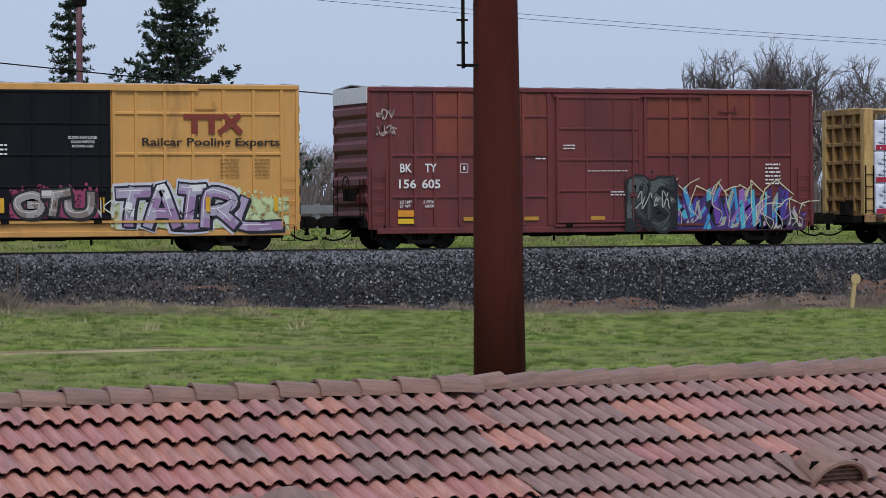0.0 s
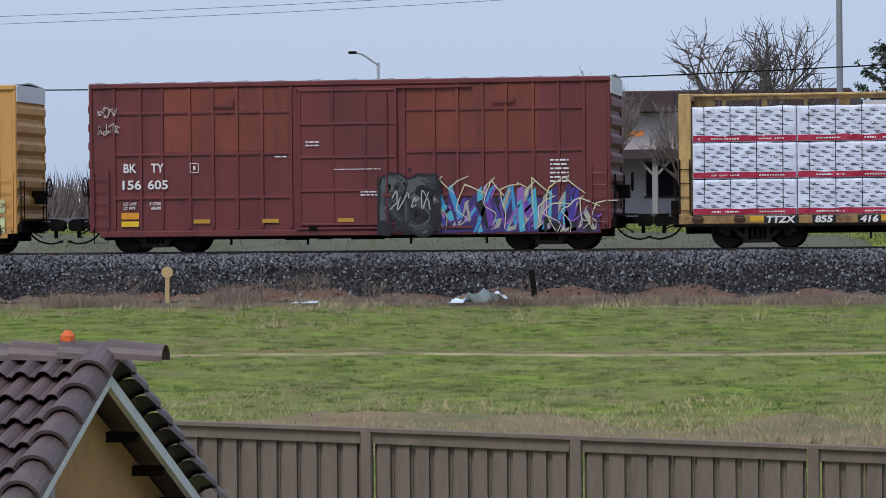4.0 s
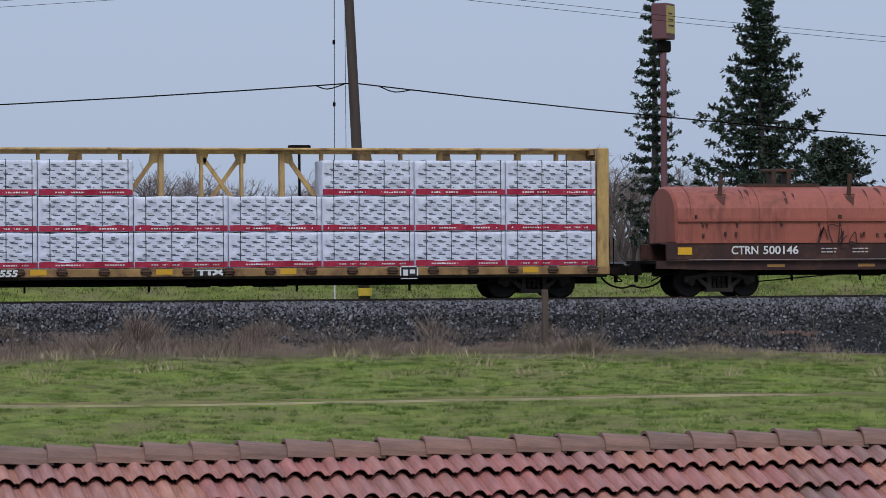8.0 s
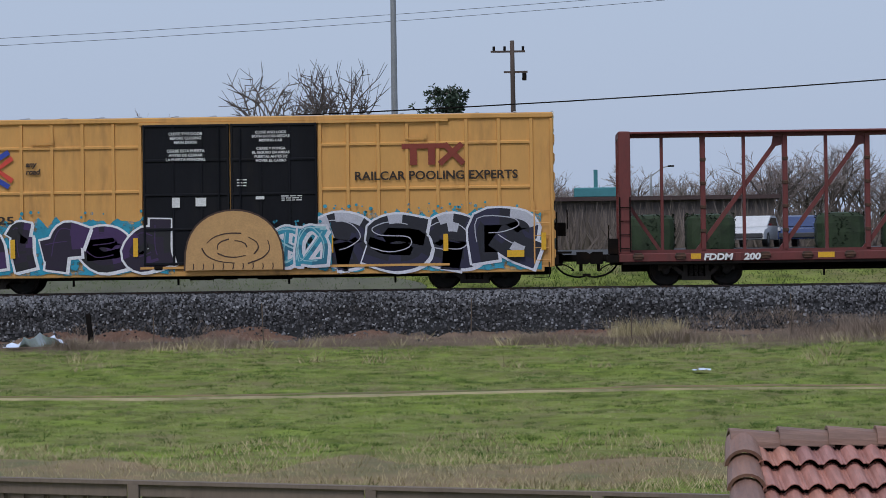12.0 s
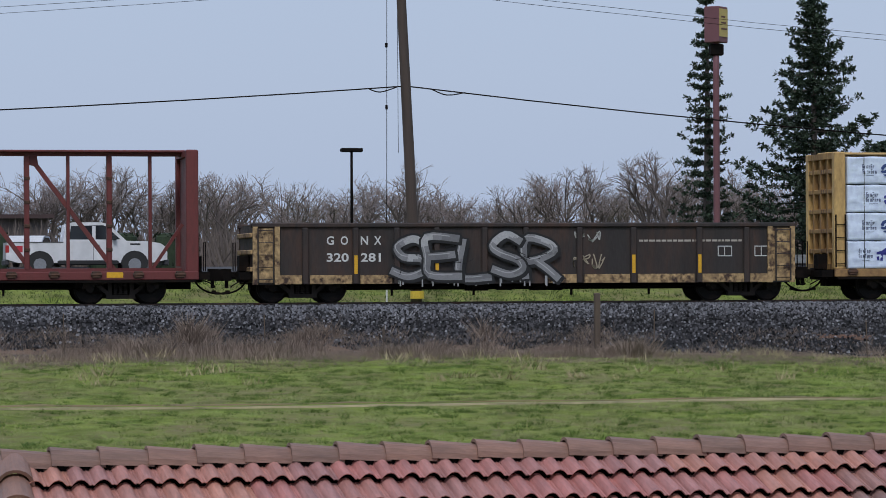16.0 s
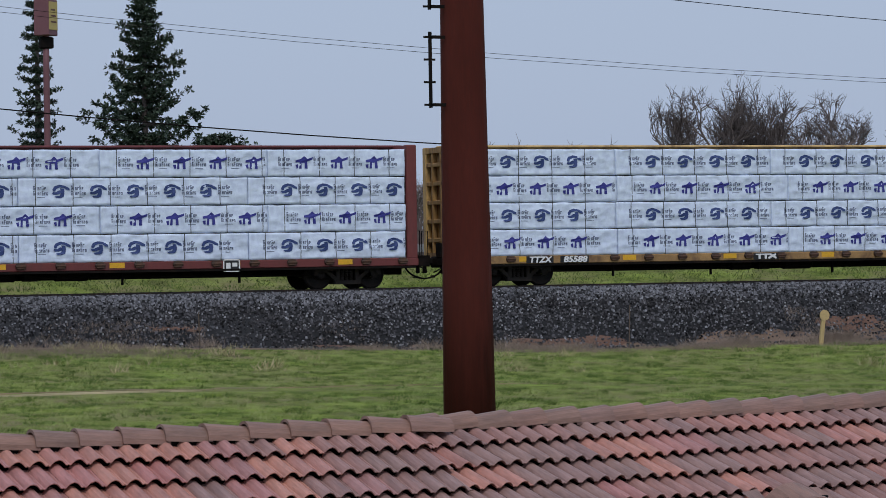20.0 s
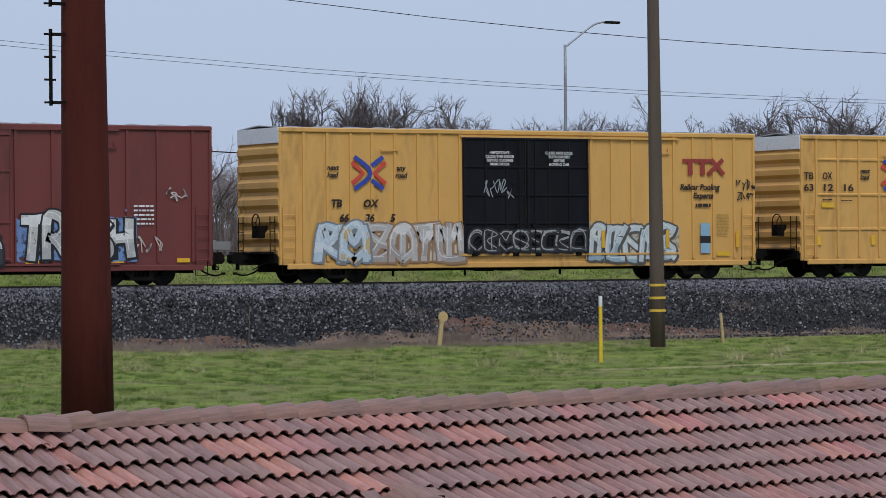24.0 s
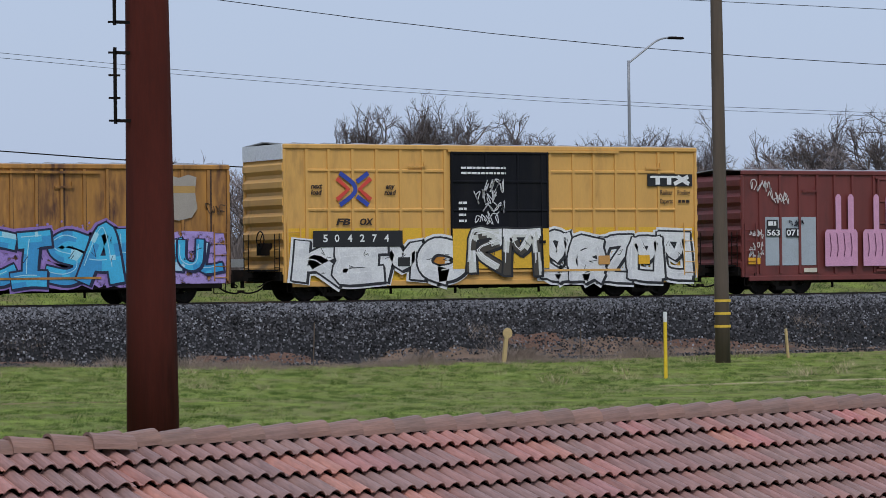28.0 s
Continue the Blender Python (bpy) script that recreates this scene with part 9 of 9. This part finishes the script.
        s.f = [(i * k + j, i * k + j + 1, (i + 1) * k + j + 1, (i + 1) * k + j) for i in range(n) for j in range(k - 1)]
        tagged(part(name, s, mat, None, "", True), label, "soil", kind="structure")
    for x0, x1, y0, y1 in ((-30, -14, 90.0, 91.6), (-15, -3, 90.0, 91.8), (-4, 5, 90.2, 91.4), (12.5, 14.5, 90.7, 91.2), (29.2, 31.0, 91.4, 92.0), (32, 36, 90.4, 90.9), (40.5, 44.5, 90.4, 91.0), (51.5, 54.0, 90.6, 91.5), (57, 63, 90.3, 90.9)):
        sheet("bare_soil", x0, x1, y0, y1, 0.06 if x0 < 10 else 0.04, M["soil"], "patch of bare red-brown soil on the ballast's foot", 0.55)
    sheet("gravel_yard", -70, -3.5, 100.0, 108.2, 0.05, M["gravel"], "grey-brown gravel yard beside the railway", 0.12)
    sheet("weedy_margin", -40, 34, 88.2, 91.5, 0.045, M["weed_bed"], "brown weedy soil between the field and the ballast", 0.5)
    sheet("weedy_margin", 33, 76, 89.4, 90.9, 0.035, M["weed_bed"], "brown weedy soil between the field and the ballast", 0.6)
    sheet("dry_margin", -40, 9, 51.5, 56.5, 0.04, M["worn"], "dry brown grass along the garden fence", 0.7)
    for x0, x1, y0, y1, e in ((-14, 9, 70.35, 70.65, 0), (8.6, 24, 70.38, 70.66, 0.6), (-40, -13, 70.1, 70.35, 0), (48, 75, 75.9, 76.2, 1.4)):
        sheet("wheel_rut", x0, x1, y0, y1, 0.04, M["rut"], "pale worn wheel rut through the grass", 0.6, e)
    for x0, x1, y0, y1, e in ((-18, 16, 71.2, 71.5, 0.3), (15, 34, 71.4, 71.7, 1.2)):
        sheet("trodden_strip", x0, x1, y0, y1, 0.02, M["worn"], "trodden brown strip beside the wheel rut", 0.9, e)


def scatter(name, n, xr, yr, make, mat, label, cat, seed, keep=None):
    """Many small pieces in one mesh; make(rnd, x, y) gives corners and faces about the foot point."""
    rnd = random.Random(seed)
    v, f = [], []
    while n > 0:
        y = rnd.uniform(*yr)
        x = rnd.uniform(*xr)
        az = math.degrees(math.atan2(x, y))
        if az < -21 or az > 41 or (keep and not keep(x, y, rnd)):
            continue
        n -= 1
        z = max(level(x, y), bank(y))
        a, b = make(rnd, x, y)
        k = len(v)
        v += [(p[0] + x, p[1] + y, p[2] + z) for p in a]
        f += [tuple(i + k for i in q) for q in b]
    me = bpy.data.meshes.new(name)
    me.from_pydata(v, [], f)
    me.materials.append(mat)
    ob = new(name, me)
    tagged(ob, label, cat, kind="stuff")
    return ob


def blades(rnd, count, h, wide, lean, slim=1.0):
    v, f = [], []
    for k in range(count):
        x, y, hh = rnd.uniform(-wide, wide), rnd.uniform(-wide, wide), h * rnd.uniform(0.6, 1.3)
        a = rnd.uniform(0, 6.28)
        w = (0.007 + 0.03 * h) * slim
        dx, dy = lean * hh * math.cos(a), lean * hh * math.sin(a)
        n = len(v)
        v += [(x - w, y, -0.03), (x + w, y, -0.03), (x + dx + w * 0.3, y + dy, hh)]
        f.append((n, n + 1, n + 2))
    return v, f


def meadow():
    def patchy(x, y, rnd):
        q = noise.noise((x * 0.12, y * 0.25, 1.0)) + 0.5 * noise.noise((x * 0.5, y * 0.9, 2.0))
        return rnd.random() < 0.62 + 0.6 * q and not (70.2 < y < 71.3 or 71.9 < y < 73.0)
    def dry(x, y, rnd):
        q = noise.noise((x * 0.12, y * 0.25, 1.0)) + 0.5 * noise.noise((x * 0.5, y * 0.9, 2.0))
        return rnd.random() < 0.3 - 0.8 * q + 0.35 * ease(82, 88, y) + 1.1 * (1 - ease(52, 62, y)) * (1 - ease(2, 12, x)) + 0.3 * (1 - ease(-4, 10, x))
    scatter("grass", 62000, (-40, 75), (44, 88.4), lambda r, x, y: blades(r, 4, (0.02 + 0.045 * max(0.0, noise.noise((x * 0.7, y * 0.5, 9.0))) ** 1.3) * r.uniform(0.7, 1.4) * (1 + 0.4 * ease(8, 25, x)), 0.2, 1.4, 0.75), M["blade"], "short green meadow grass", "grass", 1, patchy)
    scatter("dry_grass", 23000, (-40, 75), (40, 89.0), lambda r, x, y: blades(r, 4, r.choice((0.02, 0.03, 0.05)), 0.2, 1.6, 0.8), M["straw"], "dry straw-coloured grass between the green", "grass", 2, dry)
    scatter("bank_grass", 30000, (-60, 95), (98.5, 108.5), lambda r, x, y: blades(r, 4, r.uniform(0.03, 0.12), 0.25, 1.0, 1.3), M["bank_blade"], "rough grass on the bank behind the track", "grass", 40,
            lambda x, y, r: r.random() < 0.7 + 0.5 * noise.noise((x * 0.25, y * 0.4, 50.0)))
    scatter("dark_turf_tufts", 12500, (-40, 75), (46, 88), lambda r, x, y: blades(r, 20, r.uniform(0.03, 0.07) * (1 + 0.5 * ease(0, 14, x)), r.uniform(0.07, 0.2), 1.2, 0.6), M["tuft_dark"], "small dark tufts in the turf", "grass", 41,
            lambda x, y, r: r.random() < 0.15 + 0.1 * ease(0, 14, x) + 0.9 * noise.noise((x * 1.5, y * 1.3, 44.0)) and abs(y - 70.8) > 0.8)
    scatter("pale_turf_tufts", 15000, (-40, 75), (46, 88), lambda r, x, y: blades(r, 18, r.uniform(0.025, 0.065) * (1 + 0.4 * ease(0, 14, x)), r.uniform(0.08, 0.22), 1.4, 0.6), M["tuft_pale"], "small pale green tufts in the turf", "grass", 42,
            lambda x, y, r: r.random() < 0.25 - 0.9 * noise.noise((x * 1.5, y * 1.3, 44.0)) and abs(y - 70.8) > 0.8)
    scatter("leafy_weeds", 1800, (-40, 75), (48, 87), lambda r, x, y: blades(r, 40, r.uniform(0.03, 0.07), r.uniform(0.12, 0.32), 1.3, 0.7), M["clump"], "low dark clumps of broad-leaved weeds in the meadow", "weeds", 14,
            lambda x, y, r: r.random() < 0.25 + 0.9 * noise.noise((x * 0.2, y * 0.3, 17.0)))
    scatter("pale_tufts", 300, (-40, 75), (78, 90.2), lambda r, x, y: blades(r, 18, r.uniform(0.1, 0.3), 0.3, 0.9), M["straw"], "pale dry grass tufts at the field's edge", "grass", 15,
            lambda x, y, r: r.random() < 0.15 + 0.8 * ease(84, 88, y) * (1 - ease(24, 34, x)) + 0.5 * noise.noise((x * 0.2, y * 0.3, 27.0)))
    scatter("weeds", 24000, (-40, 75), (87.2, 92.0), lambda r, x, y: blades(r, 9, (0.08 + 0.55 * max(0.0, noise.noise((x * 0.6, y * 0.6, 31.0)))) * r.uniform(0.4, 1.25) * (1 + 0.5 * ease(1, 5, x) * (1 - ease(20, 28, x))), 0.2, 0.9, 0.5), M["weed"], "dry brown weeds at the foot of the ballast", "weeds", 3,
            lambda x, y, r: r.random() < 0.5 + 0.45 * ease(1, 5, x) * (1 - ease(20, 28, x)) + 0.9 * noise.noise((x * 0.3, y * 0.2, 7.0)) - 0.4 * max(0.0, y - 89.8) / 2.0 - 0.35 * ease(24, 34, x))
    scatter("dead_grass_edge", 9000, (-40, 30), (83.5, 88.2), lambda r, x, y: blades(r, 6, r.uniform(0.03, 0.1), 0.22, 1.2, 0.6), M["weed"], "dull dead grass along the field's edge", "grass", 47,
            lambda x, y, r: r.random() < ease(83.5, 87.5, y) * (0.35 + 0.7 * noise.noise((x * 0.35, y * 0.5, 61.0))) * (0.4 + 0.6 * ease(0, 6, x)))
    scatter("dry_fence_grass", 6000, (-24, 9), (50, 61), lambda r, x, y: blades(r, 5, r.uniform(0.04, 0.14), 0.25, 1.0), M["straw"], "dry straw grass above the garden fence", "grass", 22,
            lambda x, y, r: r.random() < 0.9 - 0.9 * ease(53, 60, y) + 0.8 * noise.noise((x * 0.4, y * 0.4, 3.0)))
    w = scatter("weed_tuft", 160, (2.1, 4.0), (89.2, 90.6), lambda r, x, y: blades(r, 9, r.uniform(0.2, 0.6), 0.16, 0.5, 0.45), M["straw"], "tall tuft of pale dry weeds", "weeds", 4)
    w["kind"] = "stuff"

    def stone(r, x, y):
        """An angular broken stone of eight corners, its foot in the bed."""
        s, z, a = r.uniform(0.022, 0.05), r.uniform(-0.015, 0.07), r.uniform(0, 1.6)
        v = []
        for k in (0, 1):
            for q in range(4):
                b, d = a + q * 1.571 + r.uniform(-0.35, 0.35), s * r.uniform(0.75, 1.3) * (1.0 if k == 0 else 0.72)
                v.append((d * math.cos(b), d * math.sin(b), z + s * (r.uniform(0.5, 1.05) if k else -0.6)))
        return v, [(4, 5, 6, 7), (0, 1, 5, 4), (1, 2, 6, 5), (2, 3, 7, 6), (3, 0, 4, 7)]
    scatter("ballast_stones", 46000, (-38, 75), (YC - 2.95, YC - 1.0), stone, M["stone"], "loose grey ballast stones beside the rail", "ballast", 5)
    scatter("lower_ballast_stones", 54000, (-38, 75), (YC - 6.6, YC - 2.6), stone, M["stone_slope"], "darker stones on the ballast's slope", "ballast", 6, lambda x, y, r: r.random() < ease(YC - 7.2, YC - 4.6, y) * (1 - 0.3 * (1 - ease(0, 8, x)) * (1 - ease(91.4, 92.2, y))))
    scatter("pale_ballast_stones", 15000, (-38, 75), (YC - 5.8, YC - 1.0), stone, M["stone_pale"], "scattered pale stones in the ballast", "ballast", 7, lambda x, y, r: r.random() < 0.4 + 0.6 * ease(YC - 4.0, YC - 2.0, y))
    # sleepers under the rails
    for i, x in enumerate(spans(-36, 78, 200)):
        ob = piece("sleeper", "sleeper", lambda: Shape().soft(-0.115, 0.115, -1.3, 1.3, -0.3, -0.12, 0.015), M["plank_dark"], None, pose(x, YC, 0))
        tagged(ob, "dark creosoted wooden sleeper", "sleeper", "sleepers", "structure")


houses()
garden_fence()
poles()
wires()
trees()
beyond()
traffic()
trackside()
meadow()


def motions():
    ts = [0, 2, 4, 7, 10, 13, 16, 19, 22, 25, 26.5, 28]
    for ob, off, y, z in MOVES:
        walk(ob, [(t, pose(off - gone(t), y, z)) for t in ts])
    offs = {ob: off for ob, off, y, z in MOVES}
    for w, x, car in SPINS:
        off = offs[car]
        seen = [k / 30 for k in range(841) if -42 < off + 8 - gone(k / 30) < 92]
        rows, last = [], None
        for t in [0.0] + seen + [28.0]:
            a = -gone(min(max(t, seen[0] if seen else 0), seen[-1] if seen else 0)) / 0.457
            if rows and t <= rows[-1][0] + 1e-6:
                continue
            rows.append((t, pose(x, 0, 0.457, 0, math.degrees(a), 0)))
        walk(w, rows)
    for ob, x, t0, v, y in DRIVES:
        back = v < 0
        walk(ob, [(t, pose(x + v * (t - t0), y, level(0, y) + 0.03, 0, 0, 180 if back else 0)) for t in (0.0, 9.0, 18.0, 28.0)])


motions()
